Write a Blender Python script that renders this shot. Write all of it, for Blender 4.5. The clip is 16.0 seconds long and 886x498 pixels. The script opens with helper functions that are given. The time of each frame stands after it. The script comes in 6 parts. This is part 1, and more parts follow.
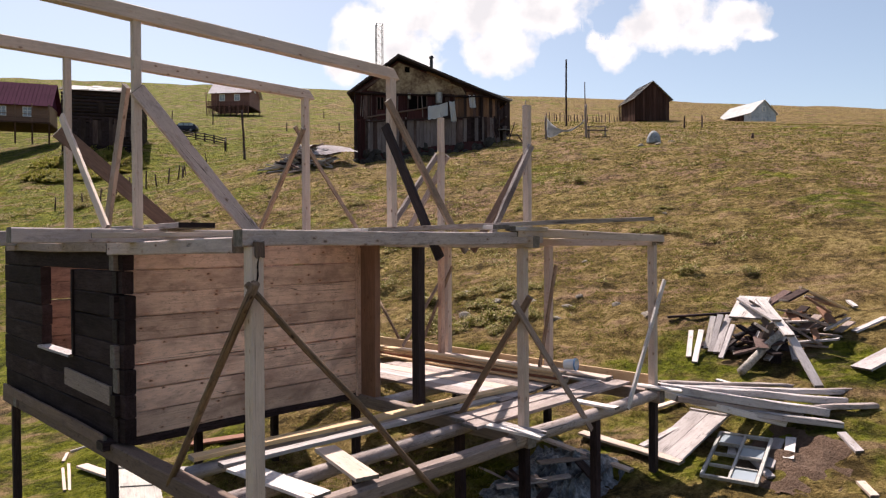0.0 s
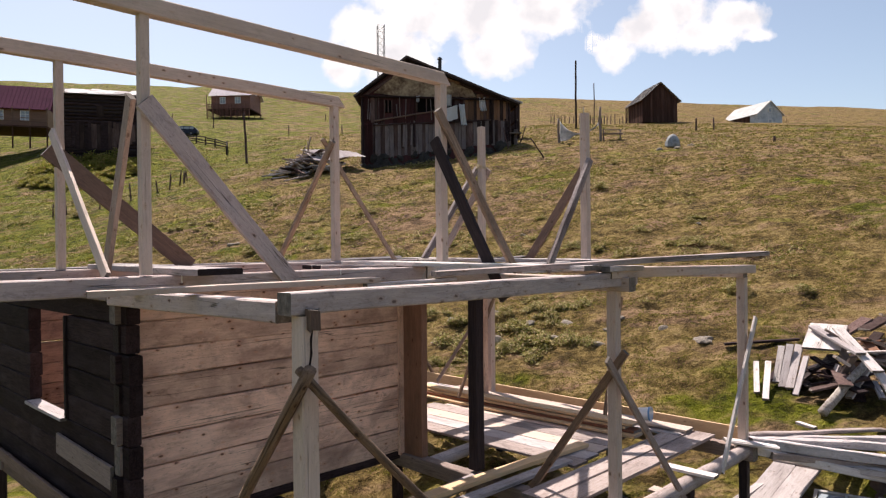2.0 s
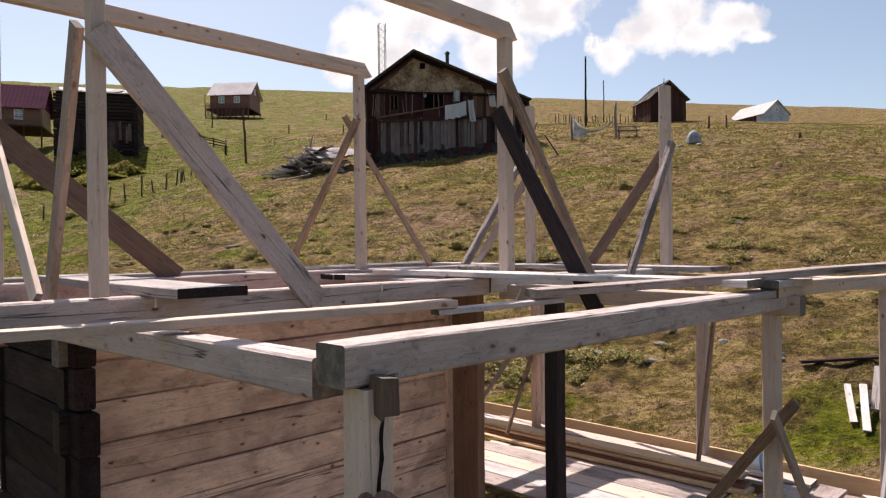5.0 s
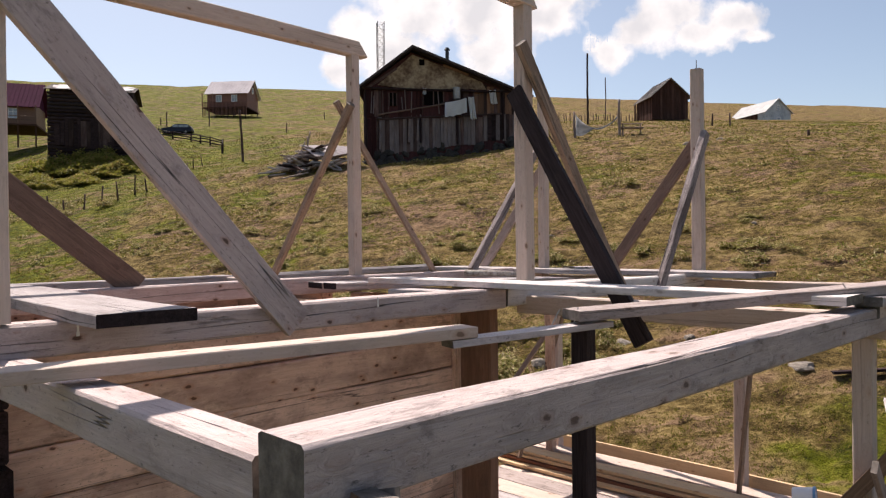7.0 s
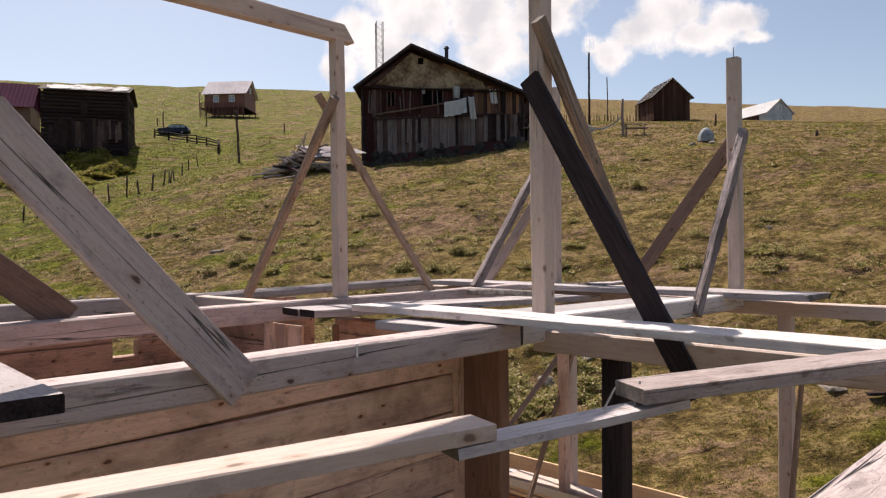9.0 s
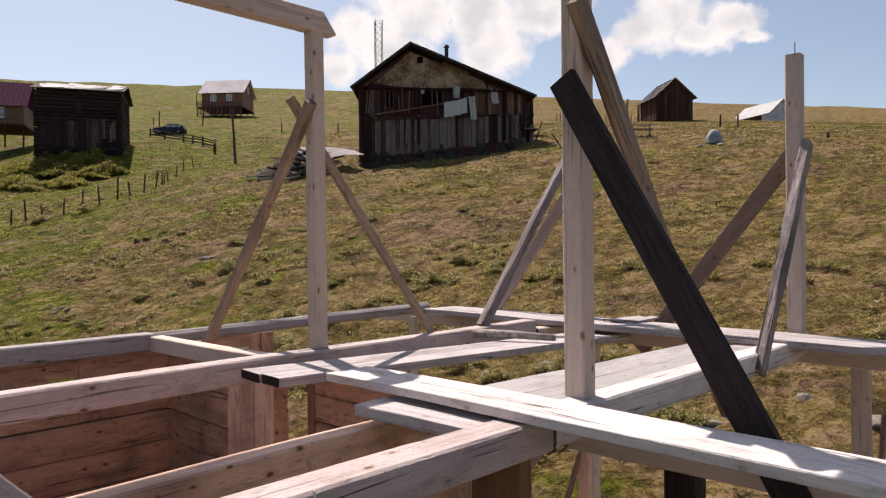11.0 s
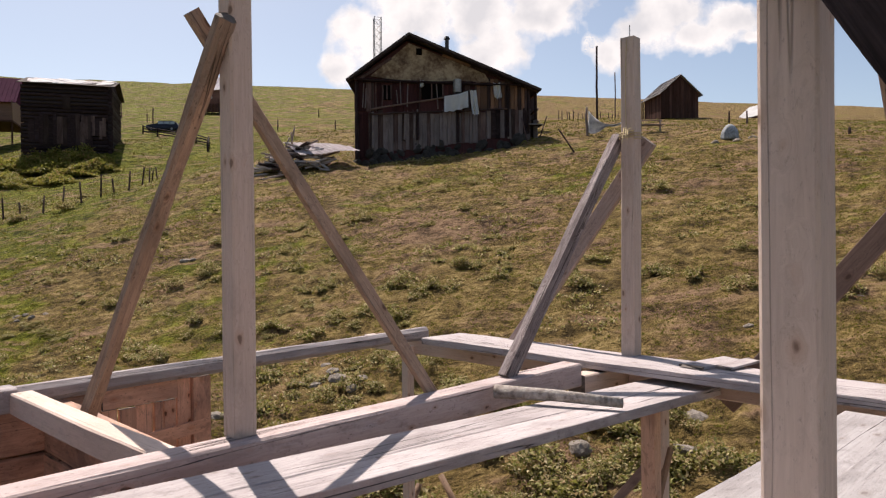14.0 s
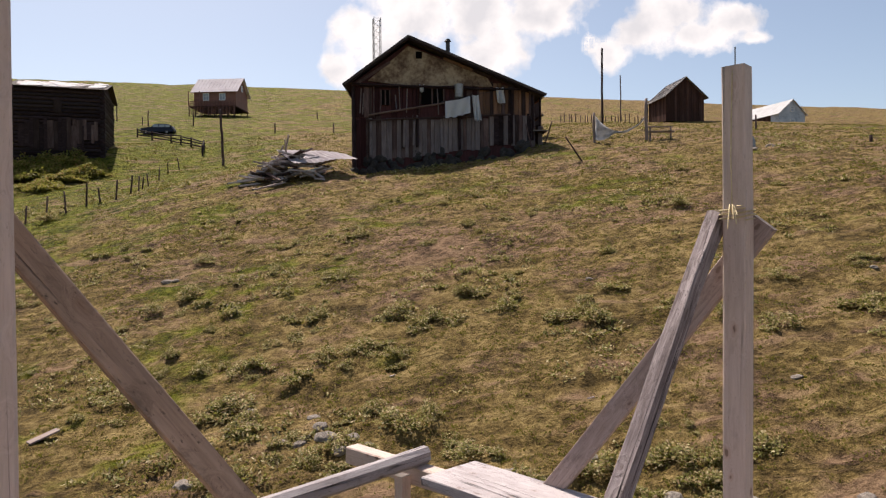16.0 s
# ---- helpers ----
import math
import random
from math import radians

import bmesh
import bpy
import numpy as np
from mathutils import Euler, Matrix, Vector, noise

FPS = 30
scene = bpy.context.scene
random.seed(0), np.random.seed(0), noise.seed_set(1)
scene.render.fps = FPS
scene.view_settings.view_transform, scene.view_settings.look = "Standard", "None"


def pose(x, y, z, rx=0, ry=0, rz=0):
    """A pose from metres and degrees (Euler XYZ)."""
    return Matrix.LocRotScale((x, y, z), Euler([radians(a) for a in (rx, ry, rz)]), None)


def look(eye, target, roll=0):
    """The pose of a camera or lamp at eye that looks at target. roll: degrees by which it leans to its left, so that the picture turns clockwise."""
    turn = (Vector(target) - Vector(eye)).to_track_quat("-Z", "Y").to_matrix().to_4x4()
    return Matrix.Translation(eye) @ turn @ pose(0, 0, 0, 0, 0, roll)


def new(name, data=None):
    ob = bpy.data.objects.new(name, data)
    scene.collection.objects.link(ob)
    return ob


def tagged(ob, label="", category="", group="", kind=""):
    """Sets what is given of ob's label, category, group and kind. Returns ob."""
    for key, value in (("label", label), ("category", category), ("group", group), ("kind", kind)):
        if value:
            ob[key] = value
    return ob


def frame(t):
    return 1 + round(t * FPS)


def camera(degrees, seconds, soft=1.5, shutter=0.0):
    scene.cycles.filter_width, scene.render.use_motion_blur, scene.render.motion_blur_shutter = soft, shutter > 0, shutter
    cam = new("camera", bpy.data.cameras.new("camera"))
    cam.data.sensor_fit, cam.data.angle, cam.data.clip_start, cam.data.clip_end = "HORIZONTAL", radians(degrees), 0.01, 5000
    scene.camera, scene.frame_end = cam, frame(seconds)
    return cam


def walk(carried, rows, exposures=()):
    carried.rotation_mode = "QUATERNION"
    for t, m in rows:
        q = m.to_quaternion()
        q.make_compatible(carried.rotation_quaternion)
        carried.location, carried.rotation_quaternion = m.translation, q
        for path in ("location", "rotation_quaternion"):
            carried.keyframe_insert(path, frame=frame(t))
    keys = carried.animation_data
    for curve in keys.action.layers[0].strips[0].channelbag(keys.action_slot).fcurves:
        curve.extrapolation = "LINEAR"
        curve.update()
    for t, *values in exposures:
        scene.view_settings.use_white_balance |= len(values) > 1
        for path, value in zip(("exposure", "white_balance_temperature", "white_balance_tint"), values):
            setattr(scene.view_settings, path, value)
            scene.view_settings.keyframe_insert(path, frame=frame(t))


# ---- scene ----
cam = camera(65.3, 16.0, soft=1.25)
PATH = [
    (0, (-6.665, -7.539, 2.279), (-5.233, -6.143, 2.259), -0.4),
    (0.5, (-6.483, -7.182, 2.438), (-5.051, -5.785, 2.418), -0.4),
    (1, (-6.343, -6.784, 2.567), (-4.911, -5.388, 2.549), -0.5),
    (1.5, (-6.218, -6.354, 2.687), (-4.786, -4.959, 2.668), -0.5),
    (2, (-6.091, -5.95, 2.694), (-4.658, -4.555, 2.678), -0.6),
    (2.5, (-5.941, -5.564, 2.702), (-4.507, -4.17, 2.686), -0.5),
    (3, (-5.773, -5.208, 2.703), (-4.339, -3.814, 2.689), -0.5),
    (3.5, (-5.6, -4.898, 2.708), (-4.165, -3.505, 2.693), -0.5),
    (4, (-5.419, -4.587, 2.693), (-3.984, -3.194, 2.683), -0.6),
    (6.5, (-4.571, -3.533, 2.764), (-3.135, -2.141, 2.75), -0.7),
    (7, (-4.415, -3.36, 2.756), (-2.978, -1.969, 2.743), -0.7),
    (7.5, (-4.263, -3.2, 2.748), (-2.824, -1.811, 2.736), -0.6),
    (8, (-4.075, -3.029, 2.744), (-2.636, -1.64, 2.733), -0.6),
    (8.5, (-3.889, -2.85, 2.744), (-2.451, -1.461, 2.734), -0.7),
    (9, (-3.682, -2.652, 2.896), (-2.243, -1.262, 2.885), -0.7),
    (11.5, (-2.646, -1.622, 3.213), (-1.206, -0.234, 3.2), -0.6),
    (12, (-2.428, -1.398, 3.257), (-0.989, -0.008, 3.245), -0.9),
    (12.5, (-2.207, -1.167, 3.266), (-0.768, 0.222, 3.253), -0.7),
    (13, (-1.956, -0.917, 3.249), (-0.514, 0.47, 3.236), -0.6),
    (13.5, (-1.69, -0.672, 3.23), (-0.249, 0.714, 3.217), -0.5),
    (14, (-1.425, -0.404, 3.256), (0.017, 0.983, 3.242), -0.5),
    (14.5, (-1.153, -0.136, 3.465), (0.289, 1.25, 3.45), -0.5),
    (15, (-0.881, 0.126, 3.791), (0.56, 1.513, 3.776), -0.6),
    (15.5, (-0.603, 0.423, 3.913), (0.838, 1.809, 3.9), -0.6),
    (16, (-0.212, 0.826, 3.906), (1.229, 2.212, 3.893), -0.5),
]
walk(cam, [(t, look(e, g, r)) for t, e, g, r in PATH], exposures=[(0, 0.86, 7000, 17), (7, 0.73, 7000, 17), (12, 0.59, 7000, 17), (16, 0.70, 7000, 17)])

# world, sun
SUN_DIR = Vector((0.34 * math.cos(radians(57)), 0.94 * math.cos(radians(57)), math.sin(radians(57)))).normalized()
world = bpy.data.worlds.new("sky")
scene.world = world
world.use_nodes = True
sky = world.node_tree.nodes.new("ShaderNodeTexSky")
sky.sky_type = "NISHITA"
sky.sun_disc = False
sky.sun_elevation = radians(57)
sky.sun_rotation = radians(20)
sky.altitude = 2000
sky.air_density, sky.dust_density, sky.ozone_density = 1.0, 6.8, 0.1
back = world.node_tree.nodes["Background"]
back.inputs["Strength"].default_value = 0.094
haze = world.node_tree.nodes.new("ShaderNodeMix")
haze.data_type, haze.blend_type = "RGBA", "MULTIPLY"
haze.inputs[0].default_value, haze.inputs[7].default_value = 1.0, (0.972, 1.0, 0.945, 1)
world.node_tree.links.new(sky.outputs[0], haze.inputs[6])
world.node_tree.links.new(haze.outputs[2], back.inputs[0])
sun = new("sun", bpy.data.lights.new("sun", "SUN"))
sun.data.energy, sun.data.angle, sun.data.color = 4.6, radians(0.55), (1.0, 0.965, 0.91)
sun.matrix_basis = look(SUN_DIR * 50, (0, 0, 0))


# ---- materials ----
def node(nt, kind, **values):
    n = nt.nodes.new(kind)
    for key, value in values.items():
        n.inputs[key.replace("_", " ")].default_value = value
    return n


def ramp(nt, source, stops):
    r = nt.nodes.new("ShaderNodeValToRGB")
    el = r.color_ramp.elements
    while len(el) < len(stops):
        el.new(0.5)
    for e, (p, c) in zip(el, stops):
        e.position, e.color = p, (*c, 1)
    nt.links.new(source, r.inputs[0])
    return r.outputs[0]


def mix(nt, fac, a, b, how="MIX"):
    m = nt.nodes.new("ShaderNodeMix")
    m.data_type, m.blend_type = "RGBA", how
    for socket, value in ((m.inputs[0], fac), (m.inputs[6], a), (m.inputs[7], b)):
        if isinstance(value, bpy.types.NodeSocket):
            nt.links.new(value, socket)
        else:
            socket.default_value = value if not isinstance(value, tuple) else (*value, 1)
    return m.outputs[2]


def calc(nt, how, a, b=0.0, clamp=False):
    m = nt.nodes.new("ShaderNodeMath")
    m.operation, m.use_clamp = how, clamp
    for socket, value in zip(m.inputs, (a, b)):
        if isinstance(value, bpy.types.NodeSocket):
            nt.links.new(value, socket)
        else:
            socket.default_value = value
    return m.outputs[0]


def noise_at(nt, vector, scale, detail=4.0, rough=0.55, distort=0.0):
    n = node(nt, "ShaderNodeTexNoise", Scale=scale, Detail=detail, Roughness=rough, Distortion=distort)
    nt.links.new(vector, n.inputs["Vector"])
    return n.outputs["Fac"]


def stretched(nt, scale, shift=True):
    """Object coordinates, stretched, moved by each object's own chance."""
    tc, mp = nt.nodes.new("ShaderNodeTexCoord"), nt.nodes.new("ShaderNodeMapping")
    mp.inputs["Scale"].default_value = scale
    nt.links.new(tc.outputs["Object"], mp.inputs["Vector"])
    if shift:
        info = nt.nodes.new("ShaderNodeObjectInfo")
        add = nt.nodes.new("ShaderNodeVectorMath")
        add.operation = "MULTIPLY"
        comb = nt.nodes.new("ShaderNodeCombineXYZ")
        for k in range(3):
            nt.links.new(info.outputs["Random"], comb.inputs[k])
        nt.links.new(comb.outputs[0], add.inputs[0])
        add.inputs[1].default_value = (37.0, 53.0, 71.0)
        nt.links.new(add.outputs[0], mp.inputs["Location"])
    return mp.outputs[0]


def begun(name, rough=0.8, metallic=0.0):
    m = bpy.data.materials.new(name)
    m.use_nodes = True
    nt = m.node_tree
    p = nt.nodes["Principled BSDF"]
    p.inputs["Roughness"].default_value, p.inputs["Metallic"].default_value = rough, metallic
    p.inputs["Specular IOR Level"].default_value = 0.3
    return m, nt, p


def bumped(nt, p, height, strength=0.3, distance=0.01):
    b = node(nt, "ShaderNodeBump", Strength=strength, Distance=distance)
    nt.links.new(height, b.inputs["Height"])
    nt.links.new(b.outputs[0], p.inputs["Normal"])


def wood(name, light, dark, stain, stain_amount=0.5, knots=0.6, rough=0.75, along="X", fine=1.0, vary=0.25, bump=0.35, cracks=0.3, dirt=0.35, soil=0.0):
    """Sawn or weathered timber with grain along one local axis, knots that bend it, cracks, blotches and smudges."""
    m, nt, p = begun(name, rough)

    def axes(long, cross):
        return {"X": (long, cross, cross), "Z": (cross, cross, long), "Y": (cross, long, cross)}[along]

    # knots: small dark hearts in a warm ring, their outline broken by a fine wobble
    wob = nt.nodes.new("ShaderNodeTexNoise")
    wob.inputs["Scale"].default_value = 5.0
    v0 = stretched(nt, axes(6.5, 12.0))
    nt.links.new(v0, wob.inputs["Vector"])
    off = nt.nodes.new("ShaderNodeVectorMath")
    off.operation = "MULTIPLY_ADD"
    nt.links.new(wob.outputs["Color"], off.inputs[0])
    off.inputs[1].default_value = (0.16, 0.16, 0.16)
    nt.links.new(v0, off.inputs[2])
    vor = node(nt, "ShaderNodeTexVoronoi", Scale=1.0, Randomness=1.0)
    nt.links.new(off.outputs[0], vor.inputs["Vector"])
    near = vor.outputs["Distance"]
    # grain, pushed aside round the knots
    v = stretched(nt, axes(1.6 * fine, 30.0 * fine))
    bend = nt.nodes.new("ShaderNodeVectorMath")
    bend.operation = "ADD"
    push = nt.nodes.new("ShaderNodeCombineXYZ")
    swell = calc(nt, "MULTIPLY", ramp(nt, near, [(0.08, (1, 1, 1)), (0.42, (0, 0, 0))]), 1.2 if knots else 0.0)
    for k in range(3):
        nt.links.new(swell, push.inputs[k])
    nt.links.new(v, bend.inputs[0])
    nt.links.new(push.outputs[0], bend.inputs[1])
    grain = noise_at(nt, bend.outputs[0], 2.2, 7, 0.68, 0.5)
    colour = ramp(nt, grain, [(0.32, dark), (0.66, light)])
    # wide uneven weathering, then smaller hard-edged smudges, then dark specks
    wide = noise_at(nt, stretched(nt, axes(0.9 * fine, 3.0 * fine)), 1.7, 5, 0.62)
    colour = mix(nt, calc(nt, "MULTIPLY", ramp(nt, wide, [(0.47, (0, 0, 0)), (0.68, (1, 1, 1))]), stain_amount), colour, stain)
    smudge = noise_at(nt, stretched(nt, axes(4.5 * fine, 9.0 * fine)), 1.3, 7, 0.72, 0.4)
    colour = mix(nt, calc(nt, "MULTIPLY", ramp(nt, smudge, [(0.55, (0, 0, 0)), (0.66, (1, 1, 1))]), 0.75 * dirt), colour, tuple(c * 0.75 for c in stain))
    speck = noise_at(nt, stretched(nt, axes(22.0 * fine, 55.0 * fine)), 1.5, 4, 0.7)
    colour = mix(nt, calc(nt, "MULTIPLY", ramp(nt, speck, [(0.60, (0, 0, 0)), (0.70, (1, 1, 1))]), dirt), colour, tuple(c * 0.35 for c in stain))
    if soil:
        # water stains that run over several boards
        here = nt.nodes.new("ShaderNodeNewGeometry").outputs["Position"]
        wet = noise_at(nt, here, 1.1, 6, 0.66, 0.8)
        colour = mix(nt, calc(nt, "MULTIPLY", ramp(nt, wet, [(0.50, (0, 0, 0)), (0.64, (1, 1, 1))]), soil), colour, tuple(c * 0.8 for c in stain))
    if knots:
        some = nt.nodes.new("ShaderNodeSeparateColor")
        nt.links.new(vor.outputs["Color"], some.inputs[0])
        near = calc(nt, "ADD", near, ramp(nt, some.outputs[0], [(0.35, (0.0, 0.0, 0.0)), (0.75, (0.16, 0.16, 0.16))]))
        ring = ramp(nt, near, [(0.12, (1, 1, 1)), (0.30, (0, 0, 0))])
        colour = mix(nt, calc(nt, "MULTIPLY", ring, 0.55 * knots), colour, (dark[0] * 0.80, dark[1] * 0.58, dark[2] * 0.42))
        heart = ramp(nt, near, [(0.10, (1, 1, 1)), (0.155, (0, 0, 0))])
        colour = mix(nt, calc(nt, "MULTIPLY", heart, min(1.0, knots * 0.95)), colour, (dark[0] * 0.20, dark[1] * 0.14, dark[2] * 0.11))
    # drying cracks: thin, long, broken off here and there
    crack = noise_at(nt, stretched(nt, axes(0.16 * fine, 9.0 * fine)), 1.3, 3, 0.45, 0.05)
    gate = ramp(nt, noise_at(nt, stretched(nt, axes(0.8 * fine, 2.2 * fine)), 1.4, 3, 0.5), [(0.44, (0, 0, 0)), (0.54, (1, 1, 1))])
    cf = calc(nt, "MULTIPLY", ramp(nt, calc(nt, "ABSOLUTE", calc(nt, "SUBTRACT", crack, 0.5)), [(0.001, (1, 1, 1)), (0.0065, (0, 0, 0))]), gate)
    colour = mix(nt, calc(nt, "MULTIPLY", cf, min(1.0, cracks)), colour, tuple(c * 0.12 for c in dark))
    info = nt.nodes.new("ShaderNodeObjectInfo")
    geo = nt.nodes.new("ShaderNodeNewGeometry")
    chance = calc(nt, "FRACT", calc(nt, "ADD", info.outputs["Random"], geo.outputs["Random Per Island"]))
    tone = calc(nt, "ADD", calc(nt, "MULTIPLY", chance, 2 * vary), 1.0 - vary)
    comb = nt.nodes.new("ShaderNodeCombineColor")
    for k in range(3):
        nt.links.new(tone, comb.inputs[k])
    colour = mix(nt, 1.0, colour, comb.outputs[0], "MULTIPLY")
    nt.links.new(colour, p.inputs["Base Color"])
    height = calc(nt, "ADD", grain, calc(nt, "MULTIPLY", smudge, 0.6))
    bumped(nt, p, calc(nt, "SUBTRACT", height, calc(nt, "MULTIPLY", cf, 2.2)), bump, 0.006)
    return m


def blotched(name, colours, scale, rough=0.8, metallic=0.0, bump=0.3, distance=0.02, fine=6.0):
    """A surface whose colour wanders between some tones at two scales."""
    m, nt, p = begun(name, rough, metallic)
    v = stretched(nt, (1, 1, 1))
    big, small = noise_at(nt, v, scale, 5, 0.6), noise_at(nt, v, scale * fine, 5, 0.65)
    f = calc(nt, "ADD", calc(nt, "MULTIPLY", big, 0.62), calc(nt, "MULTIPLY", small, 0.38))
    n = len(colours)
    colour = ramp(nt, f, [(0.32 + 0.36 * k / (n - 1), c) for k, c in enumerate(colours)])
    nt.links.new(colour, p.inputs["Base Color"])
    bumped(nt, p, small, bump, distance)
    return m


NEW = wood("new_sawn_timber", (0.596, 0.470, 0.405), (0.490, 0.376, 0.314), (0.370, 0.283, 0.238), 0.45, 0.75, 0.7, vary=0.10, bump=0.5, cracks=0.45, dirt=0.35)
HEWN = wood("hewn_weathered_beam", (0.552, 0.452, 0.436), (0.425, 0.332, 0.316), (0.270, 0.208, 0.198), 0.65, 0.95, 0.75, vary=0.08, bump=1.0, cracks=1.0, dirt=0.7)
AGED = wood("grey_aged_brace", (0.43, 0.36, 0.35), (0.125, 0.09, 0.085), (0.075, 0.054, 0.052), 0.7, 0.5, 0.85, vary=0.12, bump=1.0, cracks=1.0, dirt=0.8)
GREY = wood("weathered_plank", (0.485, 0.436, 0.434), (0.375, 0.328, 0.325), (0.222, 0.184, 0.180), 0.6, 0.4, 0.85, vary=0.2, bump=0.9, cracks=1.0, dirt=0.6)
PORCH = wood("cracked_porch_beam", (0.52, 0.432, 0.415), (0.37, 0.295, 0.28), (0.20, 0.16, 0.15), 0.6, 0.8, 0.8, vary=0.06, bump=1.0, cracks=1.0, dirt=0.8)
SILVER = wood("silver_grey_plank", (0.375, 0.352, 0.352), (0.285, 0.262, 0.260), (0.17, 0.15, 0.147), 0.6, 0.4, 0.85, vary=0.08, bump=0.9, cracks=1.0, dirt=0.6)
WANEY = wood("grey_brown_plank", (0.44, 0.365, 0.345), (0.30, 0.235, 0.215), (0.16, 0.12, 0.11), 0.6, 0.5, 0.85, vary=0.08, bump=1.0, cracks=1.0, dirt=0.8)
BUFF = wood("buff_brown_stick", (0.41, 0.29, 0.22), (0.24, 0.165, 0.122), (0.125, 0.088, 0.068), 0.6, 0.7, 0.8, vary=0.08, bump=1.0, cracks=1.0, dirt=0.8)
BROWN = wood("brown_stick", (0.30, 0.19, 0.125), (0.135, 0.08, 0.052), (0.07, 0.046, 0.034), 0.6, 0.9, 0.8, vary=0.15, bump=1.0, cracks=0.7, dirt=0.7)
UMBER = wood("dark_umber_brace", (0.20, 0.132, 0.105), (0.115, 0.074, 0.058), (0.075, 0.05, 0.042), 0.5, 0.6, 0.8, vary=0.15, dirt=0.5)
DUSK = wood("grey_brown_timber", (0.35, 0.265, 0.235), (0.21, 0.155, 0.135), (0.15, 0.11, 0.10), 0.5, 0.5, 0.8, vary=0.25, dirt=0.5)
CHAR = wood("charred_timber", (0.052, 0.038, 0.039), (0.016, 0.011, 0.012), (0.030, 0.021, 0.022), 0.5, 0.0, 0.6, vary=0.2, bump=1.0, dirt=0.2)
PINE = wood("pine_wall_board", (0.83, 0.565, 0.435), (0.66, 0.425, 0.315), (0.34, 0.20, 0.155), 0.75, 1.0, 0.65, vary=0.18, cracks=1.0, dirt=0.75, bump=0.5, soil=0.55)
AMBER = wood("orange_pine_board", (0.80, 0.47, 0.33), (0.60, 0.325, 0.215), (0.30, 0.165, 0.12), 0.7, 1.0, 0.65, vary=0.2, cracks=1.0, dirt=0.8, bump=0.5, soil=0.4)
CHALK = wood("bleached_board", (0.70, 0.635, 0.615), (0.56, 0.495, 0.475), (0.30, 0.245, 0.225), 0.5, 0.4, 0.85, vary=0.12, bump=0.9, cracks=1.0, dirt=0.6)
# pine again, with the unlit room's shade put into its colour
SHADEPINE = wood("shade_darkened_pine_board", (0.50, 0.30, 0.215), (0.34, 0.19, 0.13), (0.15, 0.085, 0.065), 0.75, 1.0, 0.7, vary=0.2, cracks=1.0, dirt=0.8, bump=0.5, soil=0.6)
REDPINE = wood("brown_stained_board", (0.32, 0.165, 0.105), (0.21, 0.10, 0.06), (0.13, 0.07, 0.048), 0.6, 0.7, 0.7, vary=0.15)
PALEBOARD = wood("washed_out_board", (0.23, 0.19, 0.185), (0.13, 0.10, 0.098), (0.07, 0.05, 0.05), 0.6, 0.0, 0.85, along="Z", fine=0.35, vary=0.2, bump=0.5)
PORCHBOARD = wood("brown_porch_board", (0.24, 0.125, 0.072), (0.13, 0.065, 0.04), (0.07, 0.045, 0.035), 0.6, 0.0, 0.8, along="Z", fine=0.35, vary=0.5)
OLDPAINT = wood("flaking_white_paint", (0.44, 0.42, 0.40), (0.32, 0.295, 0.275), (0.20, 0.175, 0.16), 0.7, 0.0, 0.7, vary=0.15, dirt=0.6)
RUST = wood("red_brown_board", (0.27, 0.105, 0.055), (0.17, 0.06, 0.035), (0.11, 0.05, 0.035), 0.5, 0.5, 0.7, vary=0.2)
OLDLOG = wood("tarred_old_log", (0.046, 0.028, 0.029), (0.009, 0.006, 0.0065), (0.075, 0.053, 0.056), 0.45, 0.3, 0.75, vary=0.3, bump=0.6)
PLY = wood("fresh_yellow_board", (0.66, 0.46, 0.27), (0.55, 0.36, 0.20), (0.45, 0.31, 0.19), 0.4, 0.5, 0.65, vary=0.15)
OLDBOARD = wood("old_house_board", (0.10, 0.064, 0.058), (0.038, 0.023, 0.022), (0.17, 0.125, 0.115), 0.5, 0.0, 0.85, along="Z", fine=0.35, vary=0.6, bump=0.5)
OLDRED = wood("dark_red_board", (0.080, 0.031, 0.031), (0.036, 0.015, 0.016), (0.024, 0.014, 0.015), 0.5, 0.0, 0.8, along="Z", fine=0.35, vary=0.5)
HUTBOARD = wood("hut_board", (0.085, 0.044, 0.034), (0.038, 0.020, 0.017), (0.10, 0.066, 0.055), 0.4, 0.0, 0.85, along="Z", fine=0.3, vary=0.4)
CABIN = wood("red_cabin_board", (0.24, 0.11, 0.08), (0.15, 0.066, 0.05), (0.09, 0.045, 0.036), 0.4, 0.0, 0.6, along="X", fine=0.25, vary=0.3)
TAN = wood("tan_cabin_board", (0.20, 0.11, 0.072), (0.14, 0.075, 0.05), (0.11, 0.065, 0.045), 0.4, 0.0, 0.6, along="X", fine=0.25, vary=0.2)
PLASTER = blotched("stained_clay_plaster", [(0.05, 0.03, 0.022), (0.15, 0.095, 0.06), (0.33, 0.25, 0.165), (0.46, 0.37, 0.26)], 0.9, 0.9, fine=6)
TIN = blotched("worn_roof_tin", [(0.36, 0.35, 0.35), (0.48, 0.47, 0.47), (0.56, 0.55, 0.55)], 0.6, 0.8, 0.0, 0.15)
TINPINK = blotched("pinkish_roof_tin", [(0.42, 0.365, 0.38), (0.54, 0.485, 0.50), (0.64, 0.59, 0.605)], 0.5, 0.9, 0.0, 0.15)
ROOFOLD = blotched("old_dark_roof", [(0.035, 0.028, 0.027), (0.07, 0.055, 0.05), (0.12, 0.10, 0.095)], 0.8, 0.8, 0.0, 0.4)
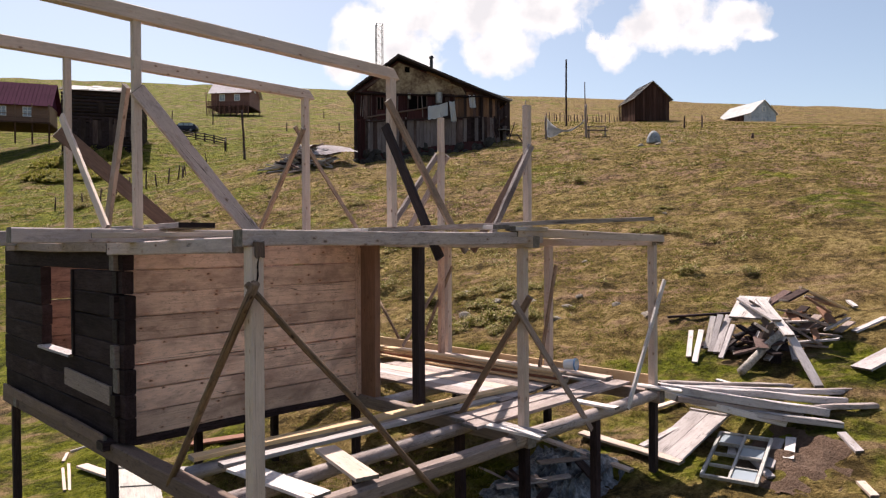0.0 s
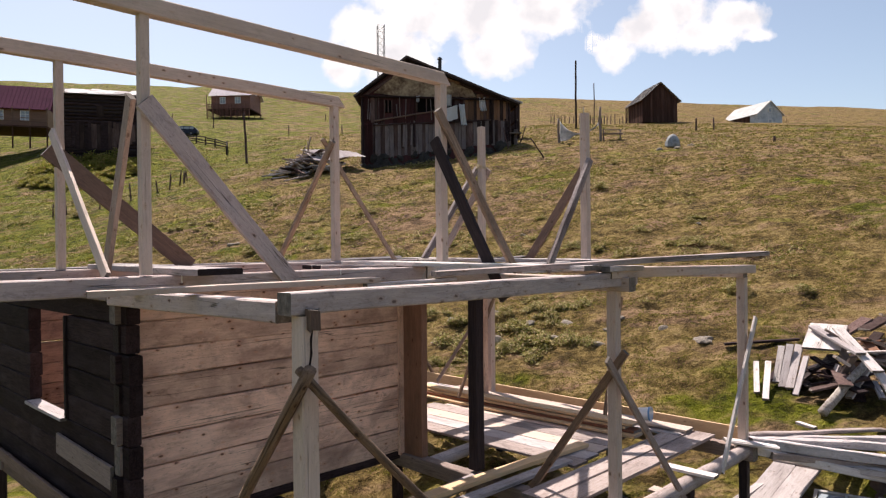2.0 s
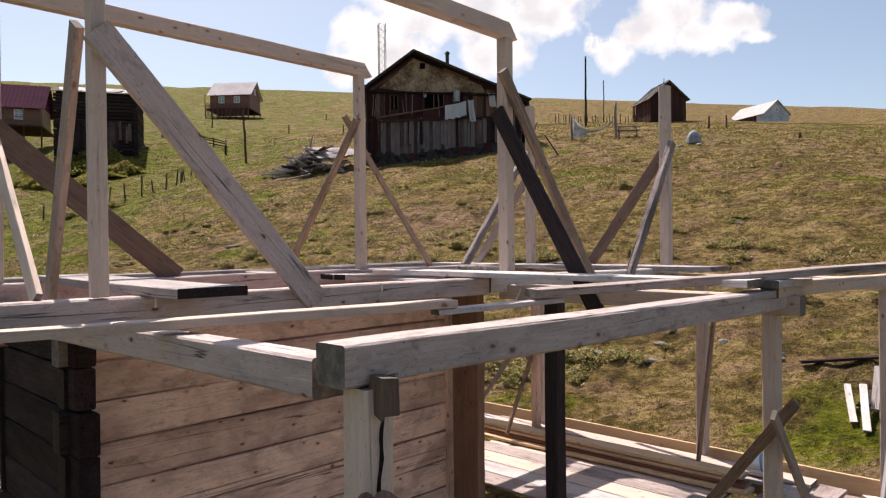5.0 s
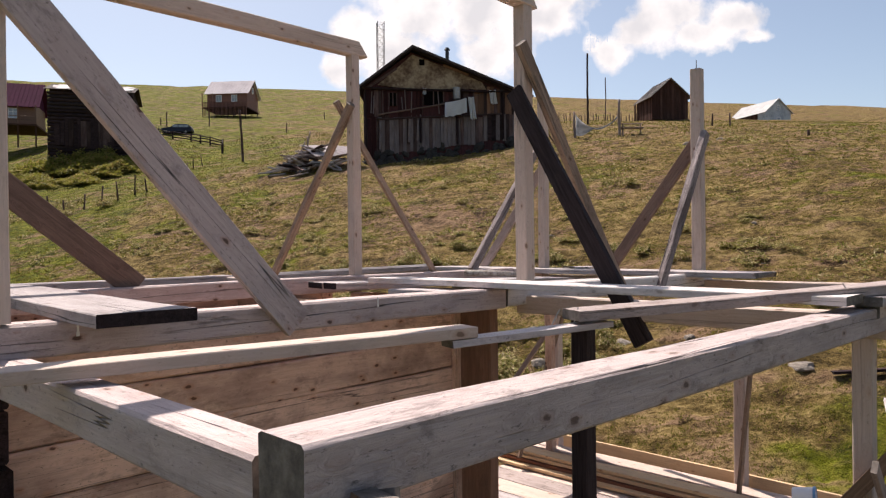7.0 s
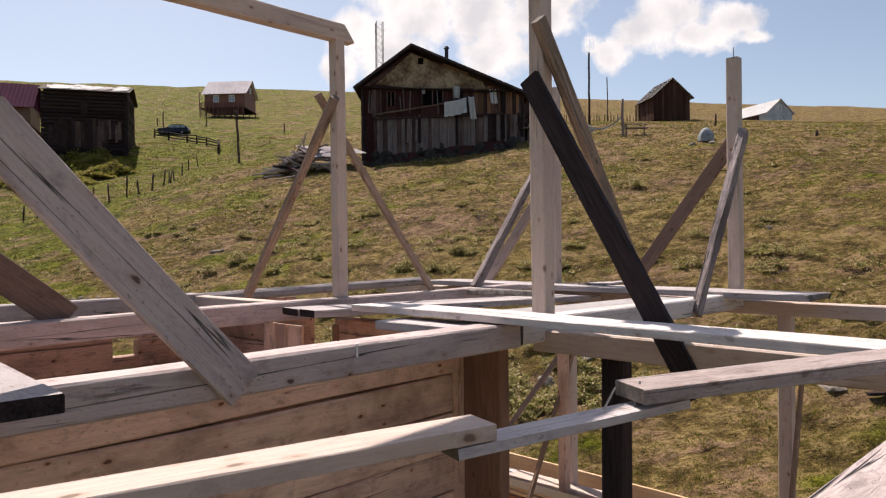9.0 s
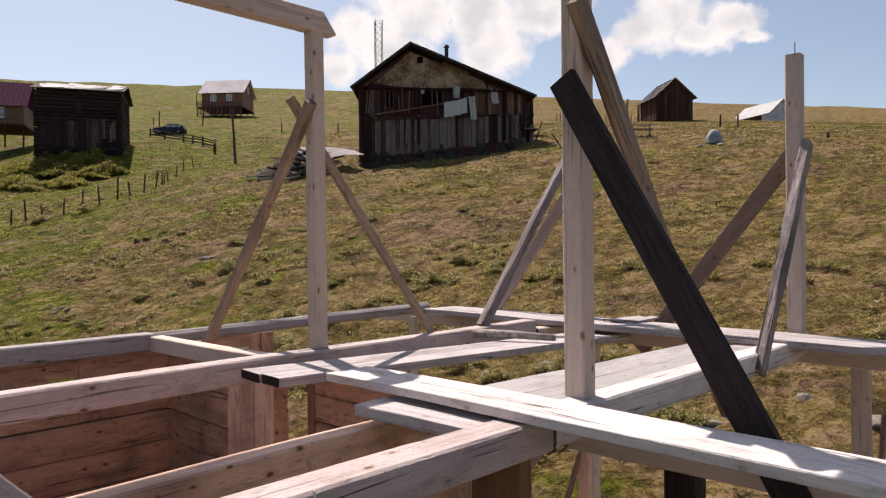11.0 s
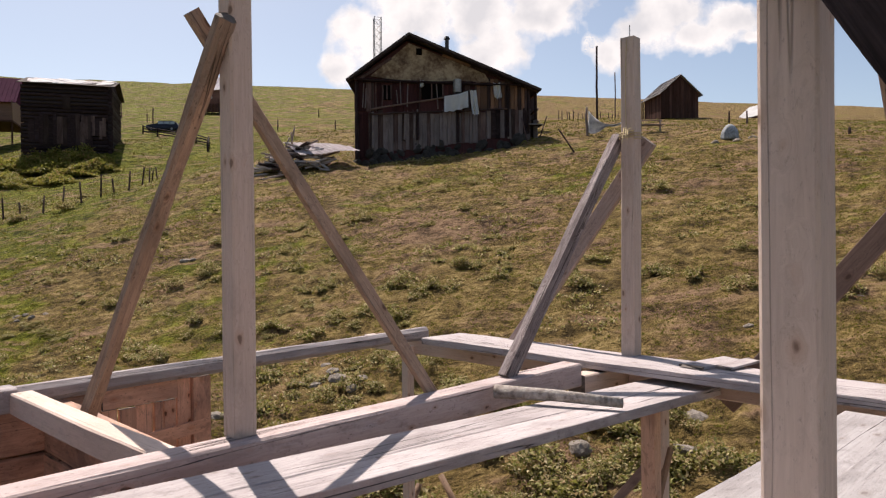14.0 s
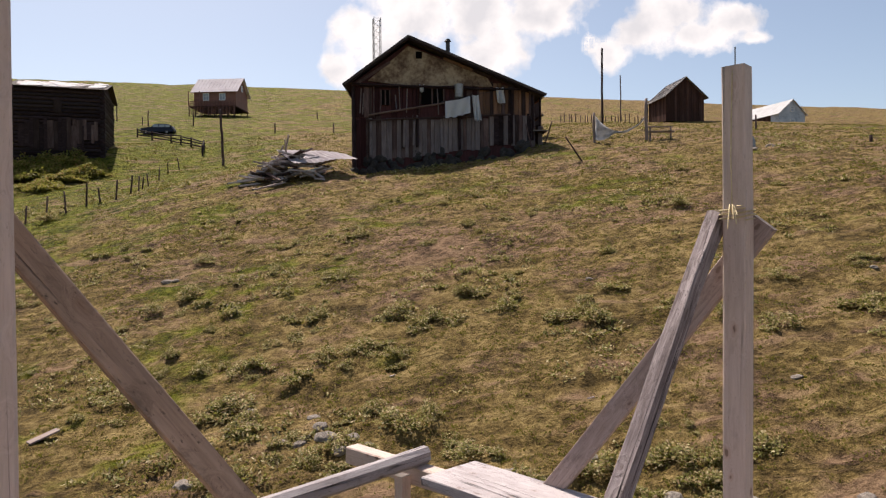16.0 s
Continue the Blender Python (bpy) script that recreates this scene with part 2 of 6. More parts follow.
MAROON = blotched("maroon_roof_tin", [(0.046, 0.011, 0.027), (0.066, 0.016, 0.040), (0.082, 0.022, 0.049)], 0.4, 0.95, 0.0, 0.1)
STONE = blotched("field_stone", [(0.12, 0.098, 0.08), (0.24, 0.203, 0.17), (0.36, 0.315, 0.27)], 3.0, 0.9, 0.0, 0.7, 0.04)
# stone colour that also holds the shadow along the farmhouse's base
SHADESTONE = blotched("shade_darkened_stone", [(0.015, 0.013, 0.012), (0.042, 0.036, 0.032), (0.085, 0.074, 0.066)], 1.6, 0.95, 0.0, 0.8, 0.08)
SOIL = blotched("bare_soil", [(0.075, 0.043, 0.028), (0.145, 0.088, 0.060), (0.22, 0.142, 0.100)], 2.2, 0.95, 0.0, 1.0, 0.12, fine=9.0)
CLOTH = blotched("white_cloth", [(0.70, 0.70, 0.72), (0.80, 0.80, 0.81), (0.84, 0.84, 0.84)], 1.2, 0.9, 0.0, 0.3, 0.03)
TARP = blotched("grey_plastic_sheet", [(0.03, 0.034, 0.042), (0.10, 0.11, 0.13), (0.46, 0.48, 0.52)], 3.2, 0.35, 0.0, 0.5, 0.04)
STEEL = blotched("dull_steel", [(0.20, 0.195, 0.19), (0.30, 0.29, 0.285), (0.38, 0.37, 0.36)], 3.0, 0.5, 0.7, 0.1)
PIPE = blotched("sooty_stove_pipe", [(0.03, 0.03, 0.032), (0.06, 0.06, 0.065), (0.10, 0.10, 0.105)], 3.0, 0.6, 0.3, 0.1)
PAINT = blotched("white_paint", [(0.62, 0.61, 0.58), (0.74, 0.73, 0.70), (0.80, 0.79, 0.77)], 3.0, 0.6, 0.0, 0.1)
BLUEWASH = blotched("blue_grey_whitewash", [(0.20, 0.235, 0.28), (0.42, 0.47, 0.52), (0.56, 0.60, 0.64)], 0.9, 0.85, 0.0, 0.2)
BLUE = blotched("blue_plastic", [(0.10, 0.24, 0.45), (0.14, 0.30, 0.52), (0.20, 0.36, 0.58)], 4.0, 0.4, 0.0, 0.05)
CARPAINT = blotched("dark_blue_car_paint", [(0.010, 0.014, 0.032), (0.014, 0.019, 0.042), (0.02, 0.026, 0.052)], 2.0, 0.45, 0.0, 0.0)
RUBBER = blotched("black_rubber", [(0.012, 0.012, 0.012), (0.02, 0.02, 0.02), (0.03, 0.03, 0.03)], 8.0, 0.8, 0.0, 0.1)
CORD = blotched("straw_cord", [(0.36, 0.28, 0.15), (0.5, 0.4, 0.24), (0.56, 0.47, 0.3)], 20.0, 0.9, 0.0, 0.1)
MOUND = blotched("blue_grey_tarp", [(0.06, 0.065, 0.07), (0.22, 0.24, 0.26), (0.50, 0.53, 0.56)], 2.0, 0.6, 0.0, 0.4, 0.05)
NET = blotched("grey_netting", [(0.22, 0.22, 0.22), (0.36, 0.36, 0.37), (0.48, 0.48, 0.49)], 3.0, 0.9, 0.0, 0.3, 0.02)
GREYROOF = blotched("greyed_roof_boards", [(0.10, 0.088, 0.085), (0.19, 0.172, 0.168), (0.28, 0.26, 0.255)], 0.8, 0.85, 0.0, 0.4)
WIRE = blotched("dark_wire", [(0.02, 0.02, 0.02), (0.035, 0.035, 0.035), (0.05, 0.05, 0.05)], 5.0, 0.7, 0.0, 0.0)
BARK = blotched("pale_flaking_bark", [(0.10, 0.075, 0.06), (0.36, 0.315, 0.28), (0.55, 0.50, 0.46)], 22.0, 0.95, 0.0, 1.0, 0.014, fine=2.5)

for m in (CHAR, OLDLOG, OLDBOARD, OLDRED, HUTBOARD, ROOFOLD, MAROON):
    m.node_tree.nodes["Principled BSDF"].inputs["Specular IOR Level"].default_value = 0.06

# matt black fill that paints the dark inside the farmhouse's openings
VOID, nt, p = begun("painted_opening_dark", 0.95)
p.inputs["Base Color"].default_value = (0.006, 0.005, 0.005, 1)
p.inputs["Specular IOR Level"].default_value = 0.0
PANE, nt, p = begun("dim_house_pane", 0.12)
p.inputs["Base Color"].default_value = (0.30, 0.34, 0.38, 1)
p.inputs["Specular IOR Level"].default_value = 0.7


def ground_material():
    m, nt, p = begun("hill_grass", 0.95)
    p.inputs["Specular IOR Level"].default_value = 0.08
    geo = nt.nodes.new("ShaderNodeNewGeometry")
    pos = geo.outputs["Position"]
    sep = nt.nodes.new("ShaderNodeSeparateXYZ")
    nt.links.new(pos, sep.inputs[0])
    # u runs uphill, v across the slope
    u = calc(nt, "ADD", calc(nt, "MULTIPLY", sep.outputs[0], 0.7193), calc(nt, "MULTIPLY", sep.outputs[1], 0.6947))
    v = calc(nt, "SUBTRACT", calc(nt, "MULTIPLY", sep.outputs[0], 0.6947), calc(nt, "MULTIPLY", sep.outputs[1], 0.7193))
    far, big, mid, small = (noise_at(nt, pos, s, d, 0.6) for s, d in ((0.035, 4), (0.16, 5), (1.1, 5), (4.2, 6)))
    comb = nt.nodes.new("ShaderNodeCombineXYZ")
    nt.links.new(calc(nt, "MULTIPLY", u, 2.4), comb.inputs[0])
    nt.links.new(calc(nt, "MULTIPLY", v, 0.5), comb.inputs[1])
    step = noise_at(nt, comb.outputs[0], 0.9, 4, 0.6, 0.5)
    fine = noise_at(nt, pos, 15.0, 4, 0.7)
    patch = noise_at(nt, pos, 0.42, 5, 0.62, 0.3)
    blades = noise_at(nt, pos, 46.0, 3, 0.7)
    tone = calc(nt, "ADD", calc(nt, "MULTIPLY", mid, 0.30), calc(nt, "ADD", calc(nt, "MULTIPLY", small, 0.32), calc(nt, "ADD", calc(nt, "MULTIPLY", fine, 0.22), calc(nt, "MULTIPLY", blades, 0.16))))
    tone = calc(nt, "ADD", tone, calc(nt, "MULTIPLY", calc(nt, "SUBTRACT", step, 0.5), 0.22))
    green = ramp(nt, tone, [(0.425, (0.030, 0.034, 0.003)), (0.5, (0.098, 0.107, 0.006)), (0.575, (0.196, 0.190, 0.026))])
    dry = ramp(nt, tone, [(0.425, (0.052, 0.035, 0.012)), (0.5, (0.164, 0.112, 0.039)), (0.575, (0.308, 0.222, 0.092))])
    bare = ramp(nt, tone, [(0.43, (0.050, 0.029, 0.018)), (0.57, (0.29, 0.178, 0.115))])
    # greener in the dip on the one side, drier across the open slope
    lush = calc(nt, "MULTIPLY", calc(nt, "ADD", v, calc(nt, "MAXIMUM", calc(nt, "MINIMUM", calc(nt, "SUBTRACT", calc(nt, "MULTIPLY", u, 0.75), 2.5), 15.5), 2.5)), -0.06)
    g = calc(nt, "ADD", calc(nt, "ADD", calc(nt, "MULTIPLY", big, 0.75), calc(nt, "MULTIPLY", mid, 0.35)), calc(nt, "MAXIMUM", calc(nt, "MINIMUM", calc(nt, "MULTIPLY", lush, calc(nt, "MAXIMUM", calc(nt, "MULTIPLY", calc(nt, "SUBTRACT", 90.0, u), 0.03, True), 0.12)), 0.45), -0.10))
    g = calc(nt, "ADD", g, calc(nt, "SUBTRACT", calc(nt, "MULTIPLY", patch, 0.88), 0.08))
    near = calc(nt, "MULTIPLY", calc(nt, "SUBTRACT", calc(nt, "SUBTRACT", 8.5, u), calc(nt, "MULTIPLY", v, 0.35)), 0.05, True)
    g = calc(nt, "ADD", g, calc(nt, "MINIMUM", near, 0.12))
    g = calc(nt, "ADD", g, calc(nt, "MULTIPLY", calc(nt, "SUBTRACT", far, 0.5), 0.5))
    colour = mix(nt, ramp(nt, g, [(0.89, (0, 0, 0)), (1.01, (1, 1, 1))]), dry, green)
    b = calc(nt, "ADD", calc(nt, "MULTIPLY", step, 0.55), calc(nt, "MULTIPLY", noise_at(nt, pos, 0.33, 6, 0.68), 0.65))
    for pu, pv, ru, rv, much in ((23.5, -0.8, 3.6, 4.6, 0.17), (13.0, 6.2, 3.0, 3.6, 0.10), (24.5, -9.5, 3.0, 4.0, 0.08), (16.0, -0.6, 2.0, 3.0, -0.16), (14.5, -8.0, 3.5, 3.5, -0.14), (20.5, 7.0, 2.5, 4.0, -0.10)):
        du, dv = calc(nt, "MULTIPLY", calc(nt, "SUBTRACT", u, pu), 1 / ru), calc(nt, "MULTIPLY", calc(nt, "SUBTRACT", v, pv), 1 / rv)
        spot = calc(nt, "SUBTRACT", 1.0, calc(nt, "ADD", calc(nt, "MULTIPLY", du, du), calc(nt, "MULTIPLY", dv, dv)), True)
        b = calc(nt, "ADD", b, calc(nt, "MULTIPLY", spot, much))
    colour = mix(nt, calc(nt, "MULTIPLY", ramp(nt, b, [(0.60, (0, 0, 0)), (0.69, (1, 1, 1))]), 0.8), colour, bare)
    # dark crumbs of soil and dead stalks between the blades
    crumb = noise_at(nt, pos, 9.0, 5, 0.75, 0.6)
    colour = mix(nt, calc(nt, "MULTIPLY", ramp(nt, crumb, [(0.57, (0, 0, 0)), (0.64, (1, 1, 1))]), 0.38), colour, (0.048, 0.032, 0.014))
    nt.links.new(colour, p.inputs["Base Color"])
    bumped(nt, p, calc(nt, "ADD", calc(nt, "MULTIPLY", step, 1.25), calc(nt, "ADD", calc(nt, "MULTIPLY", small, 0.55), calc(nt, "ADD", calc(nt, "MULTIPLY", fine, 0.5), calc(nt, "MULTIPLY", blades, 0.15)))), 1.0, 0.27)
    return m


def leaf_material(name, stops, rough=0.7):
    m, nt, p = begun(name, rough)
    geo, info = nt.nodes.new("ShaderNodeNewGeometry"), nt.nodes.new("ShaderNodeObjectInfo")
    chance = calc(nt, "FRACT", calc(nt, "ADD", geo.outputs["Random Per Island"], calc(nt, "MULTIPLY", info.outputs["Random"], 0.35)))
    nt.links.new(ramp(nt, chance, stops), p.inputs["Base Color"])
    tr = nt.nodes.new("ShaderNodeBsdfTranslucent")
    nt.links.new(ramp(nt, chance, stops), tr.inputs["Color"])
    add = nt.nodes.new("ShaderNodeMixShader")
    add.inputs[0].default_value = 0.42
    nt.links.new(p.outputs[0], add.inputs[1])
    nt.links.new(tr.outputs[0], add.inputs[2])
    nt.links.new(add.outputs[0], nt.nodes["Material Output"].inputs["Surface"])
    return m


GROUND = ground_material()
LEAF = leaf_material("weed_leaf", [(0.0, (0.075, 0.075, 0.012)), (0.3, (0.17, 0.165, 0.035)), (0.6, (0.30, 0.275, 0.09)), (0.72, (0.27, 0.18, 0.095)), (0.84, (0.40, 0.31, 0.16)), (1.0, (0.56, 0.48, 0.27))])
SHRUB = leaf_material("shrub_leaf", [(0.0, (0.12, 0.13, 0.018)), (0.5, (0.23, 0.225, 0.04)), (0.85, (0.34, 0.28, 0.09)), (1.0, (0.30, 0.17, 0.08))])
END = blotched("weathered_end_grain", [(0.07, 0.058, 0.05), (0.15, 0.125, 0.11), (0.26, 0.22, 0.195)], 14.0, 0.9, 0.0, 0.6, 0.006, fine=3.0)
FRESH_END = blotched("sawn_end_grain", [(0.22, 0.16, 0.12), (0.34, 0.265, 0.21), (0.42, 0.34, 0.28)], 14.0, 0.9, 0.0, 0.4, 0.004, fine=3.0)
BLADE = leaf_material("grass_blade", [(0.0, (0.10, 0.104, 0.012)), (0.45, (0.17, 0.158, 0.022)), (0.8, (0.225, 0.175, 0.052)), (1.0, (0.33, 0.25, 0.11))])


# ---- building tools ----
def full(ob):
    m = ob.matrix_basis.copy()
    while ob.parent:
        ob = ob.parent
        m = ob.matrix_basis @ m
    return m


def mesh_of(name, bm, *materials, smooth=False):
    me = bpy.data.meshes.new(name)
    bm.normal_update()
    bm.to_mesh(me)
    bm.free()
    for m in materials:
        me.materials.append(m)
    if smooth:
        me.polygons.foreach_set("use_smooth", [True] * len(me.polygons))
    return me


def put(name, me, m, parent=None, label=""):
    """An object with that mesh at the world pose m, under a parent where one is given."""
    ob = new(name, me)
    if parent:
        ob.parent = parent
        ob.matrix_basis = full(parent).inverted() @ m
    else:
        ob.matrix_basis = m
    if label:
        ob["label"] = label
    return ob


def part(name, bm, material, parent, label="", m=None, smooth=False):
    """Links a bmesh, in the parent's own coordinates unless m is given, as one mesh object under a thing or a part."""
    me = mesh_of(name, bm, *(material if isinstance(material, (list, tuple)) else (material,)), smooth=smooth)
    return put(name, me, m if m else full(parent), parent, label)


def thing(name, m, label, category, group=""):
    ob = new(name)
    ob.matrix_basis = m
    return tagged(ob, label, category, group)


def along(a, b, up=(0, 0, 1)):
    """The pose at a whose x runs to b and whose z is as near up as can be."""
    a, b, up = Vector(a), Vector(b), Vector(up)
    x = (b - a).normalized()
    y = up.cross(x)
    y = y.normalized() if y.length > 1e-4 else Vector((0, 1, 0)).cross(x).normalized()
    z = x.cross(y)
    m = Matrix((x, y, z)).transposed().to_4x4()
    m.translation = a
    return m


rng = random.Random(7)


def timber_bm(length, w, h, wave=0.004, cut0=0.0, cut1=0.0, bevel=None, ragged=0.0):
    """A sawn length along x, with eased edges, a little wave, and ends cut slantwise or broken."""
    bm = bmesh.new()
    n = max(2, int(length / 0.35))
    e = bevel if bevel is not None else min(w, h) * 0.07
    ring = [(w / 2 - e, -h / 2), (w / 2, -h / 2 + e), (w / 2, h / 2 - e), (w / 2 - e, h / 2),
            (-w / 2 + e, h / 2), (-w / 2, h / 2 - e), (-w / 2, -h / 2 + e), (-w / 2 + e, -h / 2)]
    seed = Vector((rng.uniform(0, 90), rng.uniform(0, 90), 0))
    rows = []
    for k in range(n + 1):
        s = k / n
        off = noise.noise_vector(seed + Vector((s * length * 0.6, 0, 0))) * wave * 2.5
        row = []
        for j, (y, z) in enumerate(ring):
            x = s * length
            if k == 0:
                x += cut0 * (z / h + 0.5) + ragged * rng.uniform(0, 1)
            if k == n:
                x -= cut1 * (z / h + 0.5) + ragged * rng.uniform(0, 1)
            tiny = noise.noise_vector(seed + Vector((s * length * 2.0, j * 1.7, 5))) * wave
            row.append(bm.verts.new((x, y + off.y + tiny.y, z + off.z + tiny.z)))
        rows.append(row)
    for r0, r1 in zip(rows, rows[1:]):
        for j in range(8):
            bm.faces.new((r0[j], r1[j], r1[(j + 1) % 8], r0[(j + 1) % 8]))
    bm.faces.new(rows[0]).material_index = 1
    bm.faces.new(rows[-1][::-1]).material_index = 1
    bmesh.ops.recalc_face_normals(bm, faces=bm.faces)
    return bm


def end_of(material):
    return CHAR if material in (CHAR, OLDLOG) else FRESH_END if material in (PLY, PINE) else END


def timber(name, a, b, w, h, material, parent=None, label="", up=(0, 0, 1), tip=None, **more):
    """One timber from a to b: w across, h along up."""
    length = (Vector(b) - Vector(a)).length
    me = mesh_of(name, timber_bm(length, w, h, **more), material, tip or end_of(material))
    return put(name, me, along(a, b, up), parent, label)


def pole_bm(length, r0, r1, sides=9, wave=0.01):
    bm = bmesh.new()
    n = max(2, int(length / 0.3))
    seed = Vector((rng.uniform(0, 90), rng.uniform(0, 90), 3))
    rows = []
    for k in range(n + 1):
        s = k / n
        r = r0 + (r1 - r0) * s
        off = noise.noise_vector(seed + Vector((s * length * 0.8, 0, 0))) * wave * 2
        rows.append([bm.verts.new((s * length, off.y + r * (1 + 0.1 * noise.noise(seed + Vector((s * length * 3, j, 0)))) * math.cos(j * math.tau / sides),
                                   off.z + r * (1 + 0.1 * noise.noise(seed + Vector((s * length * 3, j, 9)))) * math.sin(j * math.tau / sides))) for j in range(sides)])
    for q0, q1 in zip(rows, rows[1:]):
        for j in range(sides):
            bm.faces.new((q0[j], q1[j], q1[(j + 1) % sides], q0[(j + 1) % sides]))
    bm.faces.new(rows[0][::-1])
    bm.faces.new(rows[-1])
    bmesh.ops.recalc_face_normals(bm, faces=bm.faces)
    return bm


def pole(name, a, b, r0, r1, material, parent=None, label="", wave=0.01, sides=9):
    length = (Vector(b) - Vector(a)).length
    me = mesh_of(name, pole_bm(length, r0, r1, sides, wave), material, smooth=True)
    return put(name, me, along(a, b, (0.2, 0.1, 1)), parent, label)


def add_box(bm, lo, hi, jitter=0.0, index=0):
    vs = [bm.verts.new([(lo, hi)[(k >> i) & 1][i] + rng.uniform(-jitter, jitter) for i in range(3)]) for k in range(8)]
    for f in ((0, 2, 3, 1), (4, 5, 7, 6), (0, 1, 5, 4), (2, 6, 7, 3), (0, 4, 6, 2), (1, 3, 7, 5)):
        bm.faces.new([vs[i] for i in f]).material_index = index
    return vs


def add_slab(bm, corners, thick, index=0):
    """A sheet of some thickness on corners given in turn (thickness downward along the sheet's normal)."""
    c = [Vector(p) for p in corners]
    nrm = (c[1] - c[0]).cross(c[-1] - c[0]).normalized() * thick
    top, low = [bm.verts.new(p) for p in c], [bm.verts.new(p - nrm) for p in c]
    n = len(c)
    bm.faces.new(top).material_index = index
    bm.faces.new(low[::-1]).material_index = index
    for k in range(n):
        bm.faces.new((top[k], low[k], low[(k + 1) % n], top[(k + 1) % n])).material_index = index


def bulk(name, verts, faces, material, smooth=False):
    """A mesh from arrays of vertices and equal-sided faces."""
    me = bpy.data.meshes.new(name)
    k = faces.shape[1]
    me.vertices.add(len(verts))
    me.vertices.foreach_set("co", np.ascontiguousarray(verts, np.float32).ravel())
    me.loops.add(faces.size)
    me.loops.foreach_set("vertex_index", np.ascontiguousarray(faces, np.int32).ravel())
    me.polygons.add(len(faces))
    me.polygons.foreach_set("loop_start", np.arange(len(faces), dtype=np.int32) * k)
    me.update(calc_edges=True)
    if smooth:
        me.polygons.foreach_set("use_smooth", [True] * len(faces))
    me.materials.append(material)
    return me


# ---- the hillside ----
# u runs uphill along the slope, v across it
def world_xy(u, v):
    return 0.7193 * u + 0.6947 * v, 0.6947 * u - 0.7193 * v


def slope_uv(x, y):
    return 0.7193 * x + 0.6947 * y, 0.6947 * x - 0.7193 * y


KNOT = np.array([-400, -60, -12, 0, 8, 16, 26, 40, 64, 95, 130, 200, 260, 1500, 4000], float)
RISE = np.array([-30, -14, -4.35, -1.84, -0.06, 1.91, 4.77, 9.07, 13.47, 20.01, 27.78, 47.5, 52.0, 60, 20], float)
TILT = np.array([0, 0.03, 0.043, 0.093, 0.126, 0.152, 0.122, 0.074, 0.111, -0.006, -0.027, -0.044, -0.012, 0, 0], float)
FINE = np.arange(-400.0, 4000.0, 1.0)
EASE = np.array([1, 2, 3, 4, 3, 2, 1], float) / 16
RISE_FINE = np.convolve(np.pad(np.interp(FINE, KNOT, RISE), 3, "edge"), EASE, "valid")
TILT_FINE = np.convolve(np.pad(np.interp(FINE, KNOT, TILT), 3, "edge"), EASE, "valid")


SINK = 0.9


def lie(u, v):
    """The smooth height of the ground."""
    most = np.interp(u, (0, 80, 110, 200), (14, 16, 60, 150))
    dip = np.exp(-(((u - 42) / 14) ** 2)) * np.clip((-v - 12) / 14, 0, 1)
    hollow = 1.3 * np.exp(-(((u - 121) / 10) ** 2) - ((v - 60) / 14) ** 2)
    front = 0.85 * np.exp(-(((u - 39.6 - 0.15 * (v + 5.8)) / 2.0) ** 2)) * np.clip((v + 6.2) / 1.2, 0, 1) * np.clip((4.4 - v) / 1.2, 0, 1)
    knoll = 2.4 * np.exp(-(((u - 71) / 9) ** 2) - ((v + 40) / 10) ** 2)
    return knoll - hollow - front + np.interp(u, FINE, RISE_FINE) + np.interp(u, FINE, TILT_FINE) * np.minimum(np.maximum(v, -150), most) - 1.7 * dip - SINK * np.exp(-(((u - 62) / 15) ** 2)) * np.clip((v - 13) / 10, 0, 1)


def rough_at(x, y, far):
    """Turf steps, tussocks and hollows."""
    u, v = slope_uv(x, y)
    z = 0.10 * noise.noise((x * 0.35, y * 0.35, 1.3)) + 0.10 * (0.5 - abs(noise.noise((u * 1.25, v * 0.33, 4.0)))) * (1.0 if u > 10 else 0.5)
    if far < 70:
        z += 0.10 * noise.noise((x * 1.9, y * 1.9, 7.7)) + 0.065 * noise.noise((x * 4.2, y * 4.2, 2.2))
    else:
        z += 0.5 * noise.noise((x * 0.05, y * 0.05, 9.1))
    return z


def ground_z(x, y):
    u, v = slope_uv(x, y)
    return float(lie(u, v)) + rough_at(x, y, math.hypot(u + 2, v))


def build_ground():
    radii, r = [0.0], 0.0
    while r < 2600:
        r += max(0.11, 0.0125 * r) if r < 120 else 0.03 * r
        radii.append(r)
    ang = np.radians(np.concatenate([np.arange(-42, 42, 0.27), np.arange(42, 318, 4.0)]))
    rr, aa = np.meshgrid(radii[1:], ang, indexing="ij")
    u, v = -2 + rr * np.cos(aa), rr * np.sin(aa)
    x, y = 0.7193 * u + 0.6947 * v, 0.6947 * u - 0.7193 * v
    z = lie(u, v)
    for i in range(z.shape[0]):
        far = radii[i + 1]
        for j in range(z.shape[1]):
            z[i, j] += rough_at(x[i, j], y[i, j], far)
    verts = np.stack([x, y, z], -1).reshape(-1, 3)
    m = len(ang)
    i, j = np.meshgrid(np.arange(len(radii) - 2), np.arange(m), indexing="ij")
    a, b = (i * m + j).ravel(), (i * m + (j + 1) % m).ravel()
    faces = np.stack([a, a + m, b + m, b], -1)
    ob = new("ground", bulk("ground", verts, faces, GROUND, smooth=True))
    return tagged(ob, "sloping mountain pasture of green and dry brown turf", "ground", kind="structure")


build_ground()


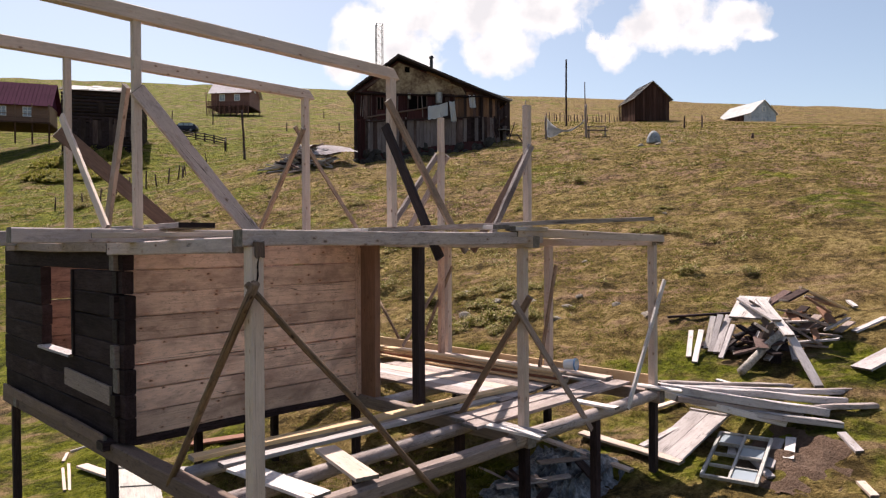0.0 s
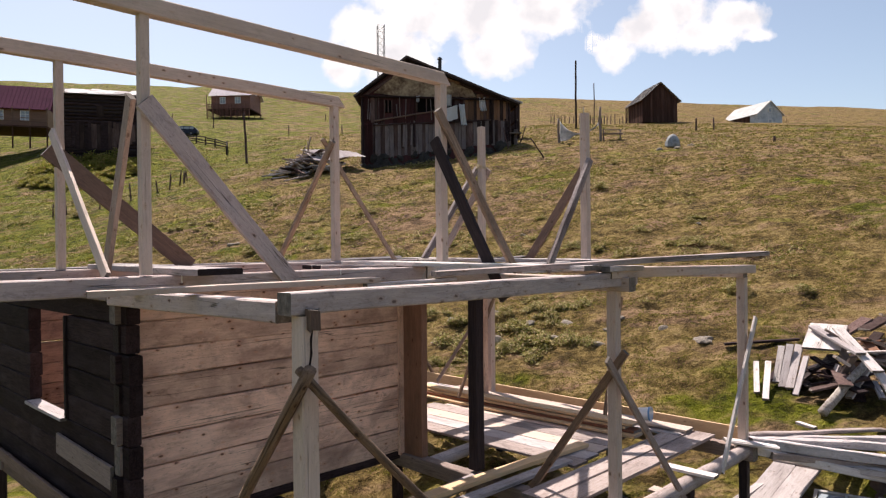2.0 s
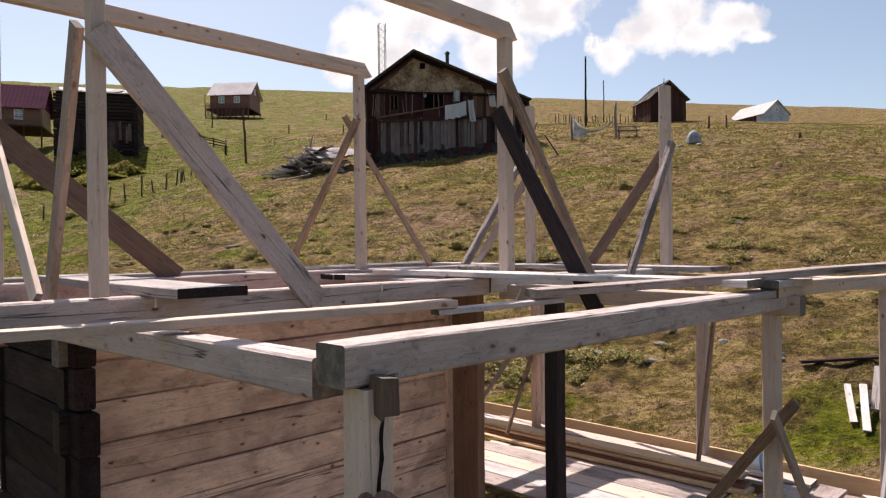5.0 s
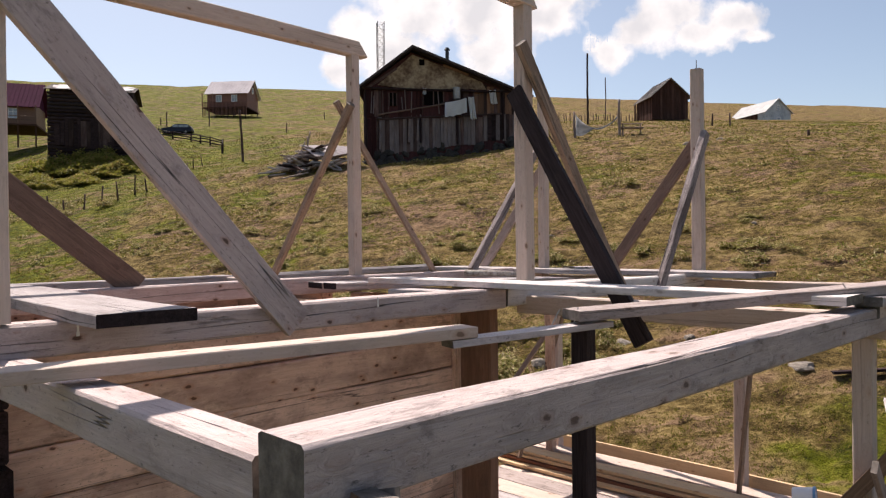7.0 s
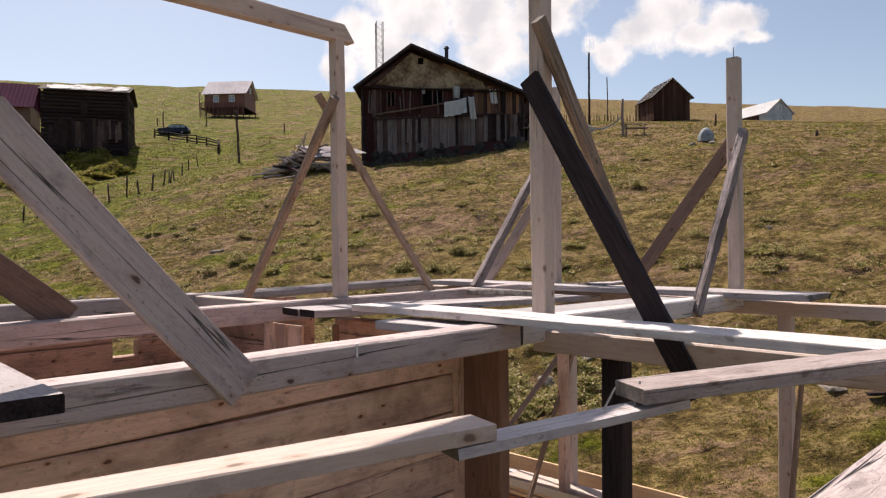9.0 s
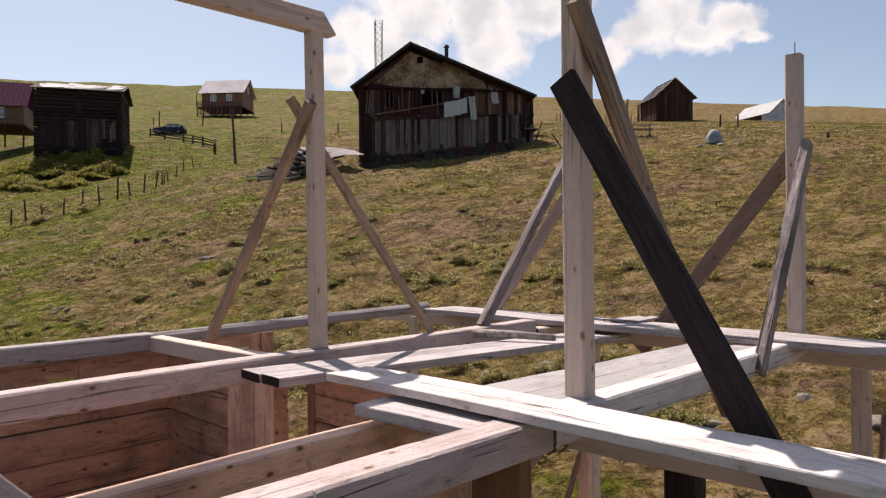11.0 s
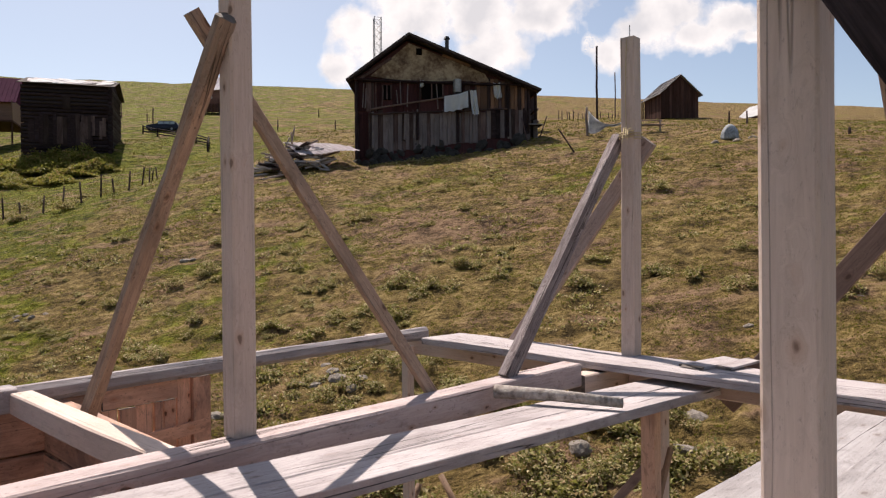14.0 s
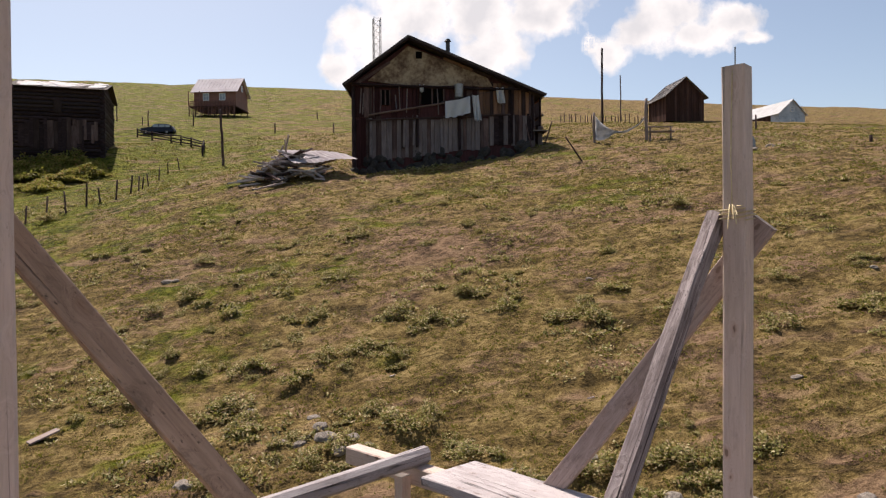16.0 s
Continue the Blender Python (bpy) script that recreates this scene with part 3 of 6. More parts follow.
def build_grass(name, count, near, far, tall, seed, v_lo=-44, v_hi=44):
    """Tufts of a few blades each, thinning out with distance."""
    g = np.random.default_rng(seed)
    r, a = near + (far - near) * g.random(count), np.radians(v_lo + (v_hi - v_lo) * g.random(count))
    u, v = -2 + r * np.cos(a), r * np.sin(a)
    keep = np.array([noise.noise((p * 0.5, q * 0.5, 3.0)) + 0.7 * noise.noise((p * 1.9, q * 1.9, 8.0)) > -0.15 for p, q in zip(u, v)])
    u, v, r = u[keep], v[keep], r[keep]
    x, y = 0.7193 * u + 0.6947 * v, 0.6947 * u - 0.7193 * v
    z = np.array([ground_z(p, q) for p, q in zip(x, y)]) - 0.01
    blades = 5
    x, y, z, r = (np.repeat(k, blades) for k in (x, y, z, r))
    n = len(x)
    turn, lean = g.random(n) * math.tau, 0.2 + 0.7 * g.random(n)
    h = tall * (0.4 + 0.9 * g.random(n)) * (1 + r * 0.006)
    w = 0.006 + 0.00085 * r
    x, y = x + g.normal(0, 0.03, n), y + g.normal(0, 0.03, n)
    side = g.random(n) * math.tau
    base = np.stack([x, y, z], -1)
    cross = np.stack([np.cos(side), np.sin(side), 0 * side], -1) * w[:, None]
    tip = base + np.stack([np.cos(turn) * lean * h, np.sin(turn) * lean * h, h], -1)
    verts = np.stack([base - cross, base + cross, tip], 1).reshape(-1, 3)
    ob = new(name, bulk(name, verts, np.arange(3 * n).reshape(-1, 3), BLADE))
    return tagged(ob, "short tufts of green and dry pasture grass", "grass", kind="stuff")


build_grass("grass", 60000, 2.0, 34.0, 0.034, 3)
build_grass("far_grass", 30000, 30.0, 90.0, 0.06, 4)


def leaf_cluster(seed, leaves, wide, tall, size, material, name="bush"):
    """A low clump: many bent leaves on thin stems, open and uneven."""
    g = np.random.default_rng(seed)
    lobes = g.normal(0, 0.45, (5, 2)) * wide
    pick = g.integers(0, 5, leaves)
    ph, rad = g.random(leaves) * math.tau, np.sqrt(g.random(leaves)) * wide * 0.55
    x, y = lobes[pick, 0] + rad * np.cos(ph), lobes[pick, 1] + rad * np.sin(ph)
    top = tall * np.clip(1.0 - (x ** 2 + y ** 2) / (1.6 * wide) ** 2, 0.15, 1) * (0.7 + 0.3 * np.sin(3 * x / wide + seed)) * (0.55 + 0.65 * g.random(5))[pick]
    z = top * g.random(leaves) ** 0.6
    turn, pitch = g.random(leaves) * math.tau, g.normal(0.55, 0.5, leaves)
    ln, wd = size * (0.6 + 0.9 * g.random(leaves)), size * 0.24 * (0.6 + 0.8 * g.random(leaves))
    d = np.stack([np.cos(turn) * np.cos(pitch), np.sin(turn) * np.cos(pitch), np.sin(pitch)], -1)
    s = np.stack([-np.sin(turn), np.cos(turn), g.normal(0, 0.35, leaves)], -1)
    o = np.stack([x, y, z], -1)
    mid = o + d * (ln * 0.55)[:, None]
    bend = np.array([0, 0, -0.25]) * ln[:, None]
    verts = np.stack([o, mid + s * wd[:, None], o + d * ln[:, None] + bend, mid - s * wd[:, None]], 1).reshape(-1, 3)
    return bulk(name, verts, np.arange(4 * leaves).reshape(-1, 4), material)


# ---- the unfinished timber house ----
house = thing("unfinished_house", pose(0, 0, 0), "unfinished timber house with open roof posts, standing on stilts", "house")
PLATE = 2.45                                   # top of the wall plates


def post(x, y, z0, z1, s=0.13, material=NEW, label="", cut=0.0, lean=(0, 0)):
    return timber("post", (x, y, z0), (x + lean[0], y + lean[1], z1), s, s, material, house, label, up=(0, 1, 0), wave=0.003, cut1=cut)


# upper posts; the last two stand free
post(-3.65, -0.055, PLATE, 4.655, 0.085)
post(0.046, 0.036, 2.432, 4.655, 0.113)
post(-3.60, 2.29, PLATE, 4.715, 0.085)
post(0.093, 2.27, PLATE, 4.715, 0.104)
post(3.26, 0.02, 2.32, 4.71, 0.118)
post(3.205, 2.125, 2.32, 4.755, 0.110)
# roof-bearing beams
timber("roof_beam", (-6.3, -0.14, 4.73), (0.16, 0.04, 4.73), 0.125, 0.15, NEW, house, cut1=0.12)
timber("roof_beam", (-6.3, 2.295, 4.79), (0.25, 2.275, 4.79), 0.12, 0.15, NEW, house, cut1=0.12)

# wall plates along the three rows
timber("plate_beam", (-4.84, 0, 2.375), (-0.36, 0, 2.352), 0.17, 0.15, HEWN, house)
timber("plate_beam", (-0.34, -0.01, 2.355), (3.35, -0.02, 2.33), 0.16, 0.15, CHALK, house)
timber("plate_beam", (-4.7, 2.235, 2.375), (2.55, 2.215, 2.372), 0.15, 0.155, HEWN, house)
timber("plate_beam", (-4.6, 4.38, 2.345), (-0.22, 4.38, 2.345), 0.17, 0.15, GREY, house)
timber("plate_beam", (-0.21, 4.405, 2.362), (3.27, 4.365, 2.395), 0.105, 0.115, GREY, house, wave=0.008, bevel=0.03)
timber("plate_beam", (3.2, 5.12, 2.27), (3.2, -2.45, 2.27), 0.13, 0.13, NEW, house)
timber("plate_beam", (2.57, 2.19, 2.30), (3.13, 2.17, 2.285), 0.13, 0.13, NEW, house)
# cross pieces
timber("tie_beam", (-0.05, 0.0, 2.28), (0.06, -2.55, 2.27), 0.14, 0.14, NEW, house)
timber("tie_beam", (-0.20, 4.29, 2.335), (-0.17, 2.315, 2.345), 0.125, 0.13, NEW, house)
timber("tie_beam", (-3.62, -2.12, 2.265), (-3.62, 0.72, 2.23), 0.14, 0.14, HEWN, house)
timber("tie_beam", (-3.62, 0.75, 2.25), (-3.62, 4.9, 2.25), 0.14, 0.12, DUSK, house)
# porch beam, and the piece that carries on past it
timber("porch_beam", (-3.70, -2.235, 2.325), (0.28, -2.40, 2.325), 0.165, 0.14, PORCH, house, "pale squared porch beam with a grey end", wave=0.006)
timber("porch_beam", (-0.2, -2.42, 2.385), (3.42, -2.45, 2.315), 0.12, 0.11, NEW, house)
timber("packing_block", (-0.28, -2.43, 2.43), (0.32, -2.46, 2.43), 0.16, 0.05, GREY, house)

# porch posts
post(-3.585, -2.29, -0.1, 2.25, 0.124)
post(0.044, -2.352, -0.05, 2.25, 0.105)
post(3.268, -2.385, -0.05, 2.25, 0.108)
post(3.137, 1.891, 0.0, 2.2, 0.115)
post(3.235, -0.447, 0.0, 2.2, 0.12)
post(3.075, 4.40, -0.1, 2.29, 0.085)
post(2.86, 1.8, 0.0, 2.22, 0.10, PINE)
timber("post", (0.07, -0.483, 0.0), (0.07, -0.483, 2.25), 0.138, 0.138, CHAR, house, "blackened post", up=(0, 1, 0))
timber("stub", (-3.57, -2.372, 2.15), (-3.575, -2.38, 2.305), 0.072, 0.065, UMBER, house, up=(0, 1, 0), ragged=0.025, wave=0.01)

# braces of the upper frame: sawn ones and rough sticks nailed to the posts
BR = "brace"
timber(BR, (-3.675, -0.125, 3.915), (-2.23, -0.112, 2.325), 0.045, 0.172, HEWN, house, "broad pale sawn brace", up=(0.7, 0, 0.7))
timber(BR, (-3.70, 0.08, 3.98), (-3.54, 1.15, 2.40), 0.045, 0.12, DUSK, house, up=(0, 1, 0.2))
timber(BR, (-3.72, 2.12, 3.92), (-3.93, 0.05, 2.45), 0.035, 0.09, NEW, house, "pale thin brace", up=(0, 1, 0.2))
timber(BR, (-3.72, 2.26, 3.76), (-2.14, 2.27, 2.44), 0.05, 0.2, UMBER, house, up=(0.7, 0, 0.7))
timber(BR, (-0.075, 0.05, 3.965), (-0.075, -1.06, 2.06), 0.05, 0.135, CHAR, house, "charred black brace", up=(0, 1, -0.3), wave=0.008)
timber(BR, (-0.12, -0.055, 4.31), (1.47, -0.12, 2.13), 0.055, 0.105, BUFF, house, "brown brace", up=(0.7, 0, 0.7), wave=0.01)
timber(BR, (0.015, 2.20, 4.20), (0.0, 3.92, 2.12), 0.075, 0.088, BUFF, house, "rough split stick brace", up=(0, 1, 0.6), wave=0.014, bevel=0.02, ragged=0.02)
timber(BR, (-0.06, 2.36, 4.24), (1.30, 2.30, 2.41), 0.04, 0.062, BUFF, house, "thin stick brace", up=(0.7, 0, 0.7))
timber(BR, (3.20, 2.215, 4.04), (1.865, 2.232, 2.43), 0.065, 0.10, AGED, house, "grey weathered brace", up=(-0.7, 0, 0.7), wave=0.012)
timber(BR, (3.285, 2.02, 4.0), (3.285, 3.36, 2.30), 0.045, 0.12, DUSK, house, up=(0, 1, 0.2))
timber(BR, (3.235, -0.075, 3.985), (2.06, -0.105, 2.27), 0.065, 0.11, AGED, house, "grey weathered brace", up=(-0.7, 0, 0.7), wave=0.015)
timber(BR, (3.345, 0.05, 3.92), (3.50, 1.55, 2.10), 0.05, 0.14, UMBER, house, up=(0, 1, 0.2))

# braces of the porch posts
pole(BR, (-3.71, -2.52, 1.95), (-3.64, -0.73, -0.13), 0.04, 0.035, BROWN, house, "thin pole brace")
pole(BR, (-3.74, -2.45, 1.95), (-1.55, -2.46, -0.35), 0.03, 0.03, BROWN, house, "thin pole brace")
timber(BR, (-0.05, -2.53, 1.62), (0.0, -1.35, 0.0), 0.04, 0.075, BROWN, house, "thin board brace", up=(0, 1, 0.2))
timber(BR, (-0.28, -2.46, 1.57), (1.38, -2.47, -0.26), 0.03, 0.075, DUSK, house, "thin board brace", up=(0.7, 0, 0.7))
timber(BR, (3.46, -2.49, 1.66), (2.28, -2.50, -0.14), 0.03, 0.08, CHALK, house, "thin board brace", up=(0.7, 0, 0.7))
timber(BR, (3.24, -0.6, 1.86), (2.72, -0.6, 0.03), 0.03, 0.07, BROWN, house, "thin board brace", up=(0.7, 0, 0.3))
timber(BR, (3.19, 1.83, 1.8), (2.24, 1.84, 0.15), 0.03, 0.06, BROWN, house, "thin board brace", up=(0.7, 0, 0.7))
timber(BR, (3.14, 1.98, 1.65), (3.12, 3.2, 0.1), 0.03, 0.06, DUSK, house, "thin board brace", up=(0, 1, 0.2))
pole(BR, (3.3, 4.5, 0.9), (2.75, 4.6, -0.15), 0.03, 0.035, BROWN, house)
pole(BR, (3.4, 4.3, 1.0), (3.4, 3.4, -0.05), 0.03, 0.035, BROWN, house)

# the log room: front wall, back wall and two end walls of stacked boards
HEIGHTS = (0.0, 0.29, 0.56, 0.85, 1.13, 1.42, 1.70, 1.97, 2.29)
THICK = 0.13


def stack(wall, material, a, b, gaps=(), ends=0.0, label=""):
    """Boards laid flat on edge from a to b. gaps: (from, to, low, high) along the wall, left open."""
    a, b = Vector((*a, 0)), Vector((*b, 0))
    way, length = (b - a).normalized(), (b - a).length
    for z0, z1 in zip(HEIGHTS, HEIGHTS[1:]):
        spans = [(-ends * rng.uniform(0.85, 1.05), length + ends * rng.uniform(0.85, 1.05))]
        for g0, g1, lo, hi in gaps:
            if z1 > lo + 0.08 and z0 < hi - 0.08:
                spans = [s for q0, q1 in spans for s in ((q0, min(q1, g0)), (max(q0, g1), q1)) if s[1] - s[0] > 0.05]
        for s0, s1 in spans:
            p, q, z = a + way * s0, a + way * s1, (z0 + z1) / 2
            mm = along((p.x, p.y, z), (q.x, q.y, z))
            me = mesh_of("board", timber_bm(s1 - s0, THICK * rng.uniform(0.96, 1.04), z1 - z0 - rng.uniform(0.004, 0.011), 0.005, bevel=0.011), material)
            put("board", me, mm, wall, label)


def wall_part(name, label):
    w = new(name)
    w.parent = house
    w["label"] = label
    return w


H = THICK / 2
front = wall_part("front_wall", "wall of warm pine boards with knots")
stack(front, PINE, (-3.55, 0.75 + H), (0.08, 0.75 + H))
back_wall = wall_part("back_wall", "wall of brown pine boards, darkened in colour for the shade inside")
stack(back_wall, SHADEPINE, (-3.55, 4.55 - H), (0.30, 4.55 - H), gaps=[(2.49, 2.745, 1.80, 2.10)])
timber("board", (-1.058, 4.485, 2.19), (-0.807, 4.485, 2.19), 0.126, 0.19, SHADEPINE, back_wall)
timber("board", (-1.058, 4.485, 1.765), (-0.807, 4.485, 1.765), 0.126, 0.12, SHADEPINE, back_wall)
# its end is closed with upright boards under a header
for x, w, z1 in ((0.36, 0.105, 2.16), (0.475, 0.115, 2.15), (0.595, 0.115, 2.16), (0.69, 0.065, 2.16), (0.772, 0.085, 2.16), (0.873, 0.105, 2.30)):
    timber("upright_board", (x, 4.445, 0.0), (x, 4.445, z1), w - 0.004, 0.035 + 0.01 * (w < 0.11), AMBER, back_wall, up=(0, 1, 0))
timber("header_board", (0.305, 4.435, 2.235), (0.815, 4.435, 2.24), 0.05, 0.135, AMBER, back_wall)
timber("rail_board", (0.42, 4.405, 1.895), (1.06, 4.405, 1.945), 0.03, 0.095, AMBER, back_wall)
timber("corner_board", (1.0, 4.43, 0.0), (1.0, 4.43, 2.30), 0.138, 0.07, AMBER, back_wall, up=(0, 1, 0))
end = wall_part("end_wall", "wall of old blackened logs with a window opening")
stack(end, OLDLOG, (-3.60 + H, 0.75), (-3.60 + H, 5.12), gaps=[(1.37, 2.73, 0.86, 1.96)], ends=0.27)
timber("window_jamb", (-3.55, 2.135, 0.86), (-3.55, 2.135, 1.96), 0.05, 0.15, CHAR, end, up=(1, 0, 0))
timber("window_sill", (-3.585, 2.16, 0.845), (-3.585, 3.44, 0.845), 0.17, 0.035, GREY, end, "pale weathered sill")
timber("nailed_board", (-3.64, 0.8, 0.52), (-3.64, 2.35, 0.56), 0.03, 0.22, DUSK, end, "grey-brown board nailed below the window")
timber("sill_board", (-3.69, 5.1, 0.03), (-3.69, 0.85, 0.0), 0.035, 0.13, UMBER, end, "grey weathered board along the sill")
inner = wall_part("inner_wall", "wall of red-brown boards, darkened in colour for indoor shade, with a doorway")
stack(inner, SHADEPINE, (0.02, 0.75), (0.02, 4.5), gaps=[(1.42, 1.9, 0.0, 2.3)])
for y, w in ((2.72, 0.22), (2.95, 0.2), (3.15, 0.18)):
    timber("door_board", (-0.075, y, 0.0), (-0.075, y, 2.18), 0.03, w, PINE, inner, up=(0, 1, 0))
timber("door_jamb", (0.02, 2.15, 0.0), (0.02, 2.15, 2.22), 0.16, 0.08, REDPINE, inner, up=(0, 1, 0))
# notched log ends at the near corners, carrying the plate
timber("corner_board", (0.05, 0.56, -0.05), (0.05, 0.56, 2.26), 0.11, 0.36, REDPINE, front, "red-brown upright corner board", up=(0, 1, 0))
timber("corner_board", (0.02, 0.73, -0.05), (0.02, 0.73, 2.2), 0.2, 0.04, PINE, front, up=(0, 1, 0))
for k, (z0, z1) in enumerate(zip(HEIGHTS, HEIGHTS[1:])):
    timber("log_end", (-3.625 - 0.03 * (k % 2), 0.70, (z0 + z1) / 2), (-3.5, 0.70, (z0 + z1) / 2), 0.13, z1 - z0 - 0.02, DUSK if k in (2, 3, 7) else OLDLOG, front)

# floor: sills, joists and stilts
timber("sill_beam", (-3.58, 5.3, -0.12), (-3.58, -2.35, -0.12), 0.18, 0.2, UMBER, house)
timber("sill_beam", (0.02, 4.5, -0.12), (0.02, -2.5, -0.12), 0.16, 0.18, DUSK, house)
timber("sill_beam", (3.25, 4.5, -0.12), (3.25, -2.55, -0.12), 0.16, 0.18, DUSK, house)
timber("sill_beam", (-3.75, 0.85, -0.05), (0.2, 0.85, -0.05), 0.2, 0.1, OLDLOG, house)
timber("sill_beam", (-3.7, 4.5, -0.1), (3.3, 4.5, -0.1), 0.16, 0.18, DUSK, house)
timber("joist", (-3.7, -2.33, -0.13), (0.3, -2.36, -0.12), 0.17, 0.16, DUSK, house, wave=0.012, bevel=0.03)
pole("joist", (-0.2, -2.38, -0.10), (3.45, -2.44, -0.09), 0.095, 0.085, WANEY, house, wave=0.016, sides=12)
pole("joist", (-3.5, -1.62, -0.12), (0.1, -1.55, -0.10), 0.085, 0.075, WANEY, house)
pole("joist", (-3.4, -0.62, -0.12), (0.1, -0.52, -0.10), 0.08, 0.075, GREY, house)
pole("joist", (0.0, -1.5, -0.12), (3.3, -1.3, -0.1), 0.08, 0.075, GREY, house)
pole("joist", (0.1, 0.35, -0.12), (3.2, 0.5, -0.12), 0.085, 0.08, GREY, house)
pole("joist", (0.1, 1.6, -0.12), (3.2, 1.7, -0.12), 0.085, 0.08, GREY, house)
pole("joist", (0.1, 3.0, -0.12), (3.2, 3.0, -0.12), 0.085, 0.08, GREY, house)
timber("edge_board", (3.36, 4.45, 0.07), (3.36, -2.3, 0.06), 0.035, 0.24, PLY, house, "fresh yellow edge board")
for x, y in ((-3.56, 1.0), (-3.56, 5.0), (-3.56, -2.25), (-1.8, 0.9), (-1.6, 2.8), (0.03, 0.9), (0.03, 3.2), (0.03, -1.3), (0.03, -2.37), (1.6, -2.4), (3.25, -2.4), (3.25, -0.4), (3.25, 1.8), (3.3, 4.45)):
    g = ground_z(x, y) - 0.15
    if g < -0.25:
        timber("stilt", (x, y, g), (x, y, -0.18), 0.11, 0.11, CHAR if x < -3 or x > 3 else OLDLOG, house, up=(0, 1, 0), wave=0.006)
for x0, x1, y0, y1 in ((-3.45, 0.0, 0.9, 4.4),):
    for k in range(14):
        y = y0 + (k + 0.5) * (y1 - y0) / 14
        timber("floor_board", (x0, y, -0.01), (x1, y, -0.01), (y1 - y0) / 14 - 0.01, 0.03, DUSK, house)


# ---- loose planks on the beams and the deck ----
def plank(a, b, w, h, material=GREY, label="weathered grey plank", group="loose planks on the beams", up=(0, 0, 1), **more):
    ob = timber("plank", a, b, w, h, material, up=up, **more)
    return tagged(ob, label, "plank", group)


ON = "resting on the wall plates"
plank((-4.36, -0.765, 2.362), (-2.22, -1.385, 2.382), 0.135, 0.045, NEW, "pale plank with a shaded end " + ON)
plank((-2.34, -1.37, 2.345), (-1.50, -1.62, 2.372), 0.10, 0.03, GREY, "narrow grey plank " + ON)
plank((-1.70, -1.55, 2.415), (1.47, -3.30, 2.56), 0.17, 0.05, WANEY, "long grey-brown plank sticking out over the porch", ragged=0.015)
plank((-3.24, -0.58, 2.475), (-3.12, 2.3, 2.475), 0.40, 0.055, GREY, "wide grey plank with a charred end " + ON, tip=CHAR)
plank((-0.66, 1.93, 2.395), (3.0, 1.72, 2.30), 0.235, 0.055, GREY, "half of a split grey plank beside the plate", wave=0.002, ragged=0.012, tip=CHAR)
plank((-0.66, 1.7085, 2.395), (3.0, 1.488, 2.30), 0.205, 0.055, GREY, "half of a split grey plank beside the plate", wave=0.002, ragged=0.012, tip=CHAR)
plank((-0.395, 1.30, 2.452), (-0.44, -2.42, 2.452), 0.30, 0.045, CHALK, "pale plank laid across the plates")
plank((-0.57, 0.83, 2.375), (-0.53, 0.10, 2.375), 0.33, 0.055, GREY, "short grey plank with a charred end on the wall", tip=CHAR)
plank((-0.22, 0.455, 2.40), (2.62, 0.445, 2.345), 0.285, 0.045, SILVER, "grey plank laid along the beam")
plank((-0.22, 0.19, 2.40), (2.66, 0.18, 2.345), 0.235, 0.045, SILVER, "grey plank laid along the beam")
plank((3.09, 3.98, 2.40), (2.87, -0.86, 2.41), 0.48, 0.055, GREY, "wide pale plank across the far end", wave=0.006, ragged=0.04)
plank((2.9, 1.55, 2.447), (3.42, 1.45, 2.447), 0.17, 0.018, GREY, "short splintered offcut lying on planks", ragged=0.06)
plank((3.0, 1.38, 2.448), (3.36, 1.3, 2.47), 0.11, 0.016, GREY, "short splintered offcut lying on planks", ragged=0.06)
stick = tagged(pole("bark_stick", (1.63, 2.115, 2.425), (1.89, 1.463, 2.405), 0.040, 0.026, BARK, wave=0.035, sides=8), "short bark-covered stick lying on a plank", "stick")

DECK = "loose boards on the porch deck"
plank((-3.35, -0.6, 0.03), (1.65, -0.95, 0.05), 0.16, 0.05, PLY, "fresh yellowish board on the joists", DECK)
plank((-3.2, -0.95, 0.0), (1.0, -1.15, 0.02), 0.14, 0.045, GREY, "grey board on the joists", DECK)
plank((-3.12, -1.15, 0.01), (-3.02, -2.42, 0.01), 0.26, 0.03, CHALK, "grey board lying slantwise", DECK)
plank((-2.15, -1.3, 0.02), (-2.45, -2.4, 0.02), 0.24, 0.04, NEW, "pale short board across the joists", DECK)
plank((-0.4, -1.85, 0.02), (3.2, -1.9, 0.04), 0.27, 0.04, WANEY, "grey-brown floor board on the porch joists", DECK)
plank((-0.3, -1.56, 0.02), (3.2, -1.6, 0.04), 0.27, 0.04, WANEY, "grey-brown floor board on the porch joists", DECK)
plank((1.64, -2.06, 0.015), (1.66, -2.70, 0.012), 0.14, 0.035, CHALK, "short pale board laid over the round joist", DECK)
plank((-0.2, -1.98, 0.02), (-0.16, -2.82, 0.015), 0.14, 0.035, CHALK, "short grey board by the post", DECK, ragged=0.03)
plank((-0.05, -2.05, 0.02), (-0.02, -2.72, 0.015), 0.12, 0.035, GREY, "short grey board by the post", DECK, ragged=0.04)
for k in range(5):
    plank((1.0 + 0.33 * k, 2.9 - 0.2 * k, 0.0), (1.05 + 0.33 * k, -1.3 + 0.05 * k, 0.0), 0.31, 0.03, (WANEY, GREY, NEW, WANEY, NEW)[k], "pale sheet board on the deck", DECK)
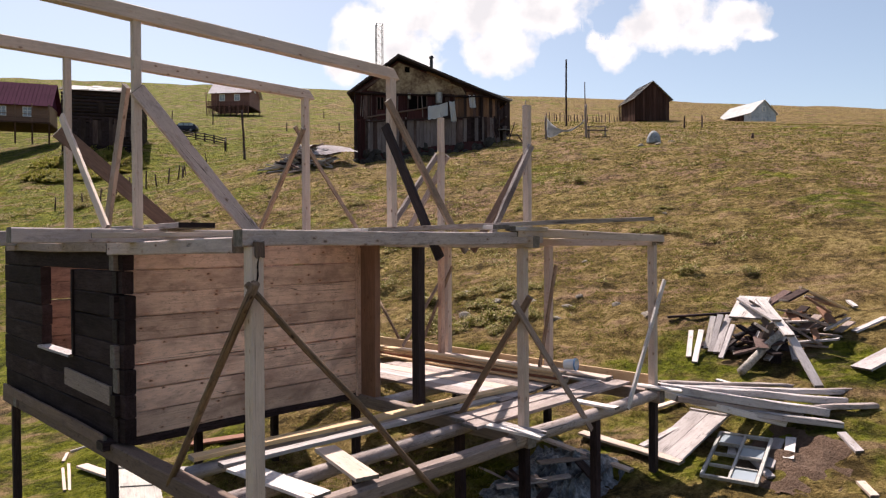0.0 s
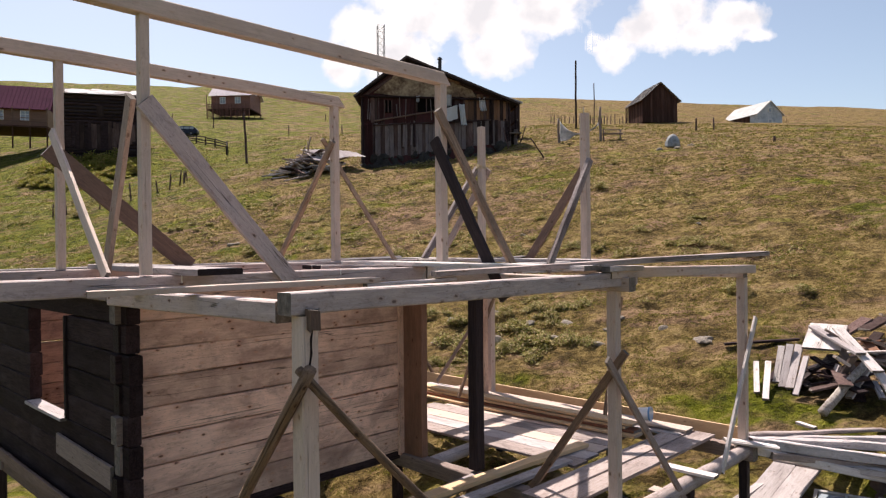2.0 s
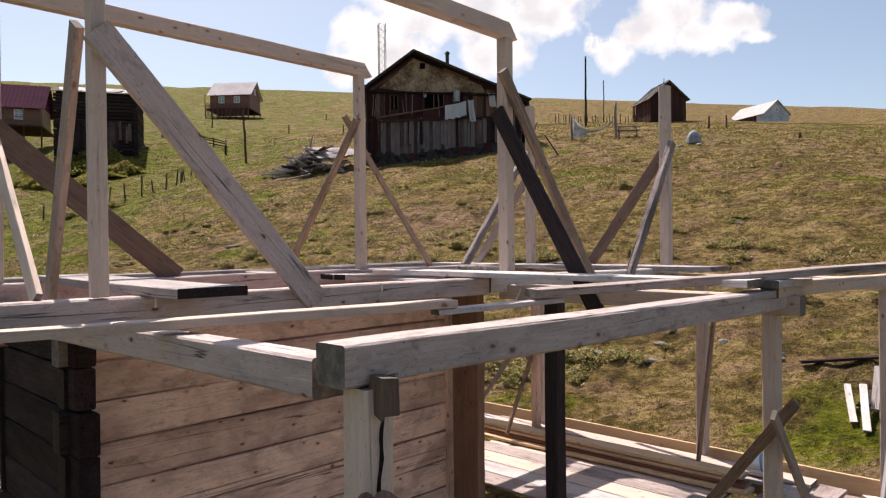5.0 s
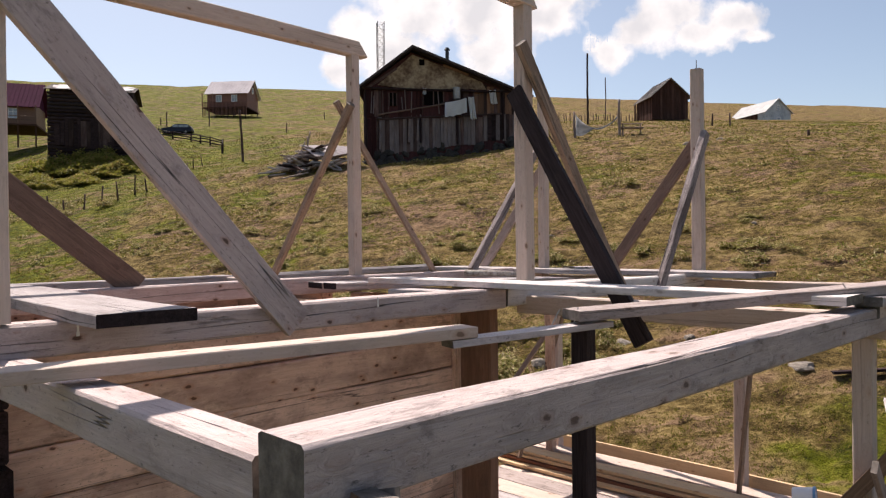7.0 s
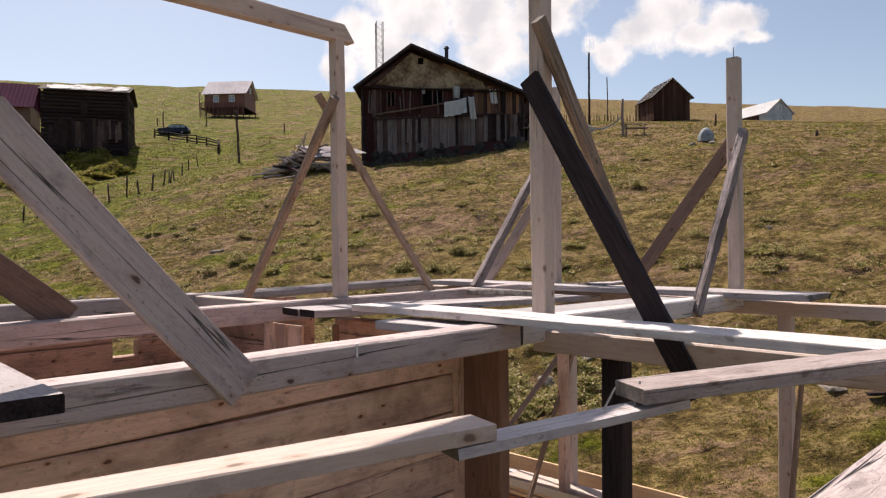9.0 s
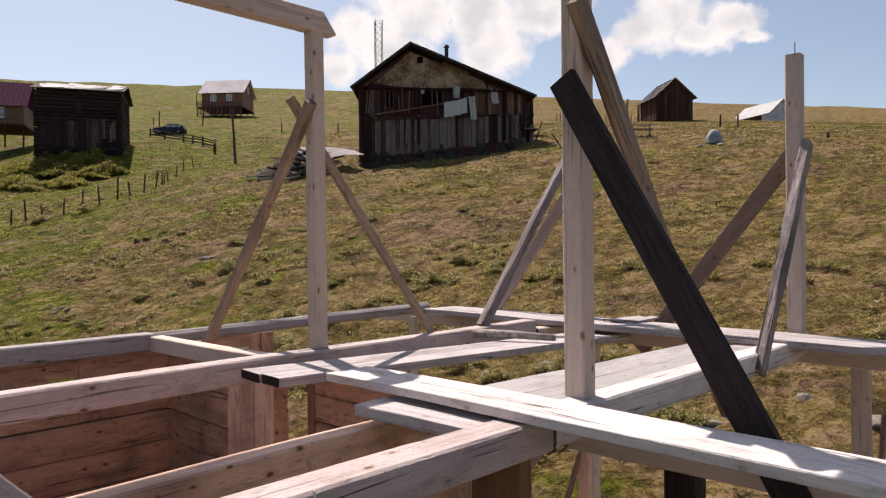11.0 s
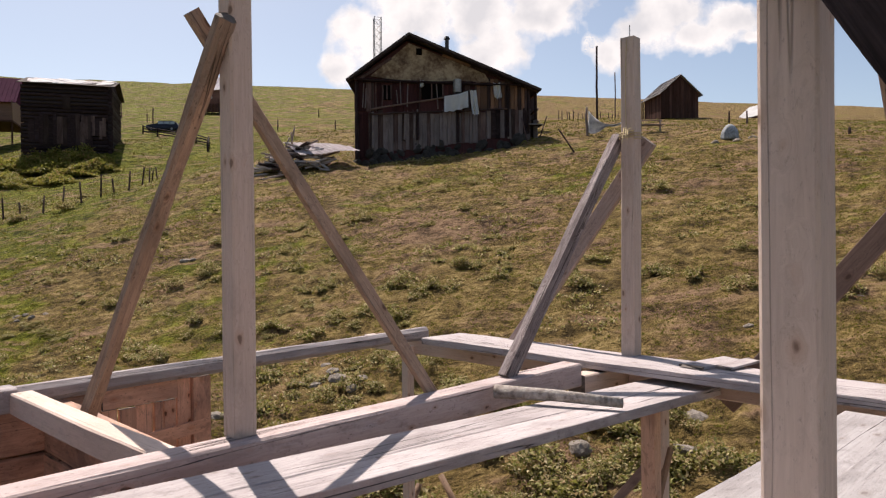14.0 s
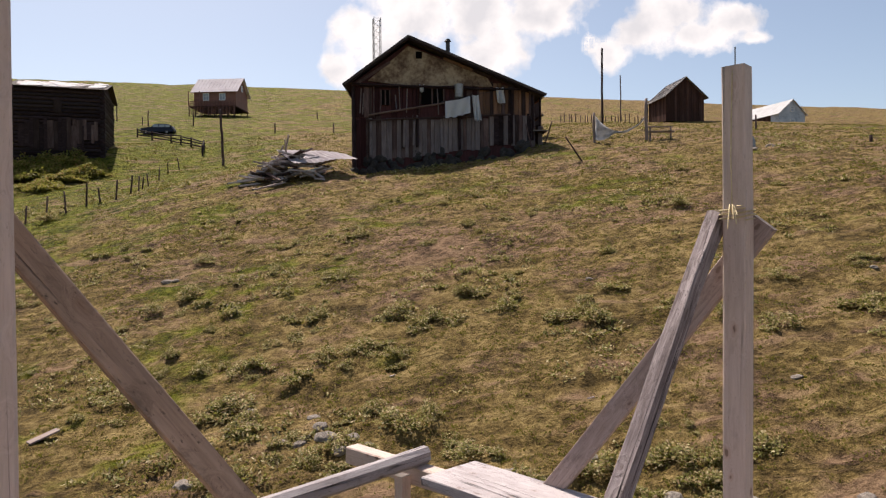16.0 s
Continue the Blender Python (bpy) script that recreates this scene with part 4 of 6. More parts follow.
for k, (x, w, z, y0, y1, mm) in enumerate(((2.35, 0.24, 0.05, 3.3, -1.3, PLY), (2.55, 0.2, 0.05, 3.5, -1.2, PLY), (2.42, 0.22, 0.09, 3.4, -1.25, RUST), (2.45, 0.22, 0.13, 3.3, -1.1, PLY),
                                           (2.47, 0.2, 0.17, 3.2, -1.2, PLY), (2.8, 0.2, 0.05, 3.6, -1.7, GREY), (3.05, 0.2, 0.05, 3.4, -1.6, GREY), (2.95, 0.24, 0.1, 2.6, -1.75, NEW))):
    plank((x, y0, z), (x + 0.1, y1, z), w, 0.035, mm, "board in a low stack on the deck", "boards stacked on the deck", wave=0.006)
bucket = thing("bucket", pose(2.75, -1.22, 0.29, 86, 0, 12), "pale bucket with a blue rim lying on boards", "bucket")
bm = bmesh.new()
bmesh.ops.create_cone(bm, cap_ends=True, segments=20, radius1=0.075, radius2=0.095, depth=0.2)
bmesh.ops.delete(bm, geom=[f for f in bm.faces if f.normal.z > 0.9], context="FACES")
bmesh.ops.solidify(bm, geom=bm.faces[:], thickness=0.006)
part("pail", bm, CLOTH, bucket)
bm = bmesh.new()
bmesh.ops.create_cone(bm, cap_ends=False, segments=20, radius1=0.1, radius2=0.1, depth=0.025)
bmesh.ops.solidify(bm, geom=bm.faces[:], thickness=0.01)
part("rim", bm, BLUE, bucket, "blue rim", full(bucket) @ pose(0, 0, 0.093))


# ---- the hamlet on the hill ----
def on_slope(u, v, dz=0.0, turn=0.0, z=None):
    """A pose whose x runs across the slope and whose y runs uphill."""
    x, y = world_xy(u, v)
    return pose(x, y, (ground_z(x, y) if z is None else z) + dz, 0, 0, -46.0 + turn)


def boards(ob, material, x0, x1, y, z0, z1, step, thick, slope0=0.0, slope1=0.0, ragged=0.03, label=""):
    """Upright boards side by side along the thing's x, each a part of its own, standing proud of y by uneven amounts."""
    x = x0
    while x < x1 - 0.02:
        w = min(step * rng.uniform(0.7, 1.25), x1 - x)
        s0 = (x - x0) / (x1 - x0)
        out = rng.uniform(0.0, 0.035)
        lo, hi = z0 + slope0 * s0 - rng.uniform(0, ragged), z1 + slope1 * s0 + rng.uniform(-ragged, ragged)
        bm = bmesh.new()
        add_box(bm, (x + 0.01, y - thick - out, lo), (x + w - 0.01, y + 0.01, hi), 0.006)
        part("board", bm, material if not isinstance(material, tuple) else rng.choice(material), ob, label)
        x += w


def gable_prism(bm, L, D, z0, ze, zr, index=0):
    """Closed walls of a house whose ridge runs along x; x from -L to 0, y from 0 to D."""
    p = [(-L, 0, z0), (0, 0, z0), (0, D, z0), (-L, D, z0), (-L, 0, ze), (0, 0, ze), (0, D, ze), (-L, D, ze), (-L, D / 2, zr), (0, D / 2, zr)]
    v = [bm.verts.new(q) for q in p]
    for f in ((0, 1, 5, 4), (2, 3, 7, 6), (1, 2, 6, 9, 5), (3, 0, 4, 8, 7), (3, 2, 1, 0), (4, 5, 9, 8), (9, 6, 7, 8)):
        bm.faces.new([v[i] for i in f]).material_index = index


def roof_sheets(ob, L, D, ze, zr, over, material, thick=0.06, ribs=0.0, eave_drop=None):
    """Two sheets with overhang, and seams running down them where ribs says how far apart."""
    rise = (zr - ze) / (D / 2)
    for side, name in ((0, "roof"), (1, "roof")):
        bm = bmesh.new()
        ye, yr = (-over, D / 2) if side == 0 else (D + over, D / 2)
        zl = ze - rise * over
        c = [(-L - over, ye, zl + 0.05), (over, ye, zl + 0.05), (over, yr, zr + 0.05), (-L - over, yr, zr + 0.05)]
        add_slab(bm, c if side == 0 else c[::-1], thick)
        sheet_ob = part(name, bm, material, ob)
        x = -L - over + ribs / 2
        while ribs and x < over:
            q = [(x - 0.03, ye, zl + 0.11), (x + 0.03, ye, zl + 0.11), (x + 0.03, yr, zr + 0.11), (x - 0.03, yr, zr + 0.11)]
            bm = bmesh.new()
            add_slab(bm, q if side == 0 else q[::-1], 0.06)
            part("seam", bm, material, sheet_ob)
            x += ribs


def window_part(ob, m, w, h, frame_material, pane_material, muntins=1):
    """A window whose face looks along local -y: frame pieces round a pane, with bars."""
    bm = bmesh.new()
    t = 0.07
    add_box(bm, (-w / 2 - t, -0.06, -t), (w / 2 + t, 0.02, 0))
    add_box(bm, (-w / 2 - t, -0.06, h), (w / 2 + t, 0.02, h + t))
    add_box(bm, (-w / 2 - t, -0.06, 0), (-w / 2, 0.02, h))
    add_box(bm, (w / 2, -0.06, 0), (w / 2 + t, 0.02, h))
    for k in range(muntins):
        x = -w / 2 + w * (k + 1) / (muntins + 1)
        add_box(bm, (x - 0.025, -0.05, 0), (x + 0.025, 0.01, h))
    add_box(bm, (-w / 2, -0.045, h * 0.62), (w / 2, 0.0, h * 0.62 + 0.04))
    win = part("window", bm, frame_material, ob, "white-framed window", full(ob) @ m)
    bm = bmesh.new()
    add_box(bm, (-w / 2, -0.012, 0), (w / 2, 0.0, h))
    part("pane", bm, pane_material, win)
    return win


def courses(ob, L, D, z0, z1, step, radius):
    """Horizontal logs round the two seen sides, with crossing ends, each a part of its own."""
    z = z0
    while z < z1:
        for a, b in (((-L - 0.25, 0, z), (0.25, 0, z)), ((0, -0.25, z + step / 2), (0, D + 0.25, z + step / 2))):
            r = radius * rng.uniform(0.88, 1.1)
            pole("log", full(ob) @ Vector(a), full(ob) @ Vector(b), r, r * 0.95, rng.choice((OLDLOG, OLDLOG, CHAR)), ob, wave=0.03, sides=8)
        z += step


# old two-storey farmhouse, its gable to the valley
OLD = pose(24.5, 31.7, 8.0, 0, 0, -37.3)
farm = thing("old_farmhouse", OLD, "old dark board farmhouse with a stained plaster gable on the slope", "house")
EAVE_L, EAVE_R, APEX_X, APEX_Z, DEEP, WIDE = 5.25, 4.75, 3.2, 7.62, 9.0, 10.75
SKEW = 1.3      # rear left corner pushed in, added to keep the left side out of view
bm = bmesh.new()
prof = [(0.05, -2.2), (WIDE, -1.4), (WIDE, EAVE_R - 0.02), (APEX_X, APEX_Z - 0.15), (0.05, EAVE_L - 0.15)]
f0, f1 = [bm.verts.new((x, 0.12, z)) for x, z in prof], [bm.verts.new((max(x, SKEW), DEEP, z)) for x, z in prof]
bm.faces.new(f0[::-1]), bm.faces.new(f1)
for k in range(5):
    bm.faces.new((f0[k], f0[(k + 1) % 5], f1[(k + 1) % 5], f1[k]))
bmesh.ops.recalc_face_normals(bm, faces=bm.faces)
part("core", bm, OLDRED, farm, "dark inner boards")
boards(farm, (PALEBOARD, PALEBOARD, PALEBOARD, PALEBOARD, PALEBOARD, OLDBOARD), 0.9, 8.0, 0.1, 0.75, 3.1, 0.27, 0.05, slope0=0.9, slope1=0.3, ragged=0.16)
boards(farm, (OLDRED, OLDRED, OLDBOARD), 0.0, 0.9, 0.1, 0.4, 3.05, 0.25, 0.05, ragged=0.1)
boards(farm, (OLDBOARD, PALEBOARD, OLDLOG), 8.0, WIDE, 0.1, 1.8, 3.5, 0.25, 0.05, ragged=0.15)
boards(farm, (OLDRED, OLDRED, OLDBOARD), 0.0, 1.6, 0.1, 3.2, 4.9, 0.24, 0.05)
boards(farm, OLDRED, 2.25, 3.85, 0.1, 3.2, 5.0, 0.28, 0.06, label="dark red board")
boards(farm, (OLDRED, OLDBOARD), 5.4, 7.4, 0.1, 3.3, 5.1, 0.28, 0.06)
boards(farm, (PORCHBOARD, PORCHBOARD, OLDBOARD), 7.4, WIDE, 0.1, 3.5, 5.55, 0.22, 0.05, slope1=-0.75, ragged=0.06, label="brown porch board")
# slanting boards nailed along the gable's feet
for x0, z0, x1, z1, m in ((0.3, 5.05, 2.2, 6.35, OLDBOARD), (0.5, 4.98, 8.6, 4.95, OLDLOG), (7.0, 6.05, 10.4, 4.85, OLDBOARD), (5.3, 6.65, 7.2, 5.95, PORCHBOARD)):
    timber("nailed_board", OLD @ Vector((x0, -0.04, z0)), OLD @ Vector((x1, -0.04, z1)), 0.03, 0.16, m, farm)
bm = bmesh.new()
add_slab(bm, [(0.95, 0.0, 5.25), (2.4, 0.0, 5.1), (4.2, 0.0, 5.02), (6.0, 0.0, 5.12), (8.2, 0.0, 5.1), (7.9, 0.0, 5.6), (5.6, 0.0, 6.45), (3.25, 0.0, 7.3)], 0.14)
part("gable", bm, PLASTER, farm, "stained yellowish plaster gable")
bm = bmesh.new()
add_box(bm, (3.7, -0.03, 6.6), (4.05, 0.02, 7.0))
part("vent_hole", bm, VOID, farm, "small opening filled in black for its unlit inside")
for x0, x1, z0, z1 in ((1.68, 2.18, 3.9, 4.75), (3.95, 5.3, 4.0, 5.0)):
    bm = bmesh.new()
    add_box(bm, (x0, 0.0, z0), (x1, 0.115, z1))
    op = part("window_opening", bm, VOID, farm, "window opening filled in black for its unlit inside")
    for x in (x0, x1, (x0 + x1) / 2):
        bm = bmesh.new()
        add_box(bm, (x - 0.04, -0.05, z0), (x + 0.04, 0.0, z1))
        part("mullion", bm, OLDBOARD, op)
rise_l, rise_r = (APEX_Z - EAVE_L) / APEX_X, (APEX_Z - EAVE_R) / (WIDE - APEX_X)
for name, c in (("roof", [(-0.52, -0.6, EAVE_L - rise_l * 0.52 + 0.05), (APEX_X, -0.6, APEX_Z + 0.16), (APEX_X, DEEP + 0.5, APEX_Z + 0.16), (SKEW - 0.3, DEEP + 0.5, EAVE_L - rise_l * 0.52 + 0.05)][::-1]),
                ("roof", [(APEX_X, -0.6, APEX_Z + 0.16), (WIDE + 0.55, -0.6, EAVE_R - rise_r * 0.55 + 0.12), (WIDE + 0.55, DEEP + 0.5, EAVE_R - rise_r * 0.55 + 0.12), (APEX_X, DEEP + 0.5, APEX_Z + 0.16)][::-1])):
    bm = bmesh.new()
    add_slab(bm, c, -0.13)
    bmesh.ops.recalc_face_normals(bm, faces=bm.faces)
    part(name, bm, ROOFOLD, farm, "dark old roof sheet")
for a, b in (((-0.45, -0.5, EAVE_L - rise_l * 0.45 - 0.1), (APEX_X, -0.5, APEX_Z + 0.0)), ((APEX_X, -0.5, APEX_Z + 0.0), (WIDE + 0.45, -0.5, EAVE_R - rise_r * 0.45 - 0.02))):
    timber("rafter", OLD @ Vector(a), OLD @ Vector(b), 0.09, 0.16, OLDLOG, farm)
for x0, z0, x1, z1 in ((0.95, 3.25, 5.4, 4.05), (0.8, 2.95, 9.2, 3.45), (0.0, 5.0, WIDE, 4.9)):
    pole("rail", OLD @ Vector((x0, -0.25, z0)), OLD @ Vector((x1, -0.25, z1)), 0.06, 0.05, OLDLOG if z0 > 4.5 else OLDBOARD if z0 < 3 else UMBER, farm, "weathered rail pole")
for x, z0, z1 in ((0.12, 0.2, 4.9), (0.9, 0.7, 3.1), (2.9, 1.4, 3.2), (3.75, 1.5, 3.1), (6.2, 1.4, 3.3), (9.3, 1.8, 4.9), (10.6, 2.0, 4.7)):
    timber("wall_post", OLD @ Vector((x, -0.06, z0)), OLD @ Vector((x, -0.06, z1)), 0.13, 0.13, OLDBOARD if x in (2.9, 0.9) else OLDLOG, farm, up=(0, 1, 0))
# footing stones, spread forward to carry the house's shadow in their dark colour
bm = bmesh.new()
for k in range(300):
    x, out = rng.uniform(-0.1, WIDE - 0.2), rng.random()
    s = rng.uniform(0.18, 0.42)
    z = rng.uniform(-1.0, 1.0) * (1 - out) - 0.9 * out + x * 0.12
    bmesh.ops.create_icosphere(bm, subdivisions=1, radius=s, matrix=Matrix.LocRotScale((x, 0.15 - 0.6 * out, z), Euler((rng.random() * 3, rng.random() * 3, 0)), (1.2, 0.8, 0.7)))
part("stone_footing", bm, SHADESTONE, farm, "rough stone footing, darkened for the shadow at the house's base")
bm = bmesh.new()
bmesh.ops.create_cone(bm, cap_ends=True, segments=12, radius1=0.13, radius2=0.13, depth=2.0)
chimney = part("stove_pipe", bm, PIPE, farm, "sooty stove pipe", OLD @ pose(5.98, 2.5, 7.4))
bm = bmesh.new()
bmesh.ops.create_cone(bm, cap_ends=True, segments=12, radius1=0.21, radius2=0.12, depth=0.16)
part("cap", bm, PIPE, chimney, "", OLD @ pose(5.98, 2.5, 8.45))
bm = bmesh.new()
bmesh.ops.create_cone(bm, cap_ends=True, segments=16, radius1=0.24, radius2=0.26, depth=0.75)
part("wall_tub", bm, STEEL, farm, "dull grey tub hung on the wall", OLD @ pose(6.15, -0.25, 4.75))
for x, z0, z1 in ((1.05, 1.0, 3.1), (2.95, 1.5, 3.15), (3.5, 1.6, 2.95)):
    timber("pale_prop", OLD @ Vector((x, -0.2, z0)), OLD @ Vector((x + 0.05, -0.2, z1)), 0.1, 0.08, PALEBOARD, farm, "greyish prop", up=(0, 1, 0))
for k in range(9):
    x = rng.uniform(0.2, 5.2)
    timber("lath", OLD @ Vector((x, -0.05, rng.uniform(3.15, 3.9))), OLD @ Vector((x + rng.uniform(-0.1, 0.1), -0.05, rng.uniform(4.4, 5.0))), 0.05, 0.05, rng.choice((OLDBOARD, PALEBOARD)), farm, up=(0, 1, 0))
# rear wing, whose small roof shows over the ridge line from below
bm = bmesh.new()
add_slab(bm, [(7.8, 6.5, 7.9), (13.4, 6.5, 6.2), (13.4, 9.2, 6.5), (7.8, 9.2, 8.1)], 0.12)
bmesh.ops.recalc_face_normals(bm, faces=bm.faces)
part("rear_roof", bm, TIN, farm, "grey tin rear roof")
bm = bmesh.new()
add_box(bm, (9.8, 6.8, 1.5), (13.2, 9.2, 6.2))
part("rear_wing", bm, OLDBOARD, farm)
# open porch at the side
for x, y in ((11.15, 0.3), (11.2, 3.0)):
    timber("porch_post", OLD @ Vector((x, y, 1.6)), OLD @ Vector((x, y, 4.6)), 0.1, 0.1, OLDLOG, farm, up=(0, 1, 0))

for y, z in ((1.6, 2.75), (1.6, 3.5), (1.6, 4.55)):
    timber("porch_rail", OLD @ Vector((11.2, -0.1, z)), OLD @ Vector((11.25, 3.4, z)), 0.07, 0.12, PORCHBOARD, farm)
for k in range(7):
    timber("porch_board", OLD @ Vector((11.12, 0.2 + 0.42 * k, 1.7 + 0.1 * (k % 3))), OLD @ Vector((11.12, 0.22 + 0.42 * k, 2.9 + 0.12 * (k % 2))), 0.03, 0.3, rng.choice((PORCHBOARD, PALEBOARD, OLDBOARD)), farm, up=(0, 1, 0))
timber("porch_floor", OLD @ Vector((11.0, -0.3, 2.55)), OLD @ Vector((11.0, 3.6, 2.55)), 0.9, 0.08, OLDBOARD, farm)

# washing on a line in front of the farmhouse
def sheet(name, x0, x1, zt, zb, y, label, sag=0.06, skew=0.0, rise=0.0):
    bm = bmesh.new()
    nx, nz = 10, 12
    g = [[bm.verts.new((x0 + (x1 - x0) * i / nx + skew * j / nz, y + 0.07 * math.sin(i * 1.4 + j * 0.25) * (0.3 + j / nz),
                        zt + rise * i / nx - sag * math.sin(math.pi * i / nx) - (zt - zb) * j / nz * (1 + 0.04 * math.sin(i * 2.1)))) for j in range(nz + 1)] for i in range(nx + 1)]
    for i in range(nx):
        for j in range(nz):
            bm.faces.new((g[i][j], g[i + 1][j], g[i + 1][j + 1], g[i][j + 1]))
    bmesh.ops.solidify(bm, geom=bm.faces[:], thickness=0.012)
    ob = new(name, mesh_of(name, bm, CLOTH, smooth=True))
    ob.matrix_basis = OLD
    return tagged(ob, label, "laundry", "washing on the line")


sheet("bed_sheet", 5.3, 6.75, 4.08, 3.12, -0.55, "white bed sheet hanging on a washing line", rise=0.34)
sheet("towel", 6.85, 7.25, 4.5, 3.05, -0.55, "white towel hanging on a washing line", skew=0.15)
sheet("shirt", 8.35, 8.8, 5.05, 4.15, -0.2, "pale cloth hanging by the house wall", skew=0.1)
sheet("small_cloth", 3.9, 4.12, 5.1, 4.7, -0.15, "small white cloth hanging by a window")
line = pole("washing_line", OLD @ Vector((4.9, -0.55, 4.0)), OLD @ Vector((9.3, -0.5, 5.0)), 0.012, 0.012, WIRE, sides=5)
tagged(line, "thin washing line along the old house front", "washing line")


def gabled(name, m, L, D, z0, ze, zr, over, wall, roof, label, ribs=0.0, wood_step=0.0, category="house"):
    ob = thing(name, m, label, category)
    bm = bmesh.new()
    gable_prism(bm, L, D, z0, ze, zr - 0.03)
    part("wall", bm, wall, ob)
    if wood_step:
        boards(ob, wall, -L, 0, 0, z0, ze, wood_step, 0.04)
        y = 0.0
        while y < D - 0.02:
            w = min(wood_step * rng.uniform(0.75, 1.2), D - y)
            top = ze + (zr - ze) * (1 - abs((y + w / 2) / (D / 2) - 1))
            bm = bmesh.new()
            add_box(bm, (-0.01, y + 0.01, z0 - rng.uniform(0, 0.05)), (0.04 + rng.uniform(0, 0.03), y + w - 0.01, top - 0.06), 0.004)
            part("board", bm, wall, ob)
            y += w
    roof_sheets(ob, L, D, ze, zr, over, roof, ribs=ribs)
    return ob


# plank barn high on the slope
x, y = world_xy(84.0, 26.5)
barn = gabled("plank_barn", pose(x, y, 18.9, 0, 0, -46 - 82), 4.6, 4.9, -0.3, 2.85, 5.0, 0.45, HUTBOARD, GREYROOF, "small dark plank barn with a grey roof", 0.5, 0.3, "barn")
for a in (-4.9, -4.5):
    timber("prop", full(barn) @ Vector((a, -0.3, -0.6)), full(barn) @ Vector((a, -0.25, 2.6)), 0.1, 0.1, HUTBOARD, barn, up=(0, 1, 0))

# whitewashed hut with a tin roof
x, y = world_xy(126.5, 61.0)
hut = gabled("whitewashed_hut", pose(x, y, 25.2, 0, 0, -46 - 72), 9.4, 6.0, -0.8, 2.25, 4.75, 0.35, BLUEWASH, TIN, "pale blue-grey hut with a shiny tin roof", 0.8)
boards(hut, HUTBOARD, -9.3, -2.0, -0.02, -0.6, 2.0, 0.4, 0.08)
for z, w in ((2.6, 0.7), (0.3, 0.8)):
    window_part(hut, pose(0.03, 3.0, z, 0, 0, 90), w, 0.8, PAINT, PANE, 0)

# red board cabin on stilts
x, y = world_xy(116.5, -35.0)
cabin = gabled("stilt_cabin", pose(x, y, 27.4, 0, 0, -46 - 4), 7.2, 5.6, 0.0, 2.75, 5.25, 0.45, CABIN, TINPINK, "red-brown board cabin with a pinkish tin roof on stilts", 0.6)
for px in (-5.1, -2.3):
    window_part(cabin, pose(px, -0.03, 1.1), 0.9, 1.05, PAINT, PANE)
window_part(cabin, pose(0.03, 2.8, 3.0, 0, 0, 90), 0.6, 0.9, PAINT, PANE, 0)
bm = bmesh.new()
add_box(bm, (-7.7, -0.9, -0.2), (0.2, 5.7, -0.02))
part("deck", bm, HUTBOARD, cabin, "dark plank deck")
for k in range(8):
    xx = -7.7 + k * 1.1
    for yy in (-0.8, 5.4):
        timber("stilt", full(cabin) @ Vector((xx, yy, -2.6)), full(cabin) @ Vector((xx, yy, -0.2)), 0.14, 0.14, HUTBOARD, cabin, up=(0, 1, 0))
for xx in (-7.8, -5.9):
    timber("porch_post", full(cabin) @ Vector((xx, -0.8, -0.1)), full(cabin) @ Vector((xx, -0.8, 2.5)), 0.12, 0.12, CABIN, cabin, up=(0, 1, 0))
for z in (0.4, 0.8):
    timber("railing", full(cabin) @ Vector((-7.6, -0.85, z)), full(cabin) @ Vector((0.15, -0.85, z)), 0.06, 0.07, CABIN, cabin)

for k in range(34):
    xx = -7.6 + 0.235 * k
    timber("skirt_slat", full(cabin) @ Vector((xx, -0.92, -1.5)), full(cabin) @ Vector((xx, -0.92, 0.75)), 0.1, 0.04, CABIN, cabin, up=(0, 1, 0))

# maroon-roofed cabin
x, y = world_xy(79.0, -50.4)
mar = gabled("maroon_cabin", pose(x, y, 17.8, 0, 0, -46 + 20), 11.0, 6.5, 0.0, 2.75, 5.75, 0.6, TAN, MAROON, "tan board cabin with a maroon tin roof on stilts", 0.45)
for px in (-2.3, -5.2, -8.0):
    window_part(mar, pose(px, -0.03, 0.95), 0.95, 1.1, PAINT, PANE)
bm = bmesh.new()
add_slab(bm, [(0.02, 0.1, 2.75), (0.02, 6.4, 2.75), (0.02, 3.25, 5.65)], 0.05)
part("gable_sheet", bm, MAROON, mar, "maroon gable sheet")
bm = bmesh.new()
add_box(bm, (-11.2, -1.8, -0.2), (0.5, 6.6, -0.02))
part("deck", bm, HUTBOARD, mar)
for k in range(7):
    xx = -10.9 + k * 1.88
    timber("stilt", full(mar) @ Vector((xx, -1.6, -2.8)), full(mar) @ Vector((xx, -1.6, -0.2)), 0.16, 0.16, HUTBOARD, mar, up=(0, 1, 0))
    timber("porch_post", full(mar) @ Vector((xx, -1.6, 0)), full(mar) @ Vector((xx, -1.6, 2.3)), 0.12, 0.12, TAN, mar, up=(0, 1, 0))
for z in (0.5, 0.95):
    timber("railing", full(mar) @ Vector((-11, -1.65, z)), full(mar) @ Vector((0.4, -1.65, z)), 0.06, 0.08, TAN, mar)

